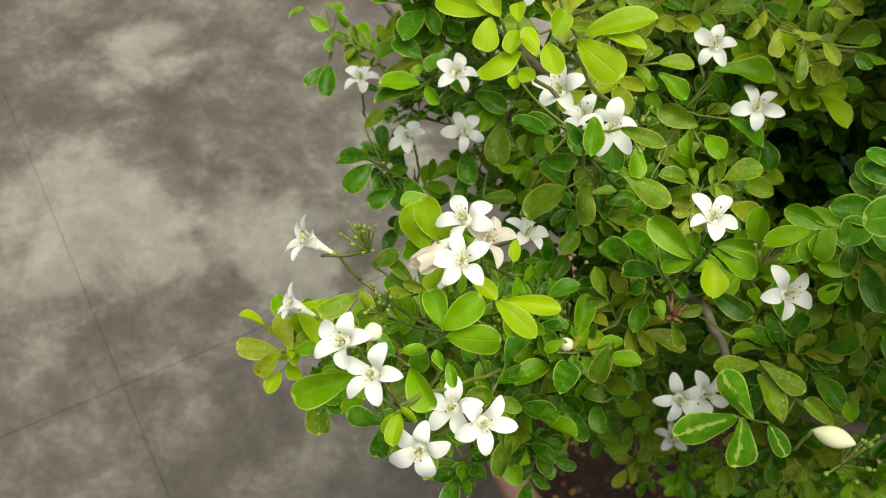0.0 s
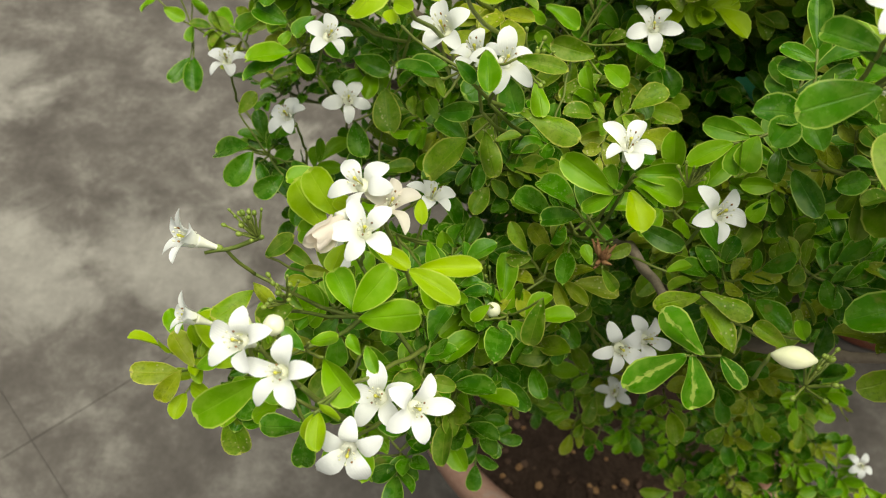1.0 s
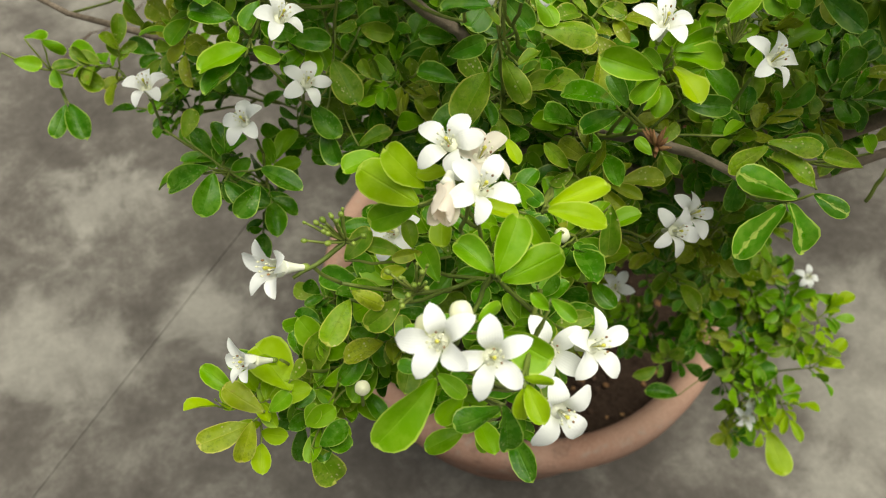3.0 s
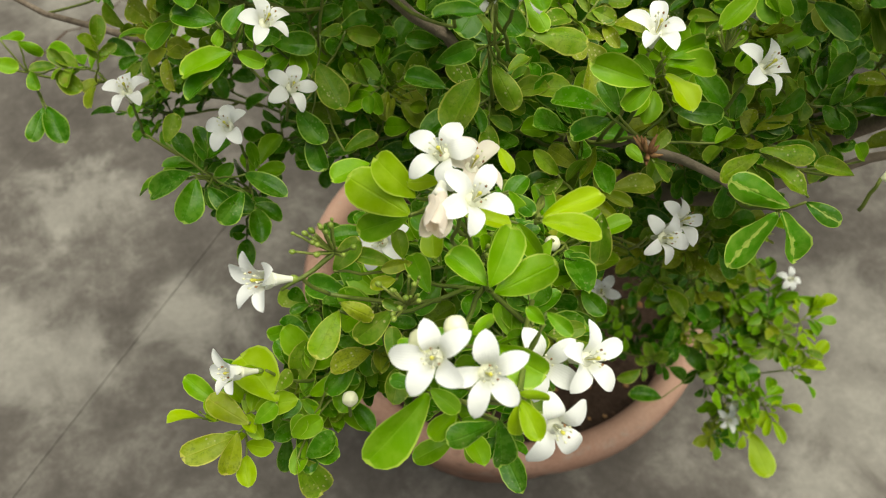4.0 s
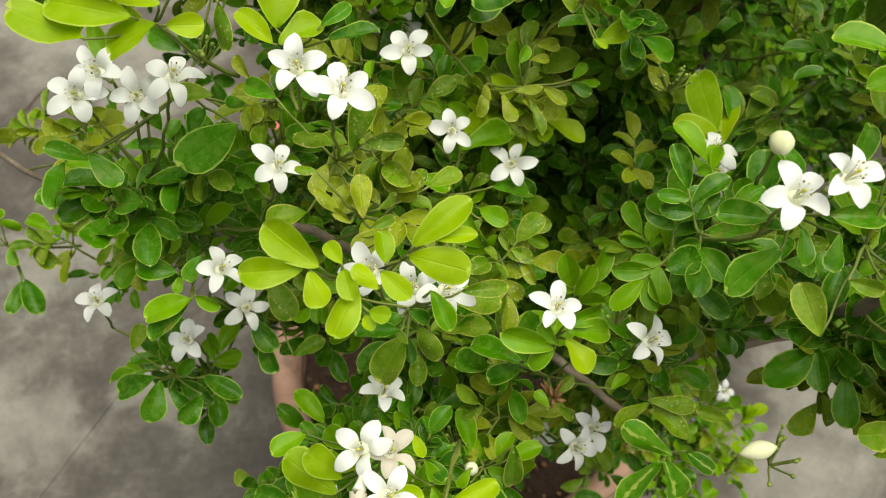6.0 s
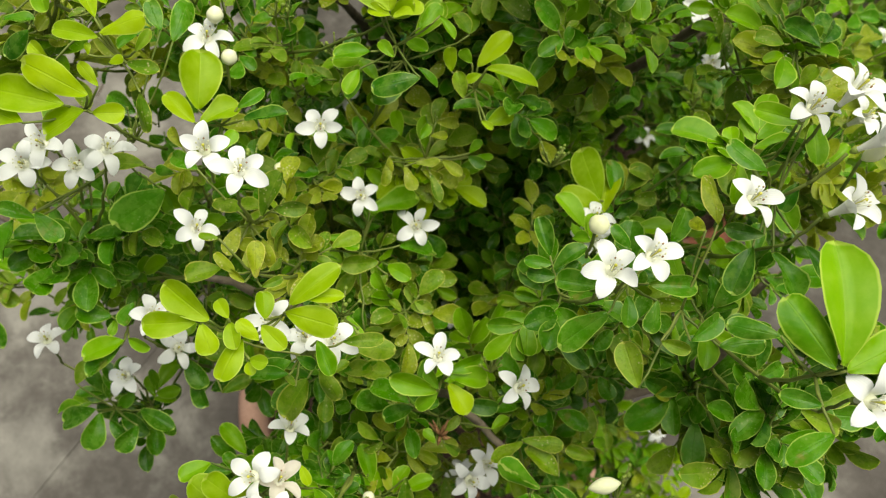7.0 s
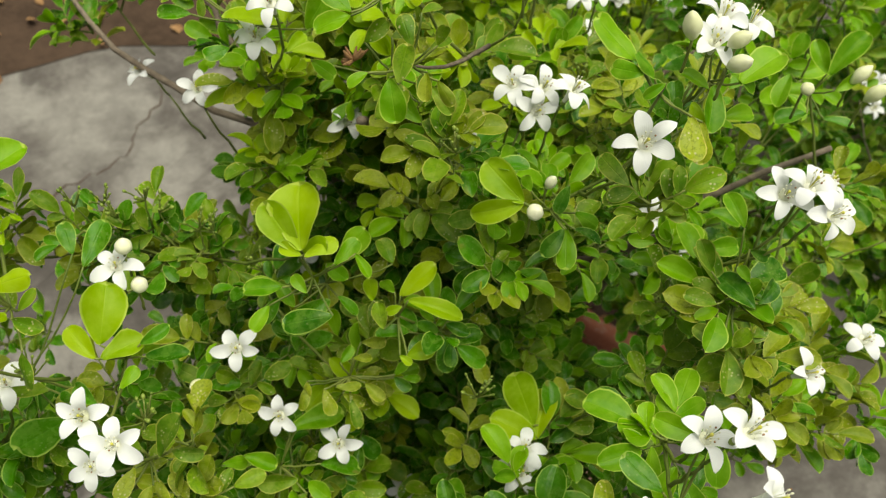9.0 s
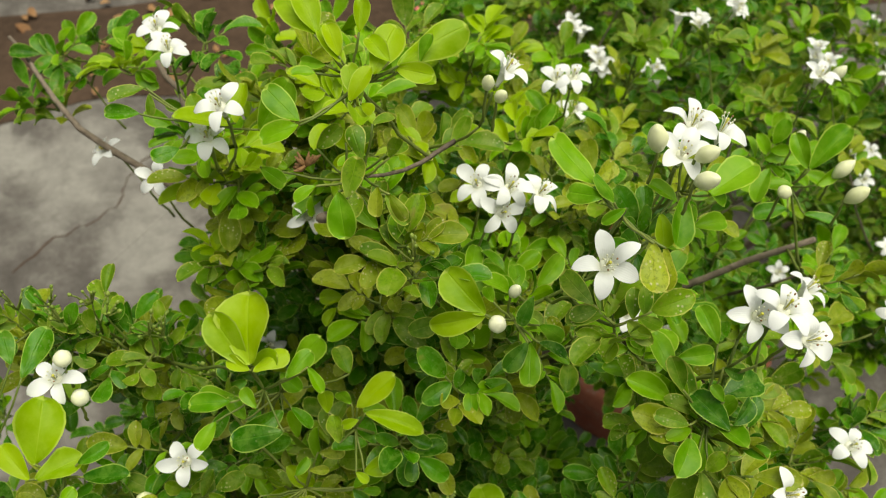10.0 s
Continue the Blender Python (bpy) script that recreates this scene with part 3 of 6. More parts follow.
    def sight_gap(self, p):
        """Whether a place lies in a gap kept open for the camera's view."""
        for a, b, r in SIGHT_GAPS:
            t = min(1.0, max(0.0, (p - a).dot(b - a) / (b - a).length_squared))
            if (p - a.lerp(b, t)).length < r:
                return True
        return False

    def clear(self, p, gap):
        """Whether a place leaves the camera's sight of flowers and outer leaves free, and the gaps kept for the view.
        """
        if self.sight_gap(p):
            return False
        w = np.array(CAMERA_SIDE)
        if self.flowers:
            if self.seen[0] != len(self.flowers):
                self.seen[0] = len(self.flowers)
                self.seen[1] = np.array([f[0] for f in self.flowers]), np.array([f[1] for f in self.flowers])
            at, face = self.seen[1]
            d = np.array(p) - at
            # own facing, nearly straight up, and three ways towards the camera
            for way in (face, w[None], np.array([[-0.05, -0.62, 0.78]]), np.array([[0.0, 0.15, 0.99]]), np.array([[0.05, -0.73, 0.68]])):
                s = (d * way).sum(1)
                if ((s > -0.010) & (np.linalg.norm(d - way * s[:, None], axis=1) < gap)).any():
                    return False
        if self.outer:
            if self.seen[2] != len(self.outer):
                self.seen[2:] = len(self.outer), np.array(self.outer)
            d = np.array(p) - self.seen[3]
            s = d @ w
            if ((s > -0.012) & (np.linalg.norm(d - w * s[:, None], axis=1) < gap * 0.75)).any():
                return False
        return True

    def fill(self, count, low, high, spread, drop, kinds, size=0.019, keep=None):
        """Inner shoots behind the outer ones, on the way back to the heart."""
        rng, tips, made = self.rng, list(self.tips), 0
        for _ in range(count * 4):
            if made >= count:
                break
            p = rng.choice(tips)
            p = p.lerp(self.heart, rng.uniform(low, high)) + Vector((rng.uniform(-1, 1) * spread, rng.uniform(-1, 1) * spread, -rng.uniform(*drop)))
            if not self.clear(p, 0.034) or (keep and not keep(p)):
                continue
            made += 1
            self.rosette(p, kinds(p) if callable(kinds) else kinds, rng.choice((3, 4, 4, 5)), size * rng.uniform(0.8, 1.15), hook=rng.random() < 0.5)
            if rng.random() < 0.20:
                self.spray(self.tips[-1] + Vector((0, 0, 0.008)), reach=0.012, count=8)

    def finish(self):
        for p in sorted(self.pending, key=lambda p: (p - self.heart).length):
            self.hook(p)
        if self.foliage.count:
            part("foliage", self.foliage.mesh("foliage", [LEAF[k] for k in KINDS]), self.root, "dense small glossy green leaflets", kind="stuff")
        if self.twigs.count:
            part("fine_branching", self.twigs.mesh("fine_branching", [TWIG, BARK]), self.root, "thin green and brown twigs", kind="stuff")
        if self.beads.count:
            part("bud_spray", self.beads.mesh("bud_spray", [GREEN_BUD]), self.root, "heads of tiny green buds", kind="stuff")
        return self.root


# ---- ground: weathered concrete in cast slabs ----
def terrace():
    ground = tagged(new("ground", mesh_of("ground", [(-40, -40, -0.002), (40, -40, -0.002), (40, 40, -0.002), (-40, 40, -0.002)], [(0, 1, 2, 3)], [CONCRETE])), "stained grey concrete terrace", "ground", kind="structure")
    us = [-12.0, -9.0, -6.5, -4.2, -2.2, 0.0, 0.436, 2.6, 4.8, 7.0, 9.4, 12.0]
    vs = [-12.0, -9.0, -6.5, -4.0, -2.0, 0.0, 2.3, 4.6, 7.0, 9.5, 12.0]
    turn = Matrix.Translation((-0.62, 1.24, 0.0)) @ Matrix.Rotation(radians(-47.0), 4, "Z")
    for i in range(len(us) - 1):
        for j in range(len(vs) - 1):
            w, h, g = us[i + 1] - us[i], vs[j + 1] - vs[j], 0.0002
            bm = bmesh.new()
            bmesh.ops.create_cube(bm, size=1.0)
            bmesh.ops.scale(bm, vec=(w - 2 * g, h - 2 * g, 0.05), verts=bm.verts)
            top = [e for e in bm.edges if all(v.co.z > 0 for v in e.verts)]
            bmesh.ops.bevel(bm, geom=top, offset=0.0010, segments=1, affect="EDGES")
            slab = part("slab", bm_mesh("slab", bm, CONCRETE, False), ground, m=turn @ Matrix.Translation((us[i] + w / 2, vs[j] + h / 2, -0.025 + 0.0004 * ((i * 7 + j * 3) % 3))) )
            slab.matrix_parent_inverse = Matrix.Identity(4)
    rng, pts = random.Random(31), [Vector((-0.06, 1.98, 0.0)), Vector((0.03, 2.06, 0.0)), Vector((0.10, 2.09, 0.0)), Vector((0.17, 2.13, 0.0)), Vector((0.19, 2.20, 0.0)), Vector((0.26, 2.30, 0.0)), Vector((0.30, 2.44, 0.0))]
    path = [p.lerp(q, t) + Vector((rng.uniform(-1, 1), rng.uniform(-1, 1), 0)) * 0.008 for p, q in zip(pts, pts[1:]) for t in (0, 0.25, 0.5, 0.75)]
    verts, faces = [], []
    for k, q in enumerate(path):
        w = rng.uniform(0.0006, 0.0020)
        verts += [(q.x - w, q.y + w, 0.0014), (q.x + w, q.y - w, 0.0014)]
        if k:
            faces.append((2 * k - 2, 2 * k - 1, 2 * k + 1, 2 * k))
    part("crack", mesh_of("crack", verts, faces, [SOIL]), ground, "thin dirt-filled crack")
    return ground


def pot(name, label, centre, body, lip, mat, group=""):
    root = thing(name, label, "plant pot", centre, group)
    part("pot_body", lathe("pot_body", body, mat, 72, 0.006), root)
    part("rim", lathe("rim", lip, mat, 72, 0.006), root, "thick rounded rim")
    return root


def soil_bed(parent, radius, height, seed):
    """Mounded soil with clods and dry bits, as parts of the pot's filling."""
    rng, bm = random.Random(seed), bmesh.new()
    bmesh.ops.create_circle(bm, cap_ends=True, cap_tris=True, segments=40, radius=radius)
    bmesh.ops.subdivide_edges(bm, edges=bm.edges[:], cuts=5, use_grid_fill=True)
    for v in bm.verts:
        v.co.z = height + 0.016 * noise.noise(v.co * 16) + 0.008 * noise.noise(v.co * 50)
    root = thing("potting_soil", "dark brown crumbly soil in the clay pot", "soil", parent.location, kind="stuff")
    part("soil_surface", bm_mesh("soil_surface", bm, SOIL), root)
    pile = Pile()
    for _ in range(420):
        a, r = rng.uniform(0, 6.28), radius * 0.97 * math.sqrt(rng.random())
        s = rng.uniform(0.002, 0.007)
        bm = bmesh.new()
        bmesh.ops.create_icosphere(bm, subdivisions=1, radius=s)
        for v in bm.verts:
            v.co *= rng.uniform(0.7, 1.2)
            v.co.z *= 0.7
        at = Vector((r * math.cos(a), r * math.sin(a), height + s * 0.3))
        at.z += 0.016 * noise.noise(Vector((at.x, at.y, 0)) * 16)
        pile.add([v.co + at for v in bm.verts], [[v.index for v in f.verts] for f in bm.faces], 0 if rng.random() < 0.75 else 1)
        bm.free()
    part("clods", pile.mesh("clods", [CLOD, DRY], False), root, "reddish brown clods", kind="stuff")
    return root


# ---- the place ----
ground = terrace()

main_pot = pot("clay_pot", "wide faded terracotta pot on the concrete", (0.575, 0.99, 0.0),
    [(0.0, 0.0), (0.205, 0.0), (0.218, 0.012), (0.262, 0.218), (0.266, 0.232), (0.258, 0.236), (0.246, 0.20), (0.0, 0.19)],
    [(0.262, 0.214), (0.283, 0.222), (0.294, 0.234), (0.298, 0.268), (0.292, 0.284), (0.280, 0.288), (0.268, 0.284), (0.256, 0.262), (0.252, 0.230)], CLAY, "clay pots")
soil_bed(main_pot, 0.252, 0.222, 3)
second_pot = pot("clay_pot", "reddish terracotta pot behind the wide pot", (1.17, 1.36, 0.0),
    [(0.0, 0.0), (0.150, 0.0), (0.160, 0.012), (0.205, 0.20), (0.208, 0.214), (0.200, 0.216), (0.190, 0.18), (0.0, 0.17)],
    [(0.203, 0.196), (0.230, 0.203), (0.240, 0.215), (0.242, 0.250), (0.236, 0.262), (0.222, 0.264), (0.208, 0.256), (0.196, 0.212)], RED_CLAY, "clay pots")
soil_bed(second_pot, 0.20, 0.205, 4)

# ---- the shrub in the wide pot ----
front = Shrub("bushy potted shrub with white flowers and glossy leaves", (0.575, 0.98, 0.20), (0.56, 0.93, 0.80), 11)
front.limb([(0.575, 0.97, 0.18), (0.57, 0.95, 0.40), (0.56, 0.92, 0.60)], 0.021, 0.016)
front.limb([(0.56, 0.92, 0.58), (0.47, 0.80, 0.80), (0.38, 0.70, 0.95), (0.32, 0.62, 0.99)], 0.011, 0.003)
front.limb([(0.57, 0.95, 0.42), (0.60, 0.93, 0.66), (0.61, 0.90, 0.85), (0.56, 0.87, 1.00), (0.54, 0.84, 1.12)], 0.013, 0.004)
front.limb([(0.56, 0.93, 0.55), (0.50, 1.00, 0.90), (0.44, 1.00, 1.05), (0.32, 1.06, 1.12), (0.25, 1.20, 1.14)], 0.007, 0.0013)
front.limb([(0.47, 0.80, 0.80), (0.492, 0.655, 0.892), (0.563, 0.626, 0.920), (0.625, 0.592, 0.967)], 0.008, 0.002)
front.limb([(0.53, 0.93, 0.92), (0.435, 0.932, 1.115), (0.400, 1.000, 1.155), (0.370, 1.060, 1.200)], 0.005, 0.002)
front.limb([(0.47, 0.80, 0.80), (0.33, 0.82, 0.90), (0.20, 0.86, 0.935), (0.06, 1.07, 0.86)], 0.006, 0.002)
front.limb([(0.60, 0.92, 0.70), (0.66, 0.86, 0.95), (0.70, 0.85, 1.06), (0.78, 0.80, 1.18)], 0.0045, 0.002)
front.limb([(0.56, 0.87, 1.02), (0.49, 0.92, 1.09), (0.48, 0.90, 1.17), (0.45, 0.85, 1.23)], 0.006, 0.003)
front.limb([(0.55, 0.70, 0.88), (0.54, 0.60, 1.00), (0.52, 0.55, 1.12), (0.50, 0.53, 1.20)], 0.006, 0.003)
front.limb([(0.38, 0.70, 0.95), (0.32, 0.70, 1.05), (0.26, 0.70, 1.12)], 0.005, 0.002)
front.limb([(0.61, 0.90, 0.85), (0.70, 1.00, 1.00), (0.82, 1.00, 1.12)], 0.0045, 0.002)
front.limb([(0.56, 0.87, 1.00), (0.60, 0.80, 1.10), (0.62, 0.74, 1.20)], 0.006, 0.003)
front.limb([(0.55, 0.70, 0.88), (0.58, 0.62, 1.00), (0.62, 0.60, 1.10)], 0.005, 0.002)
front.limb([(0.38, 0.70, 0.95), (0.31, 0.62, 0.90), (0.25, 0.55, 0.95)], 0.003, 0.0015)
front.limb([(0.38, 0.70, 0.95), (0.40, 0.62, 1.02), (0.41, 0.56, 1.05)], 0.004, 0.002)

F, B = front.flower, front.bud
UP = (-0.05, -0.15, 1.0)
# flowers of the front sprays
F((0.265, 0.539, 1.127), form=0)
F((0.261, 0.562, 1.128), (-0.35, -0.30, 0.85), form=1)
F((0.2735, 0.560, 1.1185), (0.20, -0.15, 0.90), form=1, faded=True, size=0.95)
F((0.291, 0.615, 1.060), (0.25, 0.25, 0.90), size=0.92)
F((0.2535, 0.5445, 1.124), (-0.45, -0.75, 0.10), wilted=True, size=1.0)
F((0.2275, 0.4835, 1.132), (-0.30, -0.40, 0.85), form=0, size=0.94)
F((0.242, 0.475, 1.1275), (-0.10, -0.50, 0.85), form=0, size=0.94)
F((0.290, 0.485, 1.088), (0.25, -0.50, 0.80), form=0)
F((0.275, 0.491, 1.083), (-0.20, -0.35, 0.85), form=0)
F((0.2662, 0.4641, 1.0913), (0.0, -0.70, 0.70), form=1)
F((0.190, 0.553, 1.094), (-0.78, -0.10, 0.50), form=4)
F((0.170, 0.575, 0.994), (-0.80, -0.05, 0.50), form=4)
F((0.247, 0.590, 1.043))
F((0.374, 0.600, 1.122), UP, form=2)
F((0.412, 0.571, 1.115), form=0)
F((0.202, 0.708, 1.014), form=0)
F((0.157, 0.753, 1.013), UP, form=0)
F((0.239, 0.706, 1.033), (0.1, -0.4, 0.8))
F((0.230, 0.704, 1.081), (0.3, -0.3, 0.8))
F((0.395, 0.570, 1.002), (0.1, -0.6, 0.7))
F((0.410, 0.578, 1.000), (0.3, -0.4, 0.8))
F((0.440, 0.649, 0.808))
F((0.535, 0.702, 0.999), form=1)
F((0.499, 0.652, 1.117), (0, -0.35, 0.9), form=1)
F((0.505, 0.664, 1.122), UP, form=1)
F((0.640, 0.612, 0.500), (0.2, -0.5, 0.8))
F((0.650, 0.622, 0.515), (0.4, -0.1, 0.8))
F((0.722, 0.690, 0.62))
F((0.316, 0.608, 1.157), (0.1, -0.45, 0.85), form=0)
F((0.304, 0.617, 1.152), (-0.2, -0.2, 0.9))
F((0.290, 0.633, 1.150), (-0.3, -0.2, 0.9))
F((0.187, 0.751, 1.180), (-0.15, -0.55, 0.8), form=0)
F((0.213, 0.747, 1.175), (-0.05, -0.55, 0.8), form=0)
F((0.231, 0.745, 1.185), (0.2, -0.3, 0.8))
F((0.199, 0.757, 1.186), (-0.3, -0.3, 0.8))
F((0.297, 0.784, 1.216), (0.05, -0.35, 0.9), form=0)
F((0.277, 0.688, 1.228), (-0.1, -0.4, 0.9), form=0)
F((0.290, 0.669, 1.229), (0.05, -0.4, 0.9), form=0)
F((0.266, 0.698, 1.159), (0.1, -0.4, 0.9))
F((0.351, 0.749, 1.164), (-0.1, -0.45, 0.85), form=0)
F((0.368, 0.721, 1.125), (-0.2, -0.50, 0.85), form=0)
F((0.400, 0.705, 1.103), (-0.2, -0.45, 0.85), form=0)
F((0.431, 0.557, 1.237), (-0.1, -0.30, 0.95), form=0)
F((0.447, 0.553, 1.246), (0.15, -0.30, 0.95), form=2)
F((0.498, 0.559, 1.260), (0.0, -0.30, 0.95), form=0)
F((0.526, 0.576, 1.293), (-0.1, -0.25, 0.95), form=0)
F((0.536, 0.568, 1.308), (0.2, -0.2, 0.95), form=2)
F((0.532, 0.542, 1.305), (0.55, -0.35, 0.75), form=2)
F((0.520, 0.530, 1.281), (0.35, -0.35, 0.80), form=2)
F((0.484, 0.456, 1.262), (-0.1, -0.50, 0.85), form=0)
F((0.455, 0.740, 0.925), (-0.1, -0.3, 0.9))
F((0.358, 0.946, 1.192), (-0.1, -0.55, 0.8), form=0)
F((0.316, 1.068, 1.115), (-0.6, -0.1, 0.7))
F((0.394, 0.868, 1.290), (-0.1, -0.4, 0.9), form=1)
F((0.402, 0.850, 1.325), (-0.2, -0.3, 0.9))
F((0.381, 0.974, 1.273), UP, form=1)
F((0.376, 0.992, 1.276), UP, form=1)
F((0.446, 0.869, 1.214), (0.1, -0.5, 0.85), form=0)
F((0.532, 0.818, 1.272), (-0.3, -0.4, 0.85), form=0)
F((0.550, 0.812, 1.271), (0.1, -0.3, 0.9), form=1)
F((0.543, 0.802, 1.262), (0.0, -0.6, 0.7), form=0)
F((0.560, 0.795, 1.282), (0.3, -0.2, 0.9), form=1)
F((0.547, 0.702, 1.332), (-0.2, -0.50, 0.85), size=1.08, form=0)
F((0.628, 0.775, 1.176), (0.1, -0.5, 0.8), form=2)
F((0.616, 0.676, 1.307), (-0.3, -0.4, 0.85), form=0)
F((0.630, 0.657, 1.309), (0.15, -0.45, 0.85), form=0)
F((0.624, 0.672, 1.316), (0.1, -0.1, 1.0), form=1)
F((0.548, 0.872, 1.166), (0.0, -0.3, 0.9), form=2)
F((0.612, 0.759, 1.351), UP, form=2)
F((0.628, 0.757, 1.346), (0.3, 0.1, 1.0), form=1)
F((0.598, 0.742, 1.350), (-0.2, -0.3, 0.9), form=2)
F((0.673, 0.973, 1.172), UP, form=1)
F((0.647, 0.962, 1.215), UP, form=1)
F((0.642, 0.930, 1.243), UP, form=1)
F((0.550, 0.839, 1.332), (0.4, 0.0, 0.9), form=2)
F((0.821, 0.898, 1.238), UP, form=2)
F((0.740, 0.669, 1.143), (0.0, -0.3, 0.9), form=1)
F((0.647, 0.630, 1.203), (0.3, -0.4, 0.8))
F((0.812, 0.738, 1.162), (-0.3, -0.4, 0.9))
F((0.698, 0.723, 1.245), (0.5, 0.0, 0.8))
F((0.703, 0.817, 1.075))
F((0.414, 0.908, 1.030))
F((0.230, 0.843, 1.274), (0.1, -0.35, 0.9), form=2, size=1.05)
F((0.224, 0.850, 1.272), (-0.3, -0.2, 0.9), form=2)
# buds
B((0.2385, 0.4935, 1.127), (-0.1, -0.4, 0.8), 0.009)
B((0.228, 0.492, 1.126), (-0.3, -0.3, 0.9), 0.010)
B((0.217, 0.552, 0.978), (0, -0.5, 0.8), 0.009)
B((0.325, 0.572, 1.027), (0, -0.5, 0.8), 0.009)
B((0.424, 0.507, 1.110), (0.8, -0.2, 0.2), 0.017, "long")
B((0.305, 0.778, 1.200), (0.3, -0.3, 0.9), 0.011)
B((0.303, 0.786, 1.222), (0.1, 0.1, 1.0), 0.011)
B((0.309, 0.850, 1.172), (0, -0.3, 0.9), 0.010)
B((0.328, 0.750, 1.135), (-0.5, -0.5, 0.5), 0.013, "long")
B((0.517, 0.738, 1.250), (0.1, -0.5, 0.8), 0.011)
B((0.531, 0.752, 1.252), (0.2, -0.2, 0.9), 0.012, "long")
B((0.430, 0.575, 1.243), (0, -0.2, 1), 0.011)
B((0.594, 0.723, 1.350), (0.2, -0.6, 0.7), 0.016, "long")
B((0.600, 0.735, 1.352), (0.3, -0.5, 0.8), 0.015, "long")
B((0.587, 0.745, 1.350), (-0.3, 0.0, 1.0), 0.018, "long")
B((0.527, 0.809, 1.345), (-0.1, -0.3, 1.0), 0.012, "long")
B((0.535, 0.814, 1.333), (0.1, -0.5, 0.8), 0.012, "long")
B((0.729, 0.755, 1.274), (0.3, -0.3, 0.8), 0.017, "long")
B((0.760, 0.796, 1.247), (0.5, -0.1, 0.8), 0.017, "long")
B((0.783, 0.857, 1.217), (0.1, -0.2, 1.0), 0.014, "long")
B((0.684, 0.758, 1.287), (0.0, -0.4, 0.9), 0.009)
B((0.535, 0.548, 1.285), (0.3, -0.3, 0.8), 0.014, "long")
B((0.840, 0.905, 1.225), (0.3, -0.2, 0.9), 0.016, "long")

# outer shoots: young, fresh, mature and old leaves, kinds partly picked to imitate crown light
Y, N, M, O = ["young"], ["young", "fresh"], ["mature", "mature", "fresh"], ["old", "old", "yellow", "fresh"]


def back(p):
    """A little behind the outermost leaves."""
    q = Vector(p).lerp(front.heart, 0.045) - Vector((0, 0, 0.008))
    for _ in range(4):
        if front.clear(q, 0.024):
            break
        q = q.lerp(front.heart, 0.07)
    return q


def R(p, kinds, count, size):
    """An outer shoot, left out where a gap is kept for the camera's view."""
    if not front.sight_gap(p):
        front.rosette(p, kinds, count, size)


def low(p, kinds, size):
    """A shoot down between the pots, left out where it blocks the camera's view."""
    if front.clear(Vector(p), 0.02):
        front.rosette(p, kinds, 4, size)


OY, MO = ["old", "yellow"], ["mature", "old"]
# single leaves that can be told apart, shoot by shoot
S, L = front.tip, front.leaf
S((0.264, 0.564, 1.098))
L((0.2474, 0.5557, 1.1047), (0.2284, 0.5758, 1.1113), "young", 1.00, -11)
L((0.2515, 0.5602, 1.1076), (0.2380, 0.5726, 1.1215), "young", 1.00, 21)
L((0.2612, 0.5608, 1.1131), (0.2490, 0.5627, 1.1143), "young", 1.00, -17)
L((0.2557, 0.5525, 1.0998), (0.2504, 0.5398, 1.0969), "young", 1.10, 24)
L((0.2669, 0.5508, 1.1027), (0.2833, 0.5412, 1.1000), "young", 0.75, -22)
L((0.2857, 0.5641, 1.1183), (0.2867, 0.5536, 1.1172), "young", 1.00, -12)
S((0.276, 0.572, 1.083))
L((0.2434, 0.5892, 1.0987), (0.2259, 0.5854, 1.1013), "fresh", 0.90, 28)
L((0.2514, 0.5674, 1.0872), (0.2304, 0.5708, 1.0820), "fresh", 0.80, -5)
L((0.2902, 0.5592, 1.0967), (0.2939, 0.5502, 1.0890), "fresh", 0.90, -23)
L((0.2910, 0.5496, 1.0873), (0.2931, 0.5338, 1.0835), "fresh", 1.00, 26)
L((0.2917, 0.5605, 1.0930), (0.2981, 0.5494, 1.0901), "mature", 0.90, 10)
S((0.290, 0.535, 1.109))
L((0.2871, 0.5289, 1.1189), (0.3117, 0.5297, 1.1213), "young", 0.55, -4)
S((0.286, 0.530, 1.115))
L((0.2833, 0.5232, 1.1252), (0.3024, 0.5123, 1.1254), "young", 0.90, -17)
S((0.266, 0.523, 1.092))
L((0.2627, 0.5164, 1.1035), (0.2770, 0.5292, 1.1177), "fresh", 0.85, 24)
L((0.2624, 0.5170, 1.1036), (0.2532, 0.5326, 1.1090), "fresh", 1.00, 27)
L((0.2651, 0.5163, 1.0989), (0.2871, 0.5134, 1.1099), "fresh", 0.95, 7)
S((0.246, 0.560, 1.063))
L((0.2508, 0.5413, 1.0694), (0.2497, 0.5594, 1.0745), "fresh", 0.90, 1)
L((0.2410, 0.5573, 1.0723), (0.2272, 0.5637, 1.0799), "old", 0.70, 12)
L((0.2484, 0.5555, 1.0727), (0.2367, 0.5544, 1.0754), "yellow", 0.90, -11)
L((0.2403, 0.5514, 1.0703), (0.2298, 0.5507, 1.0721), "yellow", 0.80, 5)
L((0.2182, 0.5628, 1.0717), (0.2304, 0.5667, 1.0828), "old", 0.80, 6)
L((0.2452, 0.5562, 1.0760), (0.2453, 0.5640, 1.0850), "old", 0.90, 13)
L((0.2584, 0.5478, 1.0753), (0.2569, 0.5571, 1.0784), "old", 0.80, 2)
S((0.333, 0.570, 1.026))
L((0.3478, 0.5689, 1.0451), (0.3422, 0.5514, 1.0265), "old", 0.75, -1)
L((0.3206, 0.5617, 1.0336), (0.3262, 0.5505, 1.0247), "mature", 0.90, 19)
L((0.3319, 0.5535, 1.0269), (0.3296, 0.5630, 1.0324), "mature", 0.90, 9)
L((0.3227, 0.5679, 1.0374), (0.3141, 0.5617, 1.0321), "fresh", 0.90, -8)
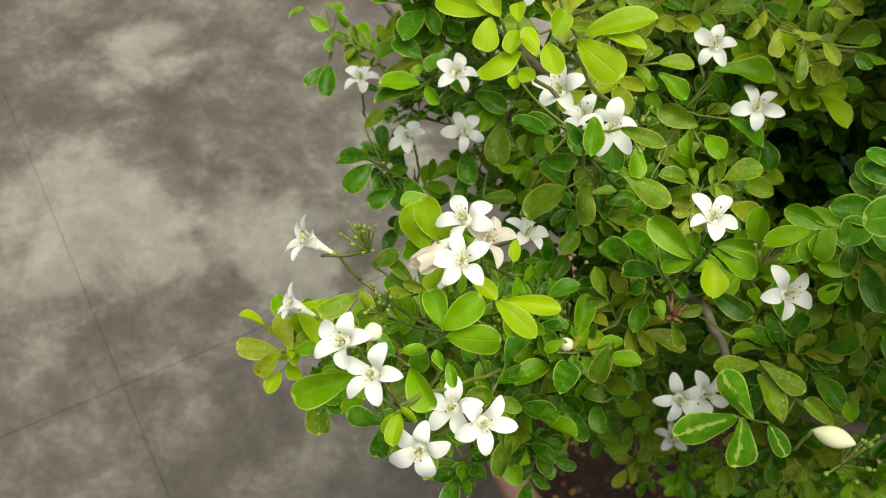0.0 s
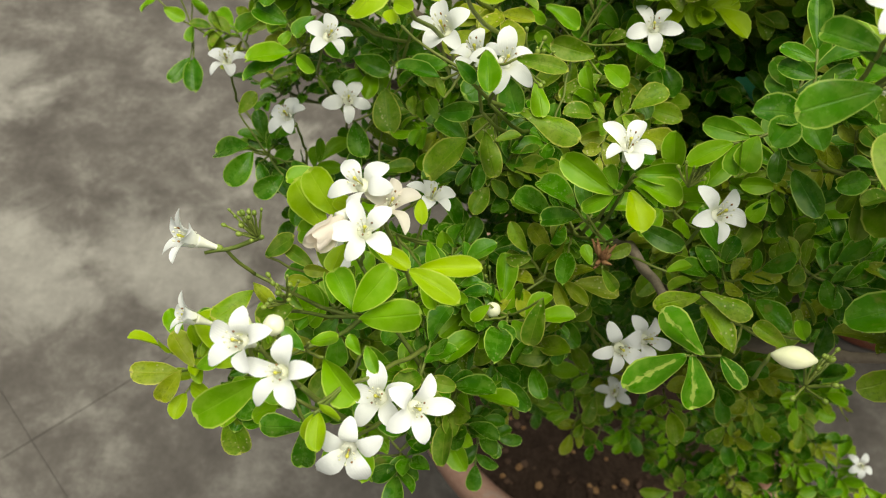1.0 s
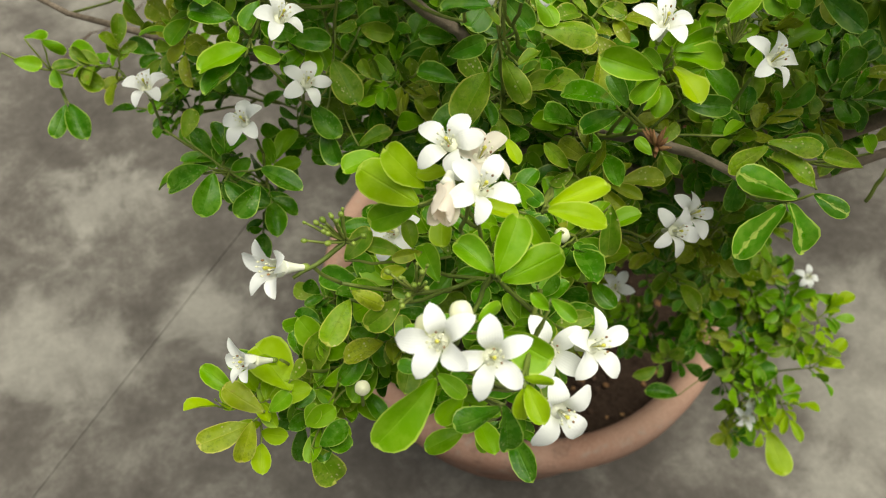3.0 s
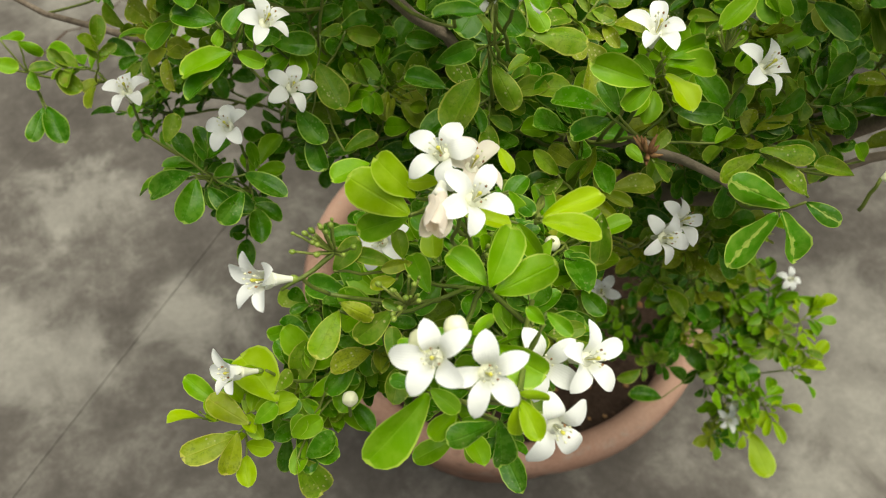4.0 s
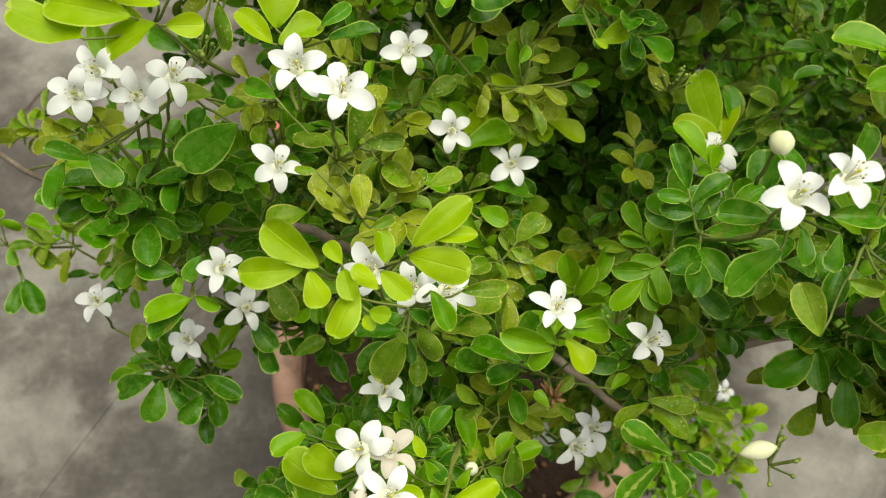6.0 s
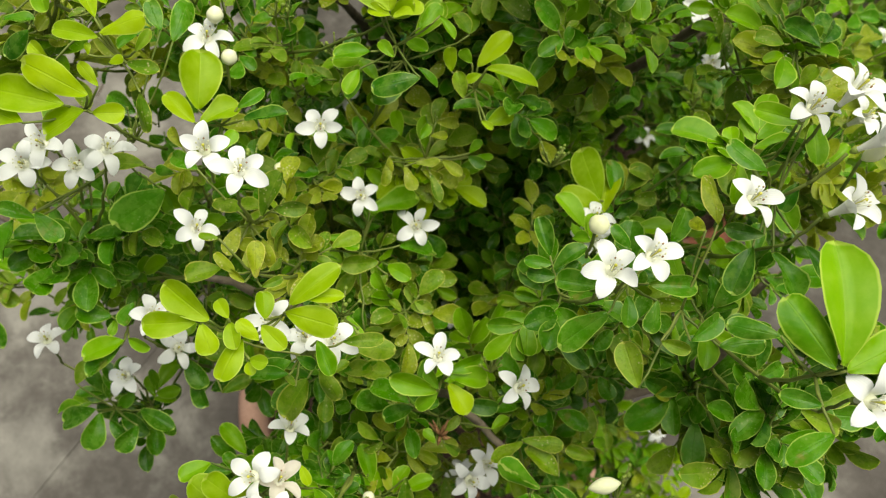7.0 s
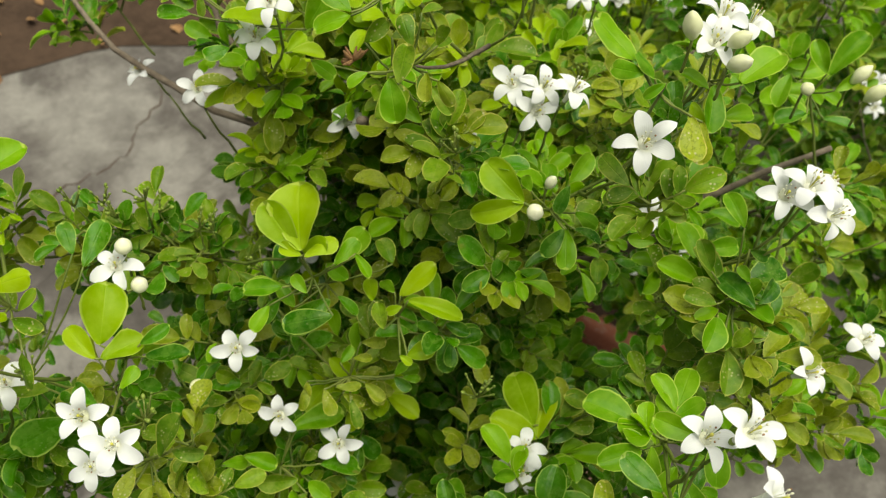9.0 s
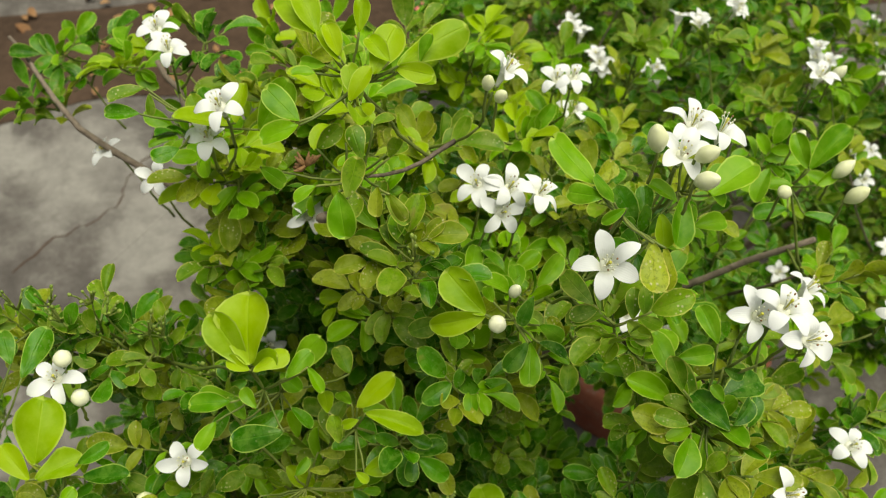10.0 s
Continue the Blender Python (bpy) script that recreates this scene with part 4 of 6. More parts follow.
S((0.242, 0.489, 1.081))
L((0.2303, 0.4908, 1.0921), (0.2039, 0.4767, 1.0803), "fresh", 0.75, -17)
L((0.2308, 0.4909, 1.0946), (0.2369, 0.4803, 1.0939), "fresh", 1.10, -10)
L((0.2376, 0.4829, 1.0883), (0.2261, 0.4784, 1.0823), "fresh", 1.00, 1)
L((0.2487, 0.4749, 1.0868), (0.2314, 0.4717, 1.0865), "mature", 0.90, -27)
L((0.2491, 0.4743, 1.0899), (0.2486, 0.4614, 1.0752), "mature", 0.80, -26)
S((0.244, 0.504, 1.094))
L((0.2539, 0.4936, 1.1068), (0.2674, 0.4781, 1.1019), "fresh", 1.10, 27)
L((0.2481, 0.4993, 1.1075), (0.2589, 0.5009, 1.1085), "fresh", 1.00, 27)
L((0.2260, 0.4927, 1.0970), (0.2184, 0.4975, 1.0985), "mature", 1.00, 11)
L((0.2313, 0.5035, 1.1056), (0.2233, 0.5041, 1.1069), "fresh", 0.90, 15)
L((0.2460, 0.4980, 1.1034), (0.2383, 0.5022, 1.1113), "mature", 0.80, 24)
S((0.263, 0.486, 1.102))
L((0.2550, 0.4722, 1.1049), (0.2551, 0.4581, 1.1042), "young", 0.80, -5)
L((0.2534, 0.4710, 1.1061), (0.2492, 0.4636, 1.0974), "young", 0.80, 22)
L((0.2543, 0.4746, 1.1065), (0.2614, 0.4673, 1.1094), "young", 0.60, 23)
L((0.2704, 0.4910, 1.1219), (0.2744, 0.4807, 1.1227), "fresh", 0.80, -5)
L((0.2685, 0.4882, 1.1204), (0.2639, 0.4926, 1.1258), "fresh", 0.80, -10)
S((0.229, 0.544, 1.058))
L((0.2289, 0.5214, 1.0581), (0.2323, 0.5324, 1.0676), "old", 0.90, 6)
L((0.2149, 0.5469, 1.0678), (0.2002, 0.5308, 1.0639), "old", 0.80, 3)
L((0.2156, 0.5464, 1.0740), (0.2246, 0.5357, 1.0734), "yellow", 0.90, 9)
L((0.2341, 0.5384, 1.0697), (0.2174, 0.5348, 1.0620), "old", 0.90, -13)
L((0.2381, 0.5370, 1.0698), (0.2316, 0.5429, 1.0720), "old", 0.80, -8)
S((0.175, 0.569, 0.958))
L((0.1846, 0.5634, 0.9743), (0.1747, 0.5933, 0.9775), "young", 1.25, 28)
L((0.1693, 0.5621, 0.9645), (0.1532, 0.5769, 0.9734), "yellow", 0.90, -1)
L((0.1614, 0.5607, 0.9599), (0.1352, 0.5575, 0.9582), "yellow", 0.90, 25)
L((0.1633, 0.5592, 0.9649), (0.1519, 0.5453, 0.9532), "yellow", 0.80, -15)
L((0.1720, 0.5592, 0.9688), (0.1845, 0.5626, 0.9747), "fresh", 1.10, 3)
L((0.1859, 0.5680, 0.9767), (0.1959, 0.5721, 0.9839), "old", 1.00, -16)
S((0.200, 0.565, 0.938))
L((0.1874, 0.5575, 0.9455), (0.2023, 0.5559, 0.9558), "fresh", 1.20, 3)
L((0.1884, 0.5558, 0.9450), (0.1951, 0.5621, 0.9544), "fresh", 1.20, -4)
L((0.1949, 0.5492, 0.9375), (0.2061, 0.5400, 0.9429), "mature", 1.20, -23)
L((0.1914, 0.5459, 0.9403), (0.2074, 0.5485, 0.9512), "mature", 1.00, -1)
L((0.1874, 0.5485, 0.9372), (0.1950, 0.5307, 0.9209), "old", 1.00, -15)
L((0.1854, 0.5660, 0.9495), (0.1970, 0.5708, 0.9522), "mature", 1.00, 27)
L((0.2147, 0.5740, 0.9608), (0.2280, 0.5688, 0.9596), "mature", 0.80, 8)
L((0.2263, 0.5728, 0.9625), (0.2167, 0.5805, 0.9663), "mature", 0.90, -18)
S((0.378, 0.599, 1.094))
L((0.3710, 0.5902, 1.1003), (0.3469, 0.6027, 1.1090), "fresh", 0.75, -11)
L((0.3719, 0.5898, 1.1004), (0.3571, 0.5875, 1.0942), "fresh", 1.00, 12)
L((0.3795, 0.5966, 1.1078), (0.4021, 0.5963, 1.1101), "fresh", 0.60, 14)
L((0.3793, 0.5948, 1.1054), (0.4012, 0.5862, 1.1057), "fresh", 0.75, -16)
L((0.3789, 0.5919, 1.1016), (0.3837, 0.5727, 1.0994), "young", 1.00, -26)
L((0.3714, 0.5894, 1.1042), (0.3679, 0.6024, 1.1064), "fresh", 0.80, -3)
S((0.376, 0.592, 1.063))
L((0.3585, 0.5979, 1.0790), (0.3422, 0.6205, 1.0791), "mature", 0.80, 23)
L((0.3617, 0.5966, 1.0749), (0.3428, 0.6003, 1.0671), "mature", 0.80, 21)
L((0.3866, 0.5897, 1.0807), (0.4039, 0.5748, 1.0843), "mature", 0.80, 22)
L((0.3643, 0.5968, 1.0765), (0.3607, 0.6119, 1.0863), "mature", 0.70, -4)
L((0.3734, 0.5810, 1.0658), (0.3850, 0.5820, 1.0724), "old", 0.90, 28)
L((0.3672, 0.5748, 1.0668), (0.3623, 0.5820, 1.0721), "fresh", 1.00, -14)
L((0.3720, 0.5732, 1.0670), (0.3805, 0.5657, 1.0588), "old", 0.80, 7)
L((0.4006, 0.5705, 1.0721), (0.4122, 0.5742, 1.0740), "fresh", 0.90, -25)
S((0.413, 0.533, 1.063))
L((0.4045, 0.5262, 1.0727), (0.3816, 0.5221, 1.0526), "splashed", 0.85, -27)
L((0.4069, 0.5264, 1.0726), (0.4110, 0.5075, 1.0583), "splashed", 0.85, -23)
L((0.4124, 0.5278, 1.0717), (0.3931, 0.5471, 1.0733), "splashed", 0.80, -26)
L((0.4187, 0.5263, 1.0742), (0.4284, 0.5132, 1.0712), "splashed", 0.85, 16)
S((0.435, 0.549, 1.064))
L((0.4278, 0.5326, 1.0663), (0.4158, 0.5521, 1.0759), "old", 0.75, 24)
L((0.4130, 0.5551, 1.0765), (0.3941, 0.5552, 1.0674), "old", 0.75, -24)
L((0.4125, 0.5557, 1.0786), (0.4321, 0.5440, 1.0850), "old", 0.60, -23)
L((0.4500, 0.5330, 1.0724), (0.4361, 0.5441, 1.0742), "old", 0.70, 6)
L((0.4576, 0.5371, 1.0748), (0.4518, 0.5403, 1.0844), "fresh", 1.00, 1)
S((0.214, 0.709, 1.068))
L((0.2081, 0.6948, 1.0695), (0.1831, 0.6869, 1.0643), "mature", 1.10, 26)
L((0.2109, 0.6946, 1.0743), (0.1842, 0.6947, 1.0714), "fresh", 0.80, 17)
L((0.2130, 0.6975, 1.0713), (0.2223, 0.6855, 1.0722), "fresh", 1.00, 21)
L((0.2073, 0.7080, 1.0831), (0.1881, 0.7142, 1.0892), "mature", 0.90, 0)
L((0.2095, 0.7088, 1.0785), (0.2032, 0.6997, 1.0754), "fresh", 0.80, -24)
L((0.2221, 0.7115, 1.0870), (0.2111, 0.7024, 1.0799), "mature", 1.00, 12)
S((0.188, 0.707, 0.978))
L((0.1774, 0.7031, 0.9899), (0.1499, 0.7096, 0.9769), "mature", 0.85, 6)
L((0.1790, 0.7025, 0.9852), (0.1671, 0.6818, 0.9769), "mature", 0.90, -28)
L((0.1838, 0.6967, 0.9829), (0.1933, 0.6769, 0.9781), "mature", 0.90, 17)
L((0.2047, 0.6953, 0.9870), (0.2210, 0.6755, 0.9896), "mature", 0.90, -18)
L((0.2008, 0.6856, 0.9849), (0.1849, 0.6734, 0.9781), "mature", 0.90, -28)
L((0.1691, 0.7212, 0.9987), (0.1788, 0.7305, 1.0088), "old", 0.90, 13)
S((0.257, 0.727, 1.009))
L((0.2587, 0.7269, 1.0238), (0.2630, 0.7004, 1.0139), "old", 0.95, -8)
L((0.2381, 0.7454, 1.0294), (0.2599, 0.7344, 1.0317), "mature", 0.95, 6)
L((0.2636, 0.7369, 1.0352), (0.2762, 0.7354, 1.0374), "old", 0.90, 1)
L((0.2782, 0.7371, 1.0336), (0.2918, 0.7225, 1.0364), "old", 0.80, 22)
L((0.2412, 0.7128, 1.0081), (0.2493, 0.6898, 1.0019), "mature", 0.90, 8)
L((0.2592, 0.6859, 0.9960), (0.2802, 0.6903, 0.9987), "old", 0.70, -9)
L((0.2440, 0.7004, 1.0017), (0.2448, 0.6817, 0.9888), "mature", 0.90, 27)
S((0.319, 0.644, 1.091))
L((0.3059, 0.6260, 1.0915), (0.2861, 0.6127, 1.0785), "old", 1.00, 15)
L((0.3137, 0.6278, 1.0952), (0.3180, 0.6098, 1.0834), "old", 0.90, 11)
L((0.2909, 0.6382, 1.0945), (0.3071, 0.6335, 1.1028), "mature", 0.80, 28)
L((0.3188, 0.6233, 1.0940), (0.3308, 0.6268, 1.0961), "old", 0.90, -23)
L((0.3271, 0.6368, 1.1032), (0.3576, 0.6234, 1.1064), "old", 0.55, -24)
L((0.3177, 0.6530, 1.1113), (0.3030, 0.6434, 1.1009), "mature", 1.20, -3)
L((0.3225, 0.6508, 1.1088), (0.3270, 0.6307, 1.1057), "mature", 1.10, 13)
L((0.3359, 0.6477, 1.1114), (0.3395, 0.6297, 1.1093), "fresh", 0.80, -17)
S((0.094, 0.885, 0.925))
L((0.0987, 0.8530, 0.9209), (0.0846, 0.8350, 0.9099), "mature", 0.70, -21)
L((0.1001, 0.8548, 0.9188), (0.1053, 0.8271, 0.9134), "mature", 0.80, -17)
L((0.1120, 0.8708, 0.9352), (0.1248, 0.8531, 0.9269), "old", 1.00, 13)
L((0.0734, 0.8868, 0.9388), (0.0901, 0.8812, 0.9343), "fresh", 1.00, 2)
L((0.0970, 0.8773, 0.9334), (0.0982, 0.8609, 0.9296), "fresh", 0.90, 15)
L((0.0674, 0.8943, 0.9414), (0.0546, 0.8848, 0.9377), "fresh", 0.90, 28)
L((0.0945, 0.8941, 0.9450), (0.1064, 0.8846, 0.9375), "fresh", 0.90, 19)
L((0.0844, 0.8963, 0.9481), (0.0996, 0.9015, 0.9477), "fresh", 0.80, -14)
S((0.413, 0.730, 1.137))
L((0.3867, 0.7239, 1.1476), (0.3792, 0.7120, 1.1432), "yellow", 0.80, 11)
L((0.3956, 0.7210, 1.1440), (0.3987, 0.7057, 1.1407), "yellow", 0.90, -27)
L((0.4026, 0.7202, 1.1453), (0.4172, 0.7160, 1.1457), "yellow", 0.60, -19)
L((0.4059, 0.7168, 1.1418), (0.4183, 0.7099, 1.1341), "yellow", 0.60, 4)
L((0.4095, 0.7123, 1.1417), (0.4110, 0.6961, 1.1330), "old", 0.60, -24)
L((0.4202, 0.7197, 1.1434), (0.4289, 0.7073, 1.1394), "yellow", 0.80, 1)
L((0.4228, 0.7401, 1.1563), (0.4385, 0.7385, 1.1525), "yellow", 0.70, 12)
L((0.4160, 0.7315, 1.1542), (0.4268, 0.7288, 1.1545), "yellow", 0.80, -6)
L((0.3869, 0.7243, 1.1519), (0.3840, 0.7171, 1.1451), "yellow", 0.90, 10)
L((0.4077, 0.7292, 1.1560), (0.4171, 0.7358, 1.1604), "fresh", 0.80, 22)
L((0.4390, 0.7205, 1.1432), (0.4466, 0.7226, 1.1508), "fresh", 1.00, -9)
L((0.4436, 0.7188, 1.1411), (0.4533, 0.7152, 1.1396), "fresh", 0.90, -23)
L((0.4384, 0.7208, 1.1404), (0.4456, 0.7099, 1.1395), "mature", 0.90, 20)
S((0.363, 0.707, 1.087))
L((0.3728, 0.7180, 1.1114), (0.4063, 0.7198, 1.1169), "fresh", 0.60, -18)
L((0.3823, 0.7265, 1.1119), (0.3743, 0.7176, 1.1068), "fresh", 0.90, 20)
L((0.3867, 0.6980, 1.0961), (0.4109, 0.6945, 1.0845), "mature", 0.80, -22)
L((0.3427, 0.7099, 1.1071), (0.3611, 0.7001, 1.1040), "fresh", 0.70, -15)
L((0.3289, 0.7070, 1.1070), (0.3461, 0.7108, 1.1019), "fresh", 0.80, -26)
L((0.3752, 0.6863, 1.0842), (0.3543, 0.6768, 1.0756), "old", 0.80, -8)
L((0.3713, 0.6948, 1.0888), (0.3473, 0.6950, 1.0951), "old", 0.80, -23)
L((0.3516, 0.6607, 1.0682), (0.3623, 0.6570, 1.0701), "old", 0.80, -21)
S((0.653, 0.667, 0.545))
L((0.6534, 0.5889, 0.5047), (0.6507, 0.5454, 0.4879), "young", 0.90, 4)
L((0.6585, 0.7077, 0.5871), (0.6761, 0.6825, 0.5728), "young", 1.10, -24)
L((0.6571, 0.6866, 0.5759), (0.6681, 0.6690, 0.5641), "young", 1.10, -4)
L((0.6285, 0.6516, 0.5432), (0.6078, 0.6744, 0.5637), "mature", 0.90, -18)
L((0.6335, 0.6457, 0.5385), (0.6719, 0.6311, 0.5562), "mature", 0.80, -18)
L((0.5727, 0.6502, 0.5277), (0.5433, 0.6633, 0.5403), "mature", 0.90, 27)
L((0.6202, 0.6811, 0.5571), (0.6348, 0.6847, 0.5791), "mature", 0.80, 28)
L((0.6967, 0.6538, 0.5629), (0.7118, 0.6349, 0.5635), "fresh", 0.80, -12)
L((0.7353, 0.6807, 0.5919), (0.7563, 0.6601, 0.5917), "fresh", 0.70, 4)
S((0.2677, 0.6030, 1.1950))
L((0.2588, 0.6033, 1.2087), (0.2430, 0.6218, 1.2185), "young", 0.86, -14)
L((0.2536, 0.6060, 1.2066), (0.2298, 0.6107, 1.2070), "young", 0.86, -14)
L((0.2670, 0.6007, 1.2102), (0.2642, 0.6102, 1.2138), "young", 1.26, 7)
L((0.2551, 0.6036, 1.2075), (0.2568, 0.5902, 1.2029), "young", 1.38, -28)
L((0.2674, 0.6010, 1.2064), (0.2661, 0.5876, 1.2072), "young", 1.15, 2)
L((0.2708, 0.5937, 1.2021), (0.2561, 0.5795, 1.2012), "young", 1.15, 17)
L((0.2714, 0.5828, 1.2013), (0.2781, 0.5772, 1.2031), "young", 1.38, 6)
L((0.2705, 0.5844, 1.1970), (0.2706, 0.5774, 1.1965), "young", 1.38, -17)
S((0.2912, 0.6010, 1.2012))
L((0.2942, 0.5977, 1.2130), (0.3164, 0.6009, 1.2291), "young", 0.80, -6)
L((0.3006, 0.5972, 1.2159), (0.3159, 0.5905, 1.2216), "young", 0.69, -9)
L((0.2913, 0.5952, 1.2119), (0.3123, 0.5839, 1.2072), "young", 0.98, 13)
L((0.2821, 0.5946, 1.2112), (0.2847, 0.6051, 1.2181), "young", 1.09, 25)
L((0.2800, 0.5936, 1.2084), (0.2857, 0.5802, 1.2084), "young", 1.26, -2)
L((0.2775, 0.5889, 1.2048), (0.2706, 0.5957, 1.2131), "young", 1.03, 10)
S((0.285, 0.638, 1.189))
L((0.2851, 0.6286, 1.1960), (0.2876, 0.6429, 1.2070), "yellow", 0.80, -8)
L((0.2764, 0.6329, 1.1977), (0.2705, 0.6403, 1.2073), "yellow", 0.80, 28)
L((0.2795, 0.6282, 1.1956), (0.2742, 0.6348, 1.1993), "yellow", 0.80, -22)
L((0.2863, 0.6233, 1.1955), (0.2967, 0.6227, 1.1985), "old", 0.80, 14)
L((0.2729, 0.6495, 1.2057), (0.2646, 0.6537, 1.2081), "old", 0.80, 16)
L((0.2916, 0.6270, 1.2014), (0.2992, 0.6261, 1.2081), "old", 0.80, -26)
S((0.299, 0.608, 1.150))
L((0.2929, 0.6011, 1.1581), (0.2774, 0.6015, 1.1546), "mature", 1.10, 16)
L((0.2958, 0.6014, 1.1606), (0.3043, 0.5951, 1.1563), "mature", 1.10, -9)
L((0.3075, 0.6050, 1.1640), (0.3095, 0.5859, 1.1627), "fresh", 0.85, -21)
L((0.3191, 0.5997, 1.1657), (0.3378, 0.5926, 1.1697), "old", 0.65, 4)
L((0.2727, 0.6165, 1.1636), (0.2619, 0.6247, 1.1650), "old", 0.80, 28)
L((0.2901, 0.5951, 1.1566), (0.2716, 0.6009, 1.1586), "mature", 0.60, 24)
L((0.2921, 0.5921, 1.1491), (0.2886, 0.5967, 1.1553), "old", 0.80, 24)
S((0.228, 0.725, 1.233))
L((0.2195, 0.7213, 1.2411), (0.1874, 0.7386, 1.2460), "young", 0.70, -5)
L((0.2310, 0.7182, 1.2468), (0.2079, 0.7404, 1.2543), "young", 0.75, -13)
L((0.2282, 0.7163, 1.2398), (0.2058, 0.7186, 1.2294), "young", 1.20, 28)
L((0.2313, 0.7115, 1.2421), (0.2457, 0.7078, 1.2417), "young", 1.20, 19)
L((0.1994, 0.7195, 1.2366), (0.1749, 0.7428, 1.2361), "young", 0.80, 19)
L((0.2367, 0.7208, 1.2494), (0.2314, 0.7318, 1.2557), "young", 0.70, -6)
S((0.250, 0.750, 1.240))
L((0.2425, 0.7581, 1.2596), (0.2394, 0.7799, 1.2682), "young", 0.75, 28)
L((0.2419, 0.7517, 1.2526), (0.2216, 0.7607, 1.2571), "young", 0.80, -1)
L((0.2431, 0.7517, 1.2545), (0.2623, 0.7468, 1.2681), "young", 0.75, -11)
L((0.2354, 0.7478, 1.2465), (0.2355, 0.7508, 1.2514), "young", 1.00, -7)
L((0.2439, 0.7388, 1.2466), (0.2512, 0.7391, 1.2485), "young", 1.10, 20)
L((0.2519, 0.7383, 1.2453), (0.2656, 0.7284, 1.2450), "old", 0.80, -2)
L((0.2546, 0.7235, 1.2386), (0.2509, 0.7092, 1.2254), "old", 0.70, 12)
L((0.2572, 0.7374, 1.2523), (0.2660, 0.7407, 1.2605), "old", 0.80, 25)
S((0.293, 0.745, 1.185))
L((0.2822, 0.7473, 1.1974), (0.2920, 0.7702, 1.2199), "young", 1.10, 22)
L((0.2817, 0.7406, 1.1941), (0.3045, 0.7460, 1.1999), "young", 0.90, -18)
L((0.2787, 0.7411, 1.1944), (0.2673, 0.7576, 1.2055), "young", 0.90, 11)
L((0.3044, 0.7355, 1.1953), (0.3270, 0.7269, 1.2020), "mature", 0.70, -23)
L((0.3028, 0.7416, 1.1988), (0.3184, 0.7435, 1.2063), "mature", 0.80, 16)
L((0.2883, 0.7252, 1.1849), (0.2972, 0.7328, 1.1931), "fresh", 1.00, -15)
S((0.235, 0.763, 1.157))
L((0.2553, 0.7308, 1.1573), (0.2252, 0.7341, 1.1359), "mature", 0.95, -19)
L((0.2478, 0.7477, 1.1635), (0.2288, 0.7524, 1.1691), "old", 1.00, 19)
L((0.2621, 0.7383, 1.1619), (0.2517, 0.7428, 1.1627), "mature", 1.00, -24)
L((0.1824, 0.7463, 1.1406), (0.1660, 0.7524, 1.1520), "mature", 0.80, 14)
L((0.1721, 0.7482, 1.1420), (0.1570, 0.7315, 1.1309), "mature", 0.90, 26)
L((0.1836, 0.7467, 1.1449), (0.1934, 0.7294, 1.1349), "mature", 0.90, -17)
L((0.2788, 0.7933, 1.2084), (0.2943, 0.8148, 1.2215), "mature", 0.70, 17)
L((0.2741, 0.8018, 1.2108), (0.2717, 0.8186, 1.2188), "mature", 0.90, 19)
S((0.295, 0.700, 1.150))
L((0.3015, 0.6931, 1.1616), (0.3124, 0.7017, 1.1862), "old", 0.75, -25)
L((0.3081, 0.6917, 1.1672), (0.3239, 0.6830, 1.1719), "old", 0.70, 15)
L((0.2880, 0.6914, 1.1592), (0.2767, 0.6778, 1.1544), "yellow", 0.80, -12)
L((0.2951, 0.6832, 1.1509), (0.2858, 0.6716, 1.1482), "yellow", 0.80, 17)
L((0.2986, 0.6823, 1.1562), (0.2980, 0.6690, 1.1467), "yellow", 0.90, 14)
L((0.2931, 0.6970, 1.1660), (0.2773, 0.7147, 1.1634), "old", 0.70, 14)
L((0.2741, 0.6799, 1.1416), (0.2535, 0.6780, 1.1444), "old", 1.00, 25)
L((0.2744, 0.7249, 1.1751), (0.2615, 0.7399, 1.1773), "mature", 0.90, 3)
S((0.399, 0.754, 1.211))
L((0.3900, 0.7635, 1.2310), (0.3865, 0.7798, 1.2503), "young", 1.20, 11)
L((0.3938, 0.7602, 1.2280), (0.4100, 0.7546, 1.2381), "young", 0.90, 15)
L((0.4105, 0.7489, 1.2253), (0.4241, 0.7551, 1.2362), "fresh", 0.90, -6)
L((0.4046, 0.7285, 1.2075), (0.3767, 0.7302, 1.2061), "mature", 0.85, -4)
L((0.3934, 0.7424, 1.2132), (0.3877, 0.7522, 1.2190), "fresh", 1.00, -5)
L((0.3726, 0.7415, 1.2101), (0.3610, 0.7308, 1.2051), "fresh", 0.80, 6)
L((0.3811, 0.7471, 1.2163), (0.3603, 0.7511, 1.2175), "fresh", 0.80, 17)
L((0.4221, 0.7484, 1.2316), (0.4270, 0.7361, 1.2240), "fresh", 0.70, -21)
S((0.444, 0.736, 1.182))
L((0.4457, 0.7392, 1.1968), (0.4666, 0.7436, 1.2144), "young", 0.70, -3)
L((0.4486, 0.7333, 1.1995), (0.4765, 0.7170, 1.1992), "young", 0.65, -18)
L((0.4430, 0.7421, 1.1977), (0.4363, 0.7466, 1.2066), "fresh", 1.00, -20)
L((0.4443, 0.7313, 1.1978), (0.4350, 0.7306, 1.1961), "young", 1.20, -4)
L((0.4302, 0.7417, 1.1942), (0.4297, 0.7488, 1.2084), "young", 0.90, 11)
L((0.4428, 0.7114, 1.1765), (0.4582, 0.7102, 1.1833), "young", 1.00, 1)
L((0.4381, 0.7105, 1.1811), (0.4435, 0.7044, 1.1784), "young", 1.00, -6)
L((0.4330, 0.7271, 1.1857), (0.4314, 0.7363, 1.1987), "old", 0.80, -6)
S((0.531, 0.680, 1.112))
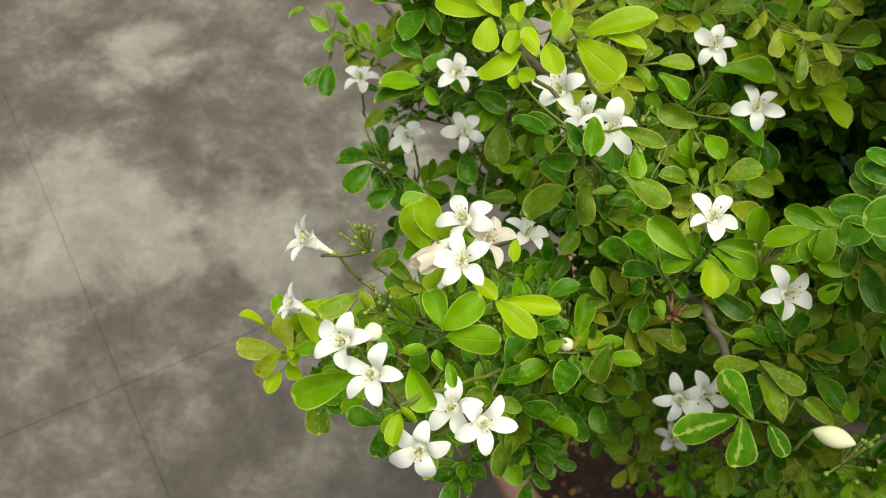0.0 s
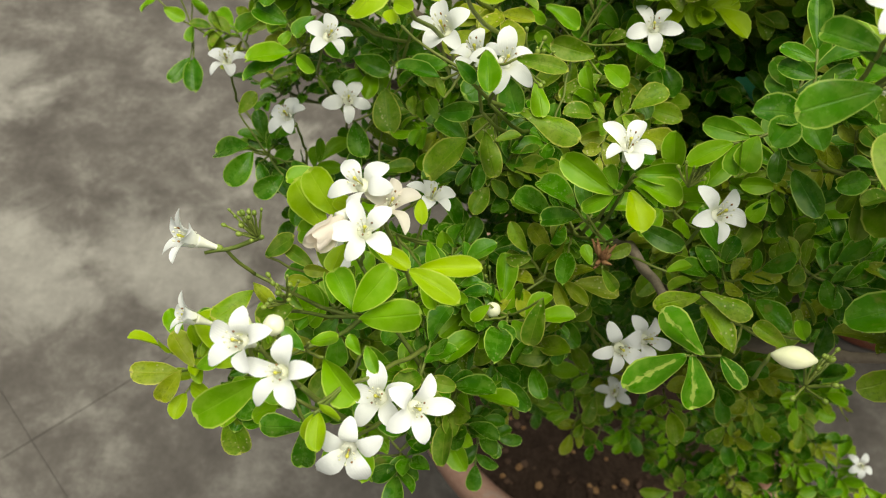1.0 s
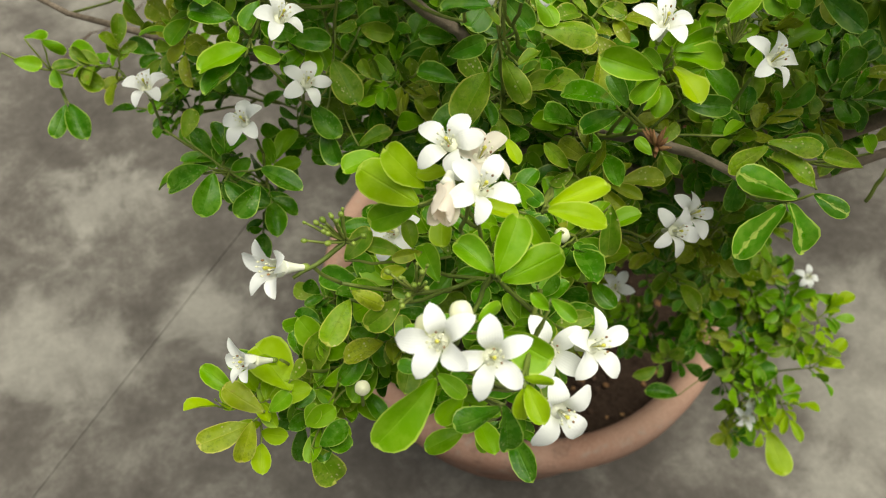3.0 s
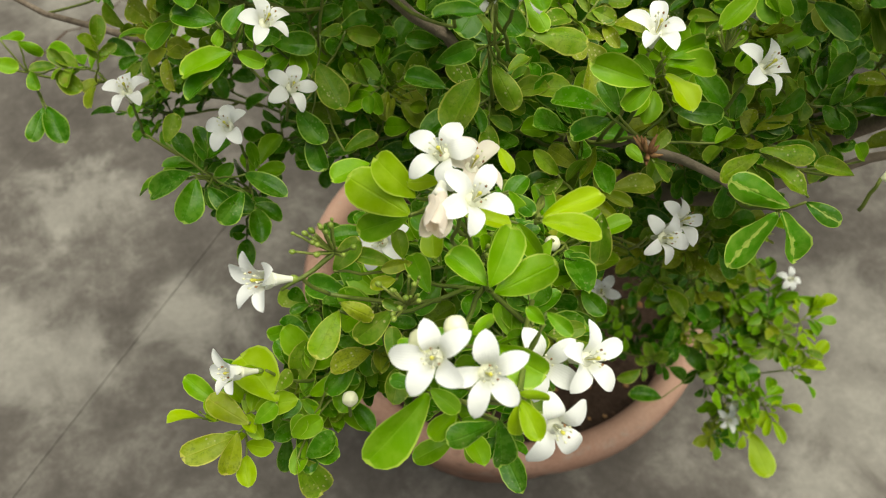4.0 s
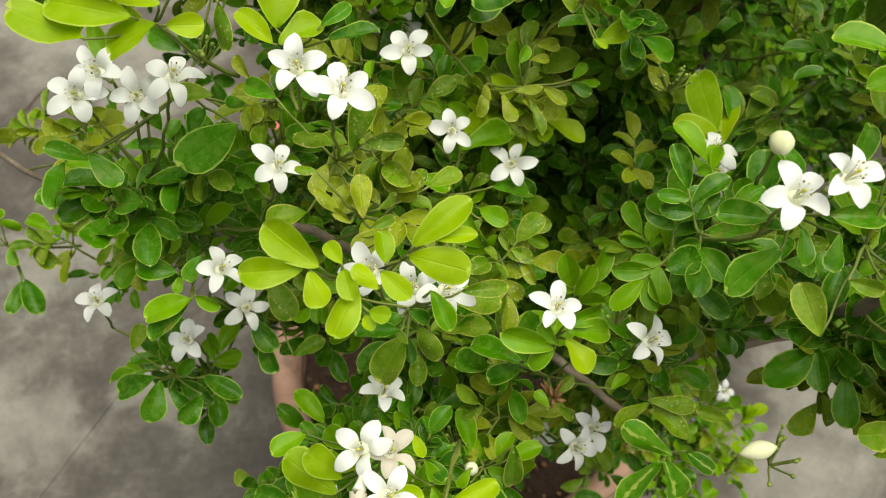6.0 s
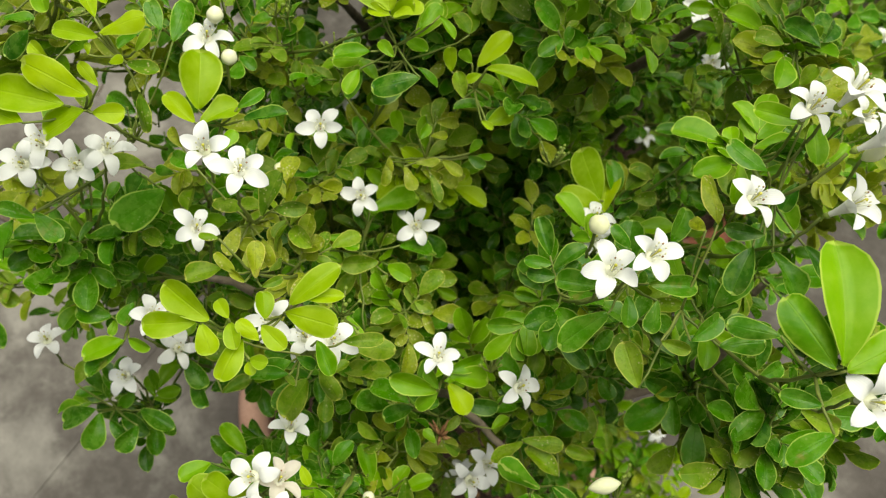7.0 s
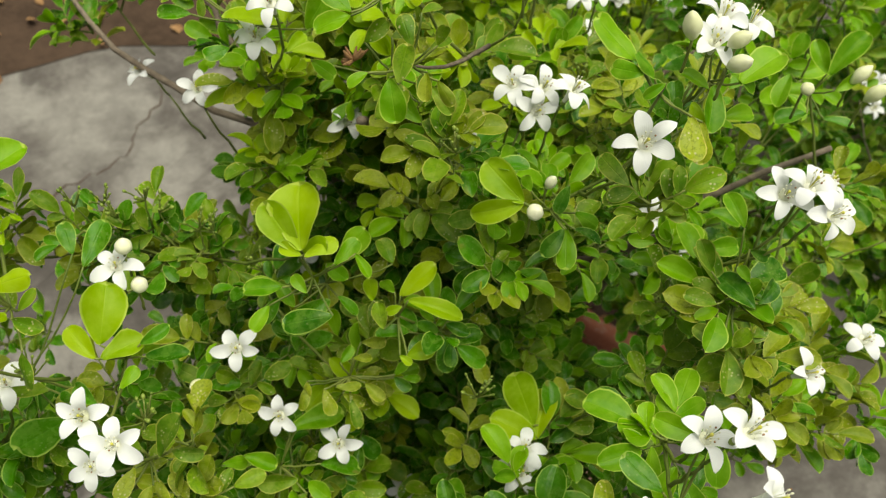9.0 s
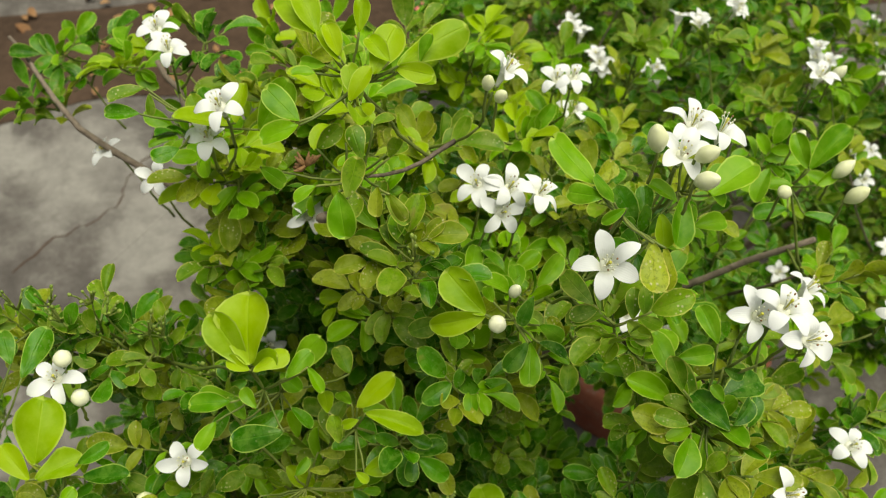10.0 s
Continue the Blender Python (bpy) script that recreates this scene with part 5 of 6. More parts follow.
L((0.5165, 0.6718, 1.1138), (0.4918, 0.6843, 1.1298), "young", 1.00, 15)
L((0.5169, 0.6782, 1.1180), (0.5096, 0.7067, 1.1400), "young", 1.00, 5)
L((0.5164, 0.6713, 1.1132), (0.5300, 0.6972, 1.1272), "young", 1.10, -25)
L((0.5327, 0.6764, 1.1253), (0.5456, 0.6794, 1.1378), "old", 1.10, -17)
L((0.5342, 0.6700, 1.1235), (0.5508, 0.6651, 1.1235), "old", 0.90, 25)
L((0.5514, 0.6751, 1.1322), (0.5367, 0.6832, 1.1391), "old", 1.00, 11)
S((0.472, 0.475, 1.257))
L((0.4753, 0.4700, 1.2698), (0.4902, 0.5033, 1.3000), "fresh", 0.90, 10)
L((0.4732, 0.4704, 1.2687), (0.4622, 0.4955, 1.2850), "fresh", 0.90, -10)
L((0.4753, 0.4680, 1.2701), (0.5054, 0.4683, 1.2808), "fresh", 0.85, -14)
L((0.4652, 0.4620, 1.2597), (0.4521, 0.4708, 1.2607), "mature", 0.80, -1)
L((0.4676, 0.4525, 1.2523), (0.4468, 0.4501, 1.2511), "mature", 0.90, 19)
L((0.4559, 0.4869, 1.2757), (0.4396, 0.4977, 1.2750), "mature", 0.70, -8)
S((0.452, 0.566, 1.205))
L((0.4345, 0.5526, 1.2061), (0.4079, 0.5505, 1.1951), "mature", 0.90, -24)
L((0.4707, 0.5679, 1.2250), (0.4828, 0.5773, 1.2372), "mature", 0.90, 28)
L((0.4354, 0.5636, 1.2120), (0.4168, 0.5755, 1.2104), "mature", 0.80, 12)
L((0.4553, 0.5563, 1.2161), (0.4772, 0.5473, 1.2166), "mature", 0.70, 10)
L((0.4468, 0.5570, 1.2090), (0.4417, 0.5440, 1.2030), "mature", 1.00, -16)
L((0.4568, 0.5482, 1.2124), (0.4498, 0.5354, 1.2075), "mature", 1.00, -18)
L((0.4388, 0.5596, 1.2088), (0.4265, 0.5690, 1.2154), "mature", 0.80, -19)
L((0.4527, 0.5729, 1.2231), (0.4468, 0.5816, 1.2325), "mature", 0.90, 7)
S((0.521, 0.566, 1.243))
L((0.5344, 0.5827, 1.2741), (0.5165, 0.5965, 1.2759), "fresh", 0.80, -10)
L((0.5392, 0.5815, 1.2732), (0.5322, 0.5635, 1.2700), "fresh", 1.10, 5)
L((0.5120, 0.5698, 1.2613), (0.5010, 0.5892, 1.2622), "mature", 0.80, 16)
L((0.5266, 0.5634, 1.2565), (0.5167, 0.5565, 1.2469), "mature", 0.90, 20)
L((0.5053, 0.5500, 1.2416), (0.4892, 0.5576, 1.2425), "mature", 0.80, -25)
L((0.4974, 0.5466, 1.2402), (0.4811, 0.5329, 1.2289), "mature", 0.80, 28)
L((0.5084, 0.5433, 1.2356), (0.5148, 0.5205, 1.2271), "mature", 0.70, -20)
L((0.5213, 0.5394, 1.2403), (0.5262, 0.5206, 1.2364), "mature", 0.80, -10)
S((0.469, 0.543, 1.206))
L((0.4863, 0.5609, 1.2429), (0.4971, 0.5848, 1.2519), "yellow", 0.75, 15)
L((0.4827, 0.5626, 1.2386), (0.4742, 0.5675, 1.2443), "yellow", 0.90, -16)
L((0.4630, 0.5260, 1.2082), (0.4829, 0.5304, 1.2121), "mature", 0.80, 24)
L((0.4759, 0.5201, 1.2060), (0.4924, 0.5123, 1.2156), "mature", 0.90, -17)
L((0.4367, 0.5189, 1.1909), (0.4359, 0.5381, 1.2022), "old", 0.90, -16)
L((0.4500, 0.5302, 1.2079), (0.4588, 0.5198, 1.2101), "old", 0.90, 17)
S((0.216, 0.841, 1.222))
L((0.2156, 0.8448, 1.2359), (0.1930, 0.8582, 1.2342), "fresh", 0.90, -21)
L((0.2176, 0.8378, 1.2385), (0.2388, 0.8387, 1.2337), "fresh", 0.75, 9)
L((0.2179, 0.8335, 1.2335), (0.2158, 0.8146, 1.2279), "fresh", 1.25, 13)
L((0.2141, 0.8387, 1.2349), (0.1954, 0.8414, 1.2324), "mature", 0.80, 11)
L((0.2073, 0.8372, 1.2301), (0.1931, 0.8330, 1.2321), "mature", 0.80, -24)
L((0.2003, 0.8370, 1.2278), (0.1901, 0.8303, 1.2215), "old", 1.10, 10)
L((0.1944, 0.8248, 1.2179), (0.2102, 0.8179, 1.2208), "mature", 0.80, -28)
L((0.2062, 0.8130, 1.2169), (0.1882, 0.8098, 1.2042), "mature", 0.90, -18)
L((0.1941, 0.8357, 1.2287), (0.1841, 0.8416, 1.2305), "old", 0.90, -26)
L((0.2189, 0.8485, 1.2409), (0.2361, 0.8403, 1.2511), "fresh", 0.90, 21)
L((0.2390, 0.8350, 1.2408), (0.2493, 0.8300, 1.2440), "mature", 0.90, -11)
L((0.2259, 0.8244, 1.2273), (0.2266, 0.8291, 1.2367), "fresh", 0.90, 6)
S((0.244, 0.797, 1.235))
L((0.2157, 0.7733, 1.2243), (0.2061, 0.7840, 1.2314), "young", 0.90, -27)
L((0.2499, 0.7980, 1.2512), (0.2460, 0.7998, 1.2573), "young", 1.00, 9)
L((0.2489, 0.7908, 1.2504), (0.2558, 0.7919, 1.2584), "young", 0.70, 7)
L((0.2483, 0.7956, 1.2489), (0.2486, 0.7840, 1.2479), "young", 0.70, 8)
L((0.2539, 0.7991, 1.2531), (0.2590, 0.7918, 1.2568), "young", 0.50, -16)
L((0.2292, 0.7877, 1.2403), (0.2385, 0.7882, 1.2428), "old", 0.90, -12)
S((0.232, 0.842, 1.230))
L((0.2317, 0.8372, 1.2404), (0.2592, 0.8567, 1.2503), "fresh", 0.75, -10)
L((0.2288, 0.8433, 1.2418), (0.2400, 0.8561, 1.2553), "mature", 0.80, -11)
L((0.2348, 0.8308, 1.2393), (0.2486, 0.8269, 1.2425), "mature", 0.70, -5)
L((0.2298, 0.8338, 1.2402), (0.2338, 0.8228, 1.2370), "fresh", 0.80, 27)
L((0.2235, 0.8388, 1.2419), (0.2132, 0.8382, 1.2421), "mature", 0.80, 14)
L((0.2296, 0.8269, 1.2340), (0.2128, 0.8262, 1.2358), "fresh", 0.90, -18)
S((0.396, 0.760, 1.226))
L((0.3938, 0.7533, 1.2371), (0.3964, 0.7805, 1.2616), "young", 1.25, -22)
L((0.3924, 0.7557, 1.2343), (0.3785, 0.7771, 1.2534), "young", 0.90, -9)
L((0.3951, 0.7502, 1.2349), (0.4126, 0.7567, 1.2409), "young", 0.95, -26)
L((0.3933, 0.7506, 1.2359), (0.3833, 0.7600, 1.2365), "young", 1.00, 5)
S((0.408, 0.764, 1.189))
L((0.4071, 0.7511, 1.1908), (0.3787, 0.7367, 1.1900), "mature", 0.85, -25)
L((0.4152, 0.7641, 1.2051), (0.4296, 0.7678, 1.2263), "fresh", 0.95, -2)
L((0.4116, 0.7487, 1.1954), (0.4217, 0.7382, 1.1901), "mature", 0.90, -28)
L((0.4093, 0.7670, 1.2031), (0.4176, 0.7525, 1.2042), "fresh", 1.00, -3)
L((0.3833, 0.7624, 1.1971), (0.3642, 0.7672, 1.1973), "fresh", 0.80, -18)
L((0.3806, 0.7600, 1.1906), (0.3676, 0.7492, 1.1834), "mature", 0.80, -1)
L((0.3869, 0.7508, 1.1904), (0.3804, 0.7616, 1.1993), "fresh", 1.00, 15)
L((0.4444, 0.7530, 1.2099), (0.4418, 0.7687, 1.2163), "old", 1.00, 19)
S((0.529, 0.739, 1.249))
L((0.5117, 0.7384, 1.2601), (0.4953, 0.7609, 1.2729), "young", 0.85, -18)
L((0.5120, 0.7390, 1.2593), (0.4838, 0.7407, 1.2537), "young", 0.90, -23)
L((0.5175, 0.7436, 1.2623), (0.5140, 0.7493, 1.2701), "fresh", 1.00, 0)
L((0.5368, 0.7269, 1.2582), (0.5509, 0.7197, 1.2510), "fresh", 0.90, -4)
L((0.5366, 0.7384, 1.2674), (0.5267, 0.7289, 1.2588), "mature", 0.90, 5)
L((0.5298, 0.7223, 1.2519), (0.5156, 0.7140, 1.2433), "mature", 0.90, -15)
L((0.5319, 0.7231, 1.2503), (0.5264, 0.7039, 1.2395), "fresh", 0.80, 20)
L((0.5351, 0.7202, 1.2529), (0.5496, 0.7119, 1.2494), "mature", 0.90, -27)
S((0.391, 0.878, 1.292))
L((0.4073, 0.8595, 1.3011), (0.3779, 0.8755, 1.3052), "young", 0.70, 23)
L((0.4091, 0.8604, 1.3024), (0.4173, 0.8747, 1.3168), "young", 0.80, -7)
L((0.4208, 0.8556, 1.2996), (0.4397, 0.8636, 1.3235), "fresh", 0.90, 28)
L((0.3788, 0.8628, 1.2885), (0.3636, 0.8577, 1.2879), "mature", 1.00, -4)
L((0.3621, 0.8799, 1.3007), (0.3440, 0.8846, 1.3020), "mature", 0.70, 4)
L((0.3674, 0.8912, 1.3081), (0.3470, 0.8883, 1.3078), "old", 0.70, 25)
L((0.3683, 0.8882, 1.3065), (0.3676, 0.8788, 1.2995), "old", 0.80, -24)
S((0.457, 0.807, 1.302))
L((0.4155, 0.8152, 1.3115), (0.4268, 0.8056, 1.3066), "fresh", 0.95, 28)
L((0.4421, 0.7849, 1.2926), (0.4599, 0.7926, 1.3047), "old", 1.00, 5)
L((0.4609, 0.8026, 1.3143), (0.4517, 0.7938, 1.3072), "old", 0.90, -6)
L((0.4645, 0.7821, 1.3020), (0.4720, 0.7952, 1.3093), "old", 0.80, -1)
L((0.4710, 0.7856, 1.3087), (0.4788, 0.7712, 1.3015), "old", 0.80, 0)
L((0.4577, 0.8126, 1.3210), (0.4722, 0.8136, 1.3248), "old", 1.00, -2)
L((0.4748, 0.8010, 1.3203), (0.4866, 0.8025, 1.3241), "old", 0.90, 6)
L((0.4437, 0.8139, 1.3189), (0.4556, 0.8147, 1.3303), "old", 0.80, 26)
S((0.466, 0.820, 1.350))
L((0.4827, 0.8124, 1.3639), (0.5143, 0.8166, 1.3829), "young", 0.70, -4)
L((0.4817, 0.8135, 1.3623), (0.4967, 0.8020, 1.3639), "young", 0.80, 19)
L((0.4790, 0.8138, 1.3657), (0.4719, 0.8282, 1.3720), "young", 0.80, 2)
L((0.4591, 0.8078, 1.3508), (0.4681, 0.8126, 1.3657), "young", 1.00, -6)
L((0.4346, 0.8046, 1.3458), (0.4227, 0.8228, 1.3516), "fresh", 0.90, 11)
L((0.4343, 0.8033, 1.3449), (0.4155, 0.8027, 1.3412), "fresh", 0.90, 4)
L((0.4578, 0.8249, 1.3639), (0.4549, 0.8344, 1.3763), "young", 0.90, 24)
L((0.4497, 0.8357, 1.3699), (0.4462, 0.8551, 1.3818), "young", 0.90, 20)
L((0.4635, 0.8041, 1.3514), (0.4683, 0.7969, 1.3515), "young", 1.20, 22)
L((0.4927, 0.8099, 1.3665), (0.4971, 0.8138, 1.3786), "fresh", 0.80, -26)
S((0.551, 0.708, 1.355))
L((0.5393, 0.7127, 1.3699), (0.5240, 0.7338, 1.3791), "fresh", 0.75, 24)
L((0.5401, 0.7090, 1.3676), (0.5233, 0.7118, 1.3719), "fresh", 0.80, -14)
L((0.5441, 0.7061, 1.3663), (0.5382, 0.7123, 1.3774), "fresh", 0.80, 21)
L((0.5546, 0.6875, 1.3595), (0.5494, 0.6709, 1.3490), "yellow", 1.00, -7)
L((0.5610, 0.6876, 1.3549), (0.5620, 0.6743, 1.3418), "yellow", 0.90, -19)
L((0.5464, 0.7010, 1.3677), (0.5364, 0.6989, 1.3642), "fresh", 0.80, -8)
S((0.606, 0.745, 1.320))
L((0.6075, 0.7549, 1.3414), (0.6341, 0.7564, 1.3478), "mature", 0.90, 11)
L((0.6130, 0.7321, 1.3289), (0.6377, 0.7386, 1.3403), "fresh", 1.00, -18)
L((0.6008, 0.7342, 1.3285), (0.5909, 0.7140, 1.3175), "fresh", 0.90, -17)
L((0.5913, 0.7338, 1.3197), (0.5891, 0.7191, 1.3124), "young", 1.10, -16)
L((0.6098, 0.7364, 1.3318), (0.6217, 0.7273, 1.3268), "fresh", 0.80, -28)
L((0.5979, 0.7331, 1.3265), (0.5892, 0.7472, 1.3296), "fresh", 0.80, 26)
S((0.742, 0.806, 1.234))
L((0.7491, 0.8045, 1.2485), (0.7700, 0.8118, 1.2755), "fresh", 0.75, -22)
L((0.7445, 0.8029, 1.2519), (0.7395, 0.8189, 1.2678), "fresh", 0.70, -25)
L((0.7490, 0.7948, 1.2440), (0.7668, 0.7968, 1.2529), "fresh", 0.80, 27)
L((0.7364, 0.7996, 1.2421), (0.7194, 0.8065, 1.2442), "fresh", 0.80, -7)
L((0.7319, 0.7914, 1.2312), (0.7104, 0.7944, 1.2281), "mature", 0.80, 17)
L((0.7403, 0.7849, 1.2308), (0.7558, 0.7710, 1.2313), "mature", 0.80, -25)
L((0.7237, 0.8104, 1.2494), (0.7071, 0.7973, 1.2412), "fresh", 0.90, 28)
S((0.609, 0.669, 1.236))
L((0.6109, 0.6541, 1.2435), (0.6015, 0.6765, 1.2499), "mature", 1.00, 6)
L((0.6127, 0.6557, 1.2455), (0.6285, 0.6617, 1.2509), "mature", 1.10, 27)
L((0.6117, 0.6661, 1.2509), (0.6079, 0.6741, 1.2558), "fresh", 1.00, 5)
L((0.6154, 0.6890, 1.2668), (0.6139, 0.7076, 1.2765), "fresh", 0.90, 2)
L((0.6139, 0.6779, 1.2630), (0.6247, 0.6714, 1.2584), "mature", 0.90, 26)
L((0.6172, 0.6481, 1.2343), (0.6258, 0.6388, 1.2404), "mature", 0.80, 0)
L((0.5950, 0.6771, 1.2514), (0.5909, 0.6894, 1.2650), "old", 0.80, -5)
L((0.5936, 0.6627, 1.2425), (0.5781, 0.6713, 1.2458), "old", 0.80, 8)
L((0.5915, 0.6446, 1.2294), (0.5814, 0.6581, 1.2334), "old", 1.00, -1)
L((0.5982, 0.6440, 1.2274), (0.6043, 0.6451, 1.2393), "old", 1.00, -13)
S((0.464, 0.827, 1.351))
L((0.4642, 0.8068, 1.3514), (0.4609, 0.8234, 1.3587), "young", 0.95, 23)
L((0.4611, 0.8054, 1.3491), (0.4653, 0.8003, 1.3475), "young", 1.20, -16)
L((0.4578, 0.8227, 1.3617), (0.4540, 0.8409, 1.3726), "young", 0.85, 7)
L((0.4692, 0.8327, 1.3699), (0.4729, 0.8433, 1.3816), "young", 0.80, 28)
L((0.4512, 0.8228, 1.3613), (0.4397, 0.8296, 1.3606), "fresh", 0.80, -24)
L((0.4711, 0.8138, 1.3599), (0.4860, 0.8292, 1.3763), "young", 1.00, 6)
L((0.4487, 0.8348, 1.3700), (0.4392, 0.8640, 1.3786), "young", 0.80, 19)
L((0.4819, 0.8138, 1.3595), (0.5005, 0.8071, 1.3587), "young", 0.80, -24)
L((0.4464, 0.8217, 1.3584), (0.4351, 0.8232, 1.3606), "fresh", 0.90, 23)
S((0.459, 0.781, 1.328))
L((0.4576, 0.7773, 1.3429), (0.4542, 0.7888, 1.3535), "old", 1.00, -18)
L((0.4480, 0.7664, 1.3308), (0.4554, 0.7789, 1.3433), "old", 0.90, 19)
L((0.4451, 0.7705, 1.3317), (0.4438, 0.7541, 1.3177), "fresh", 0.95, 3)
L((0.4672, 0.7650, 1.3304), (0.4718, 0.7538, 1.3234), "yellow", 0.80, 10)
L((0.4701, 0.7773, 1.3410), (0.4741, 0.7788, 1.3524), "old", 0.90, 28)
L((0.4624, 0.7672, 1.3346), (0.4588, 0.7574, 1.3254), "yellow", 0.80, 18)
L((0.4646, 0.7871, 1.3537), (0.4759, 0.7908, 1.3551), "old", 0.90, -7)
L((0.4362, 0.7767, 1.3312), (0.4252, 0.7733, 1.3299), "fresh", 1.00, 17)

for p, k in (
    ((0.198, 0.679, 1.072), M), ((0.200, 0.717, 1.076), M), ((0.169, 0.738, 1.125), M), ((0.187, 0.745, 1.122), M),
    ((0.214, 0.791, 1.050), M), ((0.164, 0.713, 0.980), M), ((0.192, 0.711, 0.960), M), ((0.242, 0.696, 1.055), M)):
    R(back(p), k, 4, 0.021)
for p, k in (
    ((0.272, 0.699, 0.985), MO), ((0.216, 0.733, 1.145), M), ((0.390, 0.571, 1.100), ["fresh"]), ((0.356, 0.602, 1.060), M),
    ((0.420, 0.562, 1.185), M), ((0.435, 0.580, 1.185), M), ((0.486, 0.502, 1.235), M), ((0.470, 0.529, 1.250), M)):
    R(back(p), k, 4, 0.022)
for p, k in (
    ((0.488, 0.748, 0.940), M), ((0.452, 0.523, 1.135), M), ((0.517, 0.541, 1.110), M), ((0.173, 0.745, 1.125), M),
    ((0.379, 0.900, 1.060), M), ((0.463, 0.718, 1.195), M), ((0.510, 0.560, 1.230), M), ((0.540, 0.590, 1.255), M)):
    R(back(p), k, 5, 0.022)
for p, k in (
    ((0.256, 0.685, 1.045), O), ((0.293, 0.620, 1.080), MO), ((0.423, 0.551, 1.075), O), ((0.395, 0.548, 1.080), O),
    ((0.358, 0.633, 1.110), O), ((0.285, 0.641, 1.188), OY), ((0.305, 0.695, 1.165), OY), ((0.358, 0.655, 1.118), OY)):
    R(back(p), k, 5, 0.018)
for p, k in (
    ((0.295, 0.614, 1.090), MO), ((0.453, 0.640, 1.060), O), ((0.438, 0.530, 1.170), O), ((0.405, 0.734, 1.130), O),
    ((0.532, 0.707, 1.285), O), ((0.447, 0.763, 1.330), O), ((0.474, 0.776, 1.300), O), ((0.551, 0.676, 1.360), O)):
    R(back(p), k, 5, 0.019)
for p, k in (
    ((0.556, 0.684, 1.325), OY), ((0.620, 0.706, 1.205), MO), ((0.571, 0.639, 1.200), MO), ((0.590, 0.662, 1.190), MO),
    ((0.315, 0.839, 1.170), O), ((0.319, 0.818, 1.172), OY), ((0.334, 0.738, 1.145), O), ((0.147, 0.554, 0.970), ["young", "fresh"])):
    R(back(p), k, 5, 0.018)
for p, k in (
    ((0.190, 0.560, 0.945), ["fresh", "mature"]), ((0.083, 0.865, 0.950), O), ((0.307, 0.520, 1.090), O),
    ((0.467, 0.555, 0.930), MO), ((0.535, 0.760, 1.330), ["fresh", "mature"]), ((0.545, 0.719, 1.360), ["fresh"]), ((0.600, 0.735, 1.320), ["fresh", "mature"])):
    R(back(p), k, 4, 0.019)
for p, k in (
    ((0.608, 0.664, 1.255), ["fresh", "mature"]), ((0.612, 0.653, 1.250), O), ((0.608, 0.690, 1.275), ["fresh"]), ((0.625, 0.640, 1.225), OY),
    ((0.740, 0.780, 1.240), ["fresh"]), ((0.700, 0.760, 1.270), ["fresh"]), ((0.790, 0.870, 1.210), ["fresh"]), ((0.550, 0.830, 1.305), ["fresh", "mature"])):
    R(back(p), k, 5, 0.022)
for p, k in (
    ((0.660, 0.950, 1.190), O), ((0.700, 0.930, 1.180), MO), ((0.730, 1.000, 1.120), O), ((0.640, 1.020, 1.130), MO),
    ((0.790, 0.950, 1.150), MO), ((0.860, 0.920, 1.150), M), ((0.880, 0.840, 1.100), M), ((0.800, 0.760, 1.120), O)):
    R(back(p), k, 5, 0.022)
for p, k in (
    ((0.730, 0.690, 1.110), MO), ((0.660, 0.640, 1.140), MO), ((0.600, 0.600, 1.080), MO), ((0.350, 0.960, 1.160), M),
    ((0.380, 0.960, 1.240), ["fresh", "mature"]), ((0.400, 0.880, 1.270), ["young", "fresh"]), ((0.350, 1.050, 1.140), MO), ((0.270, 1.130, 1.140), O)):
    R(back(p), k, 4, 0.021)
for p, k in (
    ((0.160, 0.840, 0.980), O), ((0.170, 0.800, 1.020), O),
    ((0.620, 0.640, 0.540), M), ((0.660, 0.620, 0.470), ["fresh"]), ((0.560, 0.640, 0.560), MO), ((0.690, 0.600, 0.420), ["young"])):
    R(back(p), k, 4, 0.020)
for p, k in (
    ((0.500, 0.720, 0.600), M), ((0.560, 0.740, 0.520), MO), ((0.470, 0.800, 0.560), M), ((0.620, 0.720, 0.640), M),
    ((0.640, 0.680, 0.720), MO), ((0.560, 0.660, 0.760), MO), ((0.700, 0.720, 0.560), MO), ((0.720, 0.680, 0.640), O)):
    R(back(p), k, 4, 0.019)
front.spray((0.218, 0.557, 1.093), (-0.5, 0.1, 0.7), 0.015, 16)
front.twig((0.218, 0.557, 1.093), (0.195, 0.552, 1.086), 0.0012, 0.0008)
front.spray((0.330, 0.640, 1.125), (0, -0.2, 1), 0.016, 16)
front.spray((0.400, 0.585, 1.115), (0, 0.2, 1), 0.014, 12)
front.spray((0.235, 0.525, 1.095), (0, -0.2, 1), 0.014, 14)
front.spray((0.480, 0.690, 1.150), (0, 0, 1), 0.016, 16)
front.spray((0.440, 0.500, 1.100), (0.2, 0, 1), 0.016, 14)
front.spray((0.300, 0.700, 1.190), (0, 0, 1), 0.016, 14)
front.spray((0.245, 0.740, 1.190), (0, 0, 1), 0.016, 14)
R(back((0.385, 0.965, 1.297)), ["young", "fresh"], 5, 0.022)
R(back((0.423, 0.943, 1.307)), OY, 5, 0.022)
R(back((0.458, 0.959, 1.283)), ["yellow", "young", "old"], 5, 0.022)
R(back((0.475, 0.908, 1.289)), ["young", "fresh"], 5, 0.022)
R(back((0.504, 0.911, 1.256)), ["yellow", "young", "old"], 5, 0.022)
R(back((0.521, 0.875, 1.277)), ["yellow", "young", "old"], 5, 0.022)
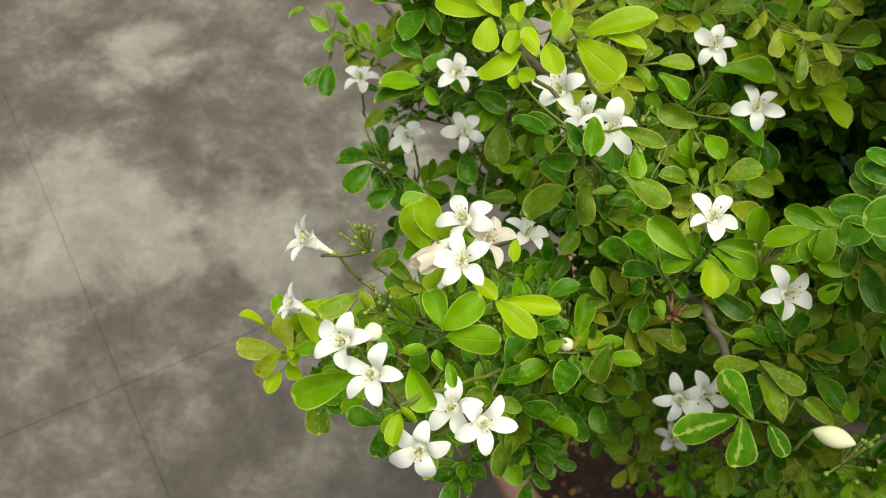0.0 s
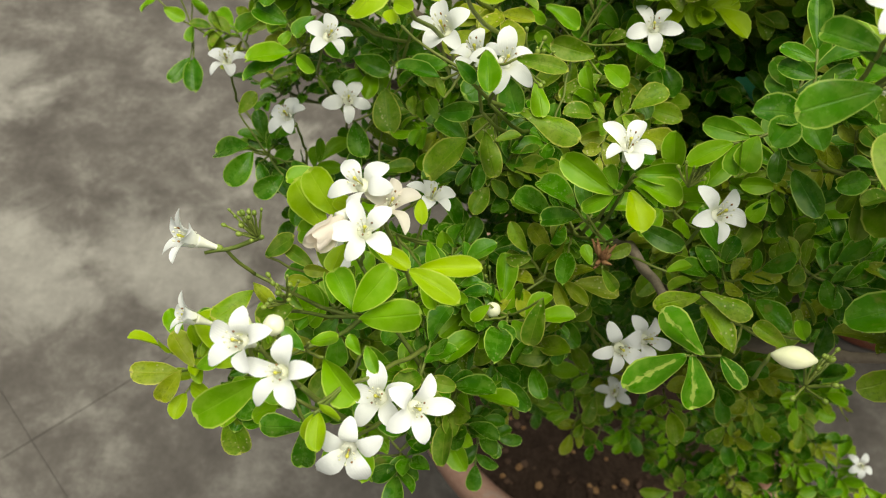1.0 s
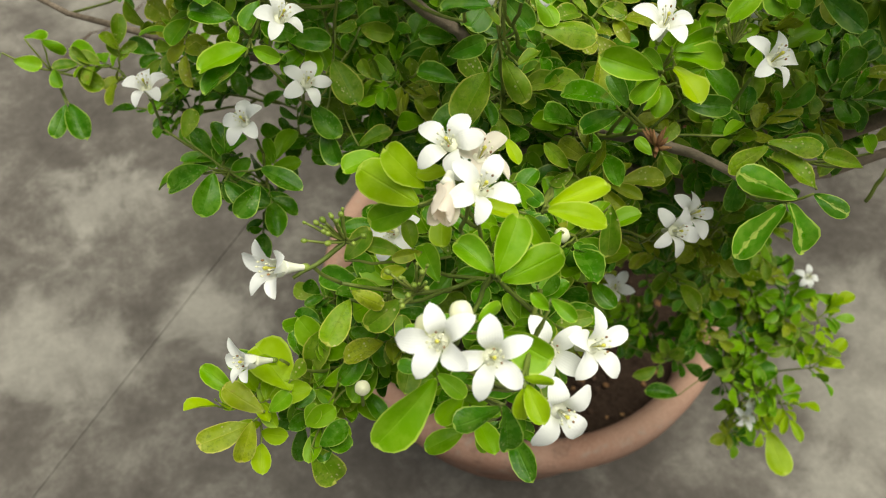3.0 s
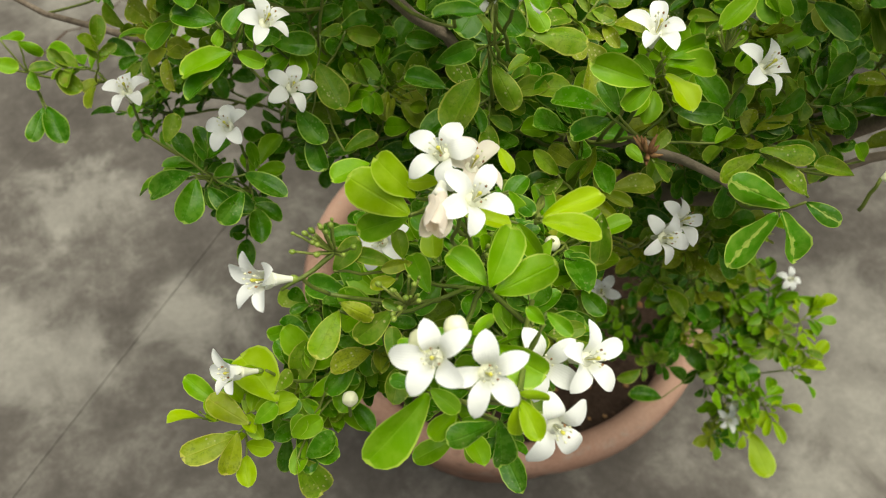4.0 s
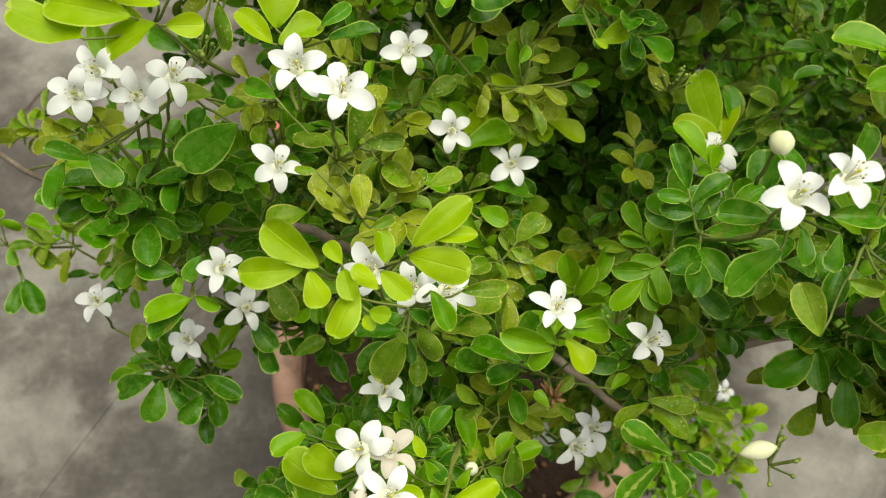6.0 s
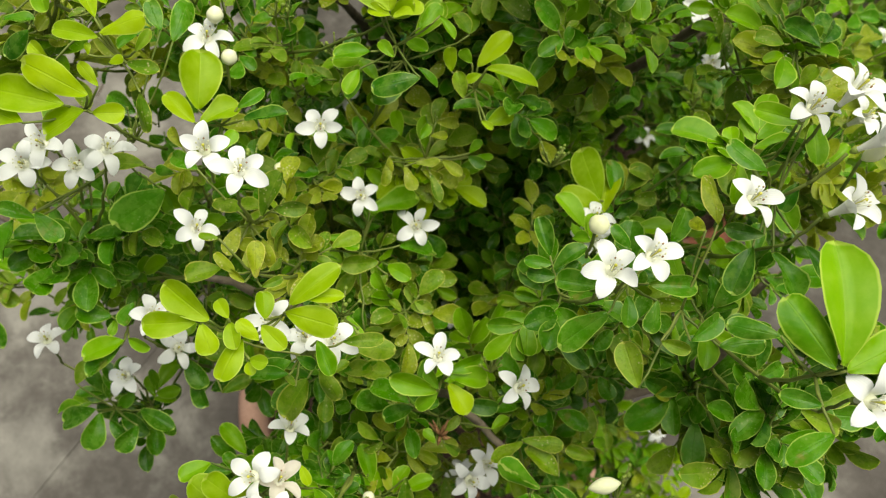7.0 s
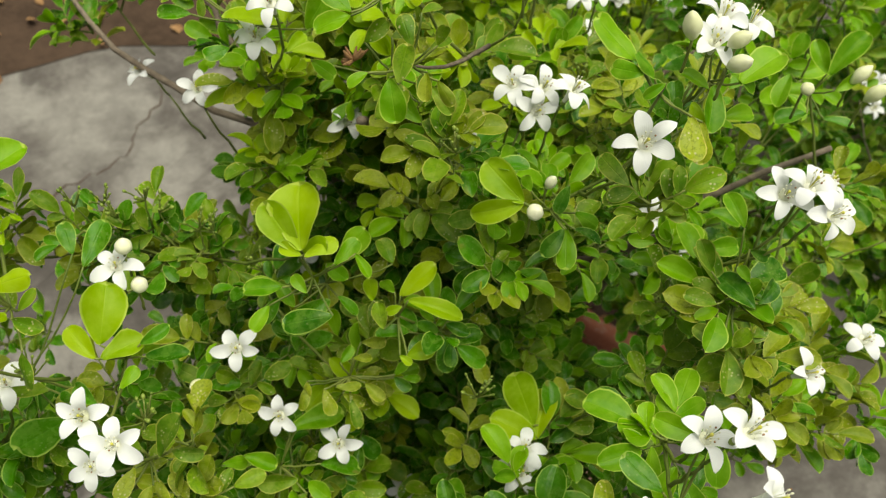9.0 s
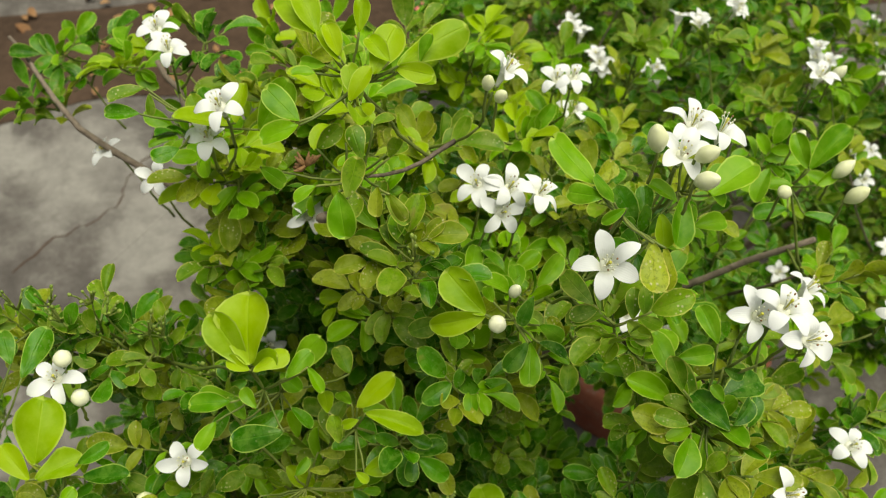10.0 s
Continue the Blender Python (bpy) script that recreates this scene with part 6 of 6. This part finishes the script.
R(back((0.429, 0.941, 1.270)), OY, 5, 0.022)
R(back((0.457, 0.896, 1.244)), ["young", "fresh"], 5, 0.022)
R(back((0.484, 0.888, 1.227)), ["young", "fresh"], 5, 0.022)
R(back((0.501, 0.847, 1.262)), OY, 5, 0.022)
R(back((0.393, 0.936, 1.308)), OY, 5, 0.022)
R(back((0.550, 0.890, 1.245)), ["yellow", "young", "old"], 5, 0.020)
R(back((0.597, 0.902, 1.241)), ["young", "fresh"], 5, 0.020)
R(back((0.573, 0.881, 1.215)), ["yellow", "young", "old"], 5, 0.020)
R(back((0.599, 0.851, 1.185)), O, 5, 0.020)
R(back((0.570, 0.840, 1.193)), ["fresh"], 5, 0.020)
R(back((0.633, 0.833, 1.185)), MO, 5, 0.020)
R(back((0.553, 0.886, 1.199)), ["young", "fresh"], 5, 0.020)
R(back((0.278, 1.176, 1.168)), M, 4, 0.022)
R(back((0.253, 1.140, 1.141)), M, 4, 0.022)
R(back((0.309, 1.228, 1.140)), M, 4, 0.022)
R(back((0.288, 1.208, 1.115)), MO, 4, 0.022)
R(back((0.683, 1.133, 1.131)), ["yellow", "young", "old"], 5, 0.023)
R(back((0.748, 1.123, 1.068)), ["yellow", "young", "old"], 5, 0.023)
R(back((0.858, 1.204, 1.026)), ["yellow", "young", "old"], 5, 0.023)
R(back((0.769, 1.045, 1.092)), ["yellow", "young", "old"], 5, 0.023)
R(back((0.913, 1.186, 1.047)), O, 5, 0.023)
R(back((0.934, 1.090, 1.126)), O, 5, 0.023)
R(back((0.926, 1.020, 1.119)), O, 5, 0.023)
R(back((1.033, 1.072, 1.097)), ["old", "fresh"], 5, 0.023)
R(back((1.045, 1.006, 1.038)), O, 5, 0.023)
R(back((0.757, 1.160, 1.102)), ["old", "fresh"], 5, 0.023)
R(back((0.882, 1.090, 1.146)), O, 5, 0.023)
R(back((1.039, 1.132, 1.096)), O, 5, 0.023)
R(back((0.814, 1.107, 1.143)), O, 5, 0.023)
R(back((0.670, 1.089, 1.113)), ["yellow", "young", "old"], 5, 0.023)
R(back((1.097, 1.122, 1.095)), O, 5, 0.023)
R(back((0.726, 0.682, 1.209)), O, 5, 0.020)
R(back((0.777, 0.680, 1.137)), MO, 5, 0.020)
R(back((0.707, 0.679, 1.197)), O, 5, 0.020)
R(back((0.721, 0.668, 1.132)), O, 5, 0.020)
R(back((0.750, 0.647, 1.111)), O, 5, 0.020)
R(back((0.759, 0.623, 1.096)), ["fresh", "mature"], 5, 0.020)
R(back((0.687, 0.633, 1.125)), O, 5, 0.020)
R(back((0.696, 0.616, 1.140)), O, 5, 0.020)
R(back((0.676, 0.672, 1.159)), ["fresh", "mature"], 5, 0.020)
R(back((0.659, 0.630, 1.161)), O, 5, 0.020)
R(back((0.527, 0.500, 1.089)), O, 5, 0.019)
R(back((0.559, 0.487, 1.085)), MO, 5, 0.019)
R(back((0.518, 0.518, 1.089)), OY, 5, 0.019)
R(back((0.470, 0.528, 1.100)), MO, 5, 0.019)
R(back((0.450, 0.543, 1.112)), O, 5, 0.019)
R(back((0.432, 0.556, 1.067)), M, 5, 0.019)
R(back((0.409, 0.570, 1.061)), MO, 5, 0.019)
R(back((0.502, 0.522, 1.074)), M, 5, 0.019)
R(back((0.193, 0.853, 1.207)), OY, 5, 0.021)
R(back((0.195, 0.863, 1.173)), O, 5, 0.021)
R(back((0.182, 0.856, 1.177)), O, 5, 0.021)
R(back((0.216, 0.864, 1.203)), O, 5, 0.021)
R(back((0.158, 0.826, 1.101)), OY, 5, 0.021)
R(back((0.158, 0.727, 1.114)), M, 5, 0.021)
R(back((0.177, 0.731, 1.100)), M, 5, 0.021)
R(back((0.116, 0.959, 0.979)), OY, 4, 0.020)
R(back((0.267, 0.824, 0.981)), MO, 5, 0.020)
R(back((0.301, 0.838, 0.962)), M, 5, 0.020)
R(back((0.355, 0.850, 0.930)), O, 5, 0.020)
R(back((0.320, 0.795, 0.939)), O, 5, 0.020)
R(back((0.296, 0.743, 0.958)), MO, 5, 0.020)
R(back((0.421, 0.761, 0.958)), O, 5, 0.020)
R(back((0.441, 0.791, 0.968)), MO, 5, 0.020)
R(back((0.555, 0.748, 0.966)), M, 5, 0.020)
R(back((0.603, 0.732, 0.958)), MO, 5, 0.020)
R(back((0.617, 0.688, 0.918)), O, 5, 0.020)
R(back((0.608, 0.659, 0.934)), M, 5, 0.020)
R(back((0.503, 0.935, 0.965)), O, 5, 0.021)
R(back((0.516, 0.870, 0.979)), M, 5, 0.021)
R(back((0.525, 0.943, 0.989)), M, 5, 0.021)
R(back((0.439, 0.864, 1.041)), M, 5, 0.021)
R(back((0.499, 0.882, 0.936)), M, 5, 0.021)
R(back((0.512, 0.852, 1.024)), O, 5, 0.021)
R(back((0.443, 0.823, 0.940)), OY, 5, 0.021)
R(back((0.375, 0.657, 0.831)), M, 4, 0.019)
R(back((0.430, 0.661, 0.793)), O, 4, 0.019)
R(back((0.428, 0.667, 0.709)), O, 4, 0.019)
R(back((0.458, 0.602, 0.856)), O, 4, 0.019)
R(back((0.491, 0.620, 0.875)), O, 4, 0.019)
R(back((0.371, 0.674, 0.731)), O, 4, 0.019)
R(back((0.542, 0.639, 0.822)), O, 4, 0.019)
R(back((0.602, 0.669, 0.789)), M, 4, 0.019)
R(back((0.256, 0.612, 1.002)), M, 5, 0.021)
R(back((0.273, 0.592, 1.007)), ["fresh", "mature"], 5, 0.021)
R(back((0.293, 0.583, 1.021)), O, 5, 0.021)
R(back((0.323, 0.590, 1.013)), O, 5, 0.021)
R(back((0.228, 0.570, 1.015)), ["fresh", "mature"], 5, 0.021)
R(back((0.241, 0.561, 0.994)), O, 5, 0.021)
R(back((0.284, 0.584, 0.977)), O, 5, 0.021)
R(back((0.296, 0.542, 0.947)), M, 5, 0.021)
R(back((0.316, 0.558, 0.991)), MO, 5, 0.021)
R(back((0.341, 0.577, 0.984)), MO, 5, 0.021)
R(back((0.250, 0.519, 0.986)), ["fresh", "mature"], 5, 0.021)
R(back((0.271, 0.510, 0.963)), M, 5, 0.021)
R(back((0.229, 0.572, 0.957)), ["fresh", "mature"], 5, 0.021)
R(back((0.319, 0.554, 1.037)), ["fresh", "mature"], 5, 0.021)
R(back((0.201, 0.570, 0.952)), ["fresh", "mature"], 5, 0.021)
R(back((0.300, 0.540, 0.986)), O, 5, 0.021)
for p, k in (
    ((0.668, 0.703, 0.591), N), ((0.684, 0.677, 0.578), O), ((0.656, 0.666, 0.563), N), ((0.633, 0.649, 0.546), O), ((0.651, 0.628, 0.536), N), ((0.706, 0.649, 0.566), O),
    ((0.710, 0.623, 0.549), N), ((0.669, 0.607, 0.527), N), ((0.706, 0.689, 0.592), O), ((0.637, 0.683, 0.569), M), ((0.623, 0.718, 0.589), M), ((0.734, 0.660, 0.580), N)):
    front.rosette(p, k, 4, 0.021)
front.dried((0.372, 0.579, 1.067))
front.dried((0.438, 0.816, 1.307))
R(back((0.458, 1.064, 1.229)), ["young", "fresh"], 5, 0.023)
R(back((0.491, 1.064, 1.230)), ["young", "fresh"], 5, 0.023)
R(back((0.506, 0.980, 1.262)), ["young", "fresh"], 5, 0.023)
R(back((0.548, 1.017, 1.249)), ["yellow", "young", "old"], 5, 0.023)
R(back((0.597, 1.068, 1.198)), ["yellow", "young", "old"], 5, 0.023)
R(back((0.609, 1.031, 1.196)), ["young", "fresh"], 5, 0.023)
R(back((0.539, 1.044, 1.192)), ["yellow", "young", "old"], 5, 0.023)
R(back((0.580, 1.051, 1.174)), ["young", "fresh"], 5, 0.023)
R(back((0.423, 1.096, 1.176)), MO, 5, 0.023)
R(back((0.360, 1.130, 1.198)), ["young", "fresh"], 5, 0.023)
R(back((0.336, 1.076, 1.218)), ["young", "fresh"], 5, 0.023)
R(back((0.398, 1.044, 1.255)), MO, 5, 0.023)
R(back((0.611, 1.033, 1.230)), ["young", "fresh"], 5, 0.023)
R(back((0.410, 0.758, 1.114)), ["young", "fresh"], 5, 0.022)
R(back((0.425, 0.752, 1.131)), OY, 5, 0.022)
R(back((0.458, 0.795, 1.114)), OY, 5, 0.022)
R(back((0.423, 0.734, 1.120)), ["young", "fresh"], 5, 0.022)
R(back((0.389, 0.806, 1.092)), OY, 5, 0.022)
R(back((0.443, 0.755, 1.113)), OY, 5, 0.022)
R(back((0.466, 0.772, 1.109)), OY, 5, 0.022)
low((0.679, 1.152, 0.335), MO, 0.021)
low((0.808, 1.036, 0.314), MO, 0.021)
low((0.740, 1.166, 0.315), MO, 0.021)
low((0.806, 1.294, 0.493), MO, 0.021)
low((0.768, 1.030, 0.532), M, 0.021)
low((0.783, 1.140, 0.547), M, 0.021)
low((0.850, 1.328, 0.497), M, 0.021)
low((0.852, 1.240, 0.591), M, 0.021)
low((0.848, 1.311, 0.480), MO, 0.021)
low((0.833, 1.122, 0.456), M, 0.021)
low((0.755, 1.206, 0.607), M, 0.021)
low((0.861, 1.180, 0.421), MO, 0.021)
low((0.819, 1.194, 0.348), M, 0.021)
low((0.928, 1.293, 0.602), M, 0.021)
low((0.678, 1.242, 0.420), MO, 0.021)
low((0.677, 1.293, 0.570), M, 0.021)
low((0.716, 1.156, 0.529), M, 0.021)
low((0.736, 1.129, 0.333), MO, 0.021)
low((0.778, 1.294, 0.508), MO, 0.021)
low((0.835, 1.227, 0.374), M, 0.021)
low((0.758, 1.200, 0.303), M, 0.021)
low((0.768, 1.302, 0.496), MO, 0.021)
low((0.694, 1.210, 0.542), M, 0.021)
low((0.684, 1.269, 0.415), MO, 0.021)
low((0.856, 1.332, 0.531), M, 0.021)
low((0.853, 1.265, 0.448), MO, 0.021)
low((0.698, 1.231, 0.496), M, 0.021)
low((0.808, 1.130, 0.481), M, 0.021)
low((0.935, 1.313, 0.508), MO, 0.021)
low((0.908, 1.254, 0.376), M, 0.021)
low((0.670, 1.045, 0.444), MO, 0.021)
low((0.669, 1.152, 0.520), MO, 0.021)
low((0.735, 1.057, 0.370), M, 0.021)
low((0.916, 1.210, 0.349), M, 0.021)
low((0.710, 1.320, 0.371), M, 0.021)
low((0.909, 1.214, 0.400), M, 0.021)
low((0.929, 1.035, 0.437), MO, 0.021)
low((0.696, 1.313, 0.462), M, 0.021)
low((0.808, 1.109, 0.389), M, 0.021)
low((0.787, 1.310, 0.400), M, 0.021)
low((0.748, 1.231, 0.565), MO, 0.021)
low((0.899, 1.262, 0.373), M, 0.021)
low((0.688, 1.330, 0.409), MO, 0.021)
low((0.936, 1.267, 0.375), M, 0.021)
low((0.909, 1.093, 0.468), M, 0.021)
low((0.943, 1.062, 0.408), MO, 0.021)
low((0.445, 0.828, 0.447), M, 0.020)
low((0.440, 0.834, 0.513), M, 0.020)
low((0.495, 0.935, 0.507), M, 0.020)
low((0.463, 0.844, 0.445), M, 0.020)
low((0.590, 0.835, 0.695), MO, 0.020)
low((0.640, 0.944, 0.458), MO, 0.020)
low((0.657, 0.787, 0.561), MO, 0.020)
low((0.488, 0.983, 0.672), M, 0.020)
low((0.559, 0.991, 0.662), M, 0.020)
low((0.643, 0.862, 0.556), M, 0.020)
low((0.475, 0.920, 0.504), M, 0.020)
low((0.567, 0.912, 0.425), M, 0.020)
low((0.634, 0.889, 0.449), MO, 0.020)
low((0.432, 0.979, 0.536), M, 0.020)
for p in ((0.290, 0.845, 1.226), (0.301, 0.838, 1.224), (0.309, 0.838, 1.226), (0.328, 0.832, 1.228), (0.341, 0.823, 1.225), (0.352, 0.810, 1.218), (0.373, 0.794, 1.211), (0.280, 0.842, 1.220)):
    p = Vector(p) + Vector([front.rng.uniform(-0.008, 0.008) for _ in range(2)] + [front.rng.uniform(-0.045, -0.015)])
    front.spray(p, (front.rng.uniform(-0.5, 0.5), 0, 1), 0.013, 7)
    front.twig(p + Vector((front.rng.uniform(-0.004, 0.012), 0.0, -0.03)), p, 0.0007, 0.0005)
    front.rosette(p - Vector((0, 0, 0.022)), ["old", "mature"], 3, 0.016)

# whorls that stand out by their colour: pale olive, yellowing and fresh
for kinds, size, places in (
    (["old", "yellow"], 0.018, ((0.401, 0.735, 1.132), (0.527, 0.680, 1.160), (0.464, 0.644, 1.061), (0.540, 0.780, 1.262), (0.449, 0.759, 1.340), (0.446, 0.774, 1.305), (0.537, 0.706, 1.285), (0.542, 0.722, 1.290), (0.588, 0.711, 1.295), (0.610, 0.698, 1.240), (0.547, 0.702, 1.140), (0.470, 0.600, 1.040), (0.573, 0.682, 1.182))),
    (["fresh", "old"], 0.018, ((0.394, 0.739, 1.190), (0.371, 0.754, 1.195), (0.450, 0.764, 1.195), (0.503, 0.793, 1.069), (0.521, 0.778, 1.087), (0.543, 0.761, 1.082), (0.435, 0.938, 1.109), (0.595, 0.694, 1.205))),
    (["mature", "fresh"], 0.022, ((0.535, 0.744, 1.005), (0.490, 0.743, 0.946), (0.478, 0.861, 0.981), (0.481, 0.857, 0.917), (0.500, 0.520, 1.200), (0.530, 0.505, 1.190))),
):
    for p in places:
        if not front.clear(Vector(p), 0.030):
            continue
        front.rosette(Vector(p) - Vector((0, 0, 0.006)), kinds, 4, size, single=True)
        if front.rng.random() < 0.5:
            front.spray(Vector(p) + Vector((0, 0, 0.006)), reach=0.013, count=9)


def scatter(centre, radii, count, kinds, size):
    """Shoots spread over a part of the crown that has no single leaves of its own."""
    rng = front.rng
    for _ in range(count):
        p = Vector(centre) + Vector([rng.uniform(-1, 1) * r for r in radii])
        if front.clear(p, 0.032):
            front.rosette(p, kinds, rng.choice((4, 5, 5)), size * rng.uniform(0.85, 1.15))


def inner_kinds(p):
    """Paler kinds high and at front right, dark green ones lower: crown light and shade put into leaf colour."""
    return ["old", "yellow", "yellow", "fresh", "mature"] if p.z > 1.13 or (p.x > 0.46 and p.y < 0.72) else ["mature", "mature", "mature", "mature", "old", "fresh"]


scatter((0.67, 0.82, 0.96), (0.16, 0.12, 0.10), 64, ["mature", "fresh", "old", "fresh"], 0.019)
scatter((0.45, 0.92, 0.99), (0.13, 0.13, 0.06), 44, ["young", "fresh", "old", "yellow"], 0.019)
scatter((0.43, 0.90, 1.23), (0.07, 0.07, 0.06), 48, ["old", "yellow", "yellow", "young", "fresh"], 0.019)
scatter((0.62, 0.82, 1.19), (0.13, 0.10, 0.05), 60, ["old", "yellow", "yellow", "fresh", "mature"], 0.018)
scatter((0.535, 0.545, 1.11), (0.06, 0.06, 0.06), 30, ["mature", "mature", "old"], 0.022)
front.fill(520, 0.05, 0.22, 0.030, (0.0, 0.03), inner_kinds, 0.0175)
# only the dark kind deep inside, its colour standing in for inner shade
front.fill(680, 0.16, 0.60, 0.040, (0.0, 0.05), ["mature"], 0.019)
front.finish()


# ---- shrubs behind ----
def back_shrub(label, base, heart, radii, seed, shoots, blooms, heads=()):
    """A shrub whose outer shoots cover an uneven dome."""
    s = Shrub(label, base, heart, seed)
    rng, heart = s.rng, Vector(heart)
    foot = Vector(base)
    for i in range(6):
        a = 6.28 * i / 6 + rng.uniform(-0.4, 0.4)
        end = heart + Vector((math.cos(a) * radii[0], math.sin(a) * radii[1], rng.uniform(-0.1, 0.6) * radii[2])) * 0.75
        mid = foot.lerp(end, 0.45) + Vector((0, 0, 0.10))
        s.limb([foot, foot + Vector((0, 0, 0.12)), mid, end], 0.011, 0.003)
    places = []
    for i in range(shoots):
        z = rng.uniform(-0.55, 1.0)
        a, q = rng.uniform(0, 6.28), math.sqrt(1 - z * z)
        d = Vector((q * math.cos(a), q * math.sin(a), z))
        bulge = 0.82 + 0.30 * noise.noise(d * 2.3 + Vector((seed, 0, 0)))
        places.append((heart + Vector((d.x * radii[0], d.y * radii[1], d.z * radii[2])) * bulge, d))
    for p in heads:
        for _ in range(3):
            s.flower(Vector(p) + Vector([rng.uniform(-0.012, 0.012) for _ in range(3)]), Vector((rng.uniform(-0.5, 0.5), rng.uniform(-0.5, 0.3), 0.9)), form=rng.choice((2, 4)))
    for p, d in places[:blooms]:
        if d.z > 0.1:
            s.flower(p + d * 0.015, Vector((0, -0.2, 0.9)) + d * 0.4)
    for p, d in places:
        if not s.clear(p, 0.03):
            continue
        s.rosette(p, rng.choice((M, M, O, MO, ["fresh"], N, ["old", "fresh"])), rng.choice((4, 5)), rng.uniform(0.019, 0.026), hook=rng.random() < 0.6)
    s.fill(shoots, 0.10, 0.45, 0.03, (0.0, 0.04), ["mature", "mature", "old"], 0.021)
    return s.finish()


back_shrub("leafy shrub with white flowers in the red pot", (1.17, 1.36, 0.19), (1.10, 1.30, 0.74), (0.46, 0.42, 0.46), 21, 420, 40,
    [(0.895, 1.155, 1.105), (0.939, 1.146, 1.120), (0.807, 1.178, 1.050), (0.799, 1.221, 1.055), (0.852, 1.133, 1.060), (1.000, 1.074, 1.095)])
back_shrub("dense green shrub by the terrace edge", (1.75, 1.75, 0.0), (1.72, 1.70, 0.52), (0.55, 0.50, 0.48), 22, 330, 16)
back_shrub("dense green shrub with few white flowers", (1.35, 2.15, 0.0), (1.35, 2.15, 0.42), (0.50, 0.42, 0.40), 23, 300, 16)

# ---- green plastic pot, dirt strip, wall ----
green_pot = thing("plastic_pot", "dark green plastic pot with a teal rim", "plant pot", (0.99, 1.84, 0.0))
part("pot_body", lathe("pot_body", [(0.0, 0.0), (0.125, 0.0), (0.130, 0.006), (0.165, 0.25), (0.160, 0.25), (0.152, 0.20), (0.0, 0.195)], GREEN_PLASTIC, 72), green_pot)
part("rim", lathe("rim", [(0.162, 0.236), (0.174, 0.236), (0.178, 0.244), (0.177, 0.256), (0.170, 0.260), (0.160, 0.256)], TEAL_PLASTIC, 72), green_pot, "teal rim")


def dirt_strip():
    rng, pile = random.Random(8), Pile()
    verts, faces, nx, ny = [], [], 90, 10
    for i in range(nx + 1):
        for j in range(ny + 1):
            x, t = -3.0 + 7.0 * i / nx, j / ny
            y = 2.52 + 0.46 * t + 0.06 * noise.noise(Vector((x * 3, t * 2, 0)))
            z = 0.004 + 0.020 * math.sin(math.pi * t) * (0.6 + 0.6 * noise.noise(Vector((x * 6, y * 6, 3))))
            verts.append((x, y, z))
    for i in range(nx):
        for j in range(ny):
            a = i * (ny + 1) + j
            faces.append((a, a + ny + 1, a + ny + 2, a + 1))
    root = thing("dirt_strip", "strip of dark brown dirt and leaf litter on concrete", "dirt", kind="stuff")
    part("dirt", mesh_of("dirt", verts, faces, [LITTER]), root)
    for _ in range(260):
        x, t = rng.uniform(-2.0, 2.5), rng.random()
        p = Vector((x, 2.47 + 0.56 * t, 0.022))
        v, f, uv = ROUGH[rng.randrange(len(ROUGH))]
        m = np.array(frame_of(p, (rng.uniform(-1, 1), rng.uniform(-1, 1), rng.uniform(-0.2, 0.2)), (rng.uniform(-0.4, 0.4), rng.uniform(-0.4, 0.4), 1), rng.uniform(0.02, 0.05)))
        pile.add(v @ m[:3, :3].T + m[:3, 3], f, 0, uv)
    part("dead_foliage", pile.mesh("dead_foliage", [DRY]), root, "dry brown fallen foliage", kind="stuff")
    return root


dirt_strip()


def wall(name, label, size, at):
    bm = bmesh.new()
    bmesh.ops.create_cube(bm, size=1.0)
    bmesh.ops.scale(bm, vec=size, verts=bm.verts)
    bmesh.ops.bevel(bm, geom=bm.edges[:], offset=0.01, segments=2, affect="EDGES")
    ob = tagged(new(name, bm_mesh(name, bm, PLASTER, False)), label, "wall", kind="structure")
    ob.location = at


wall("wall_north", "plain grey plastered boundary wall", (14.0, 0.2, 2.2), (1.0, 5.2, 1.1))


def fallen_bract(x, y, z, turn):
    bm = bmesh.new()
    bmesh.ops.create_circle(bm, cap_ends=True, cap_tris=True, segments=10, radius=0.018)
    for v in bm.verts:
        v.co.x *= 1.5
        v.co.z = 0.010 + 6.0 * v.co.y ** 2 * 4
    ob = tagged(new("fallen_bract", bm_mesh("fallen_bract", bm, PINK)), "fallen pink petal on the concrete", "petal", "fallen petals")
    ob.matrix_world = Matrix.Translation((x, y, z)) @ Matrix.Rotation(radians(turn), 4, "Z")


fallen_bract(0.493, 1.791, 0.0, 20)
fallen_bract(1.108, 2.761, 0.02, 70)
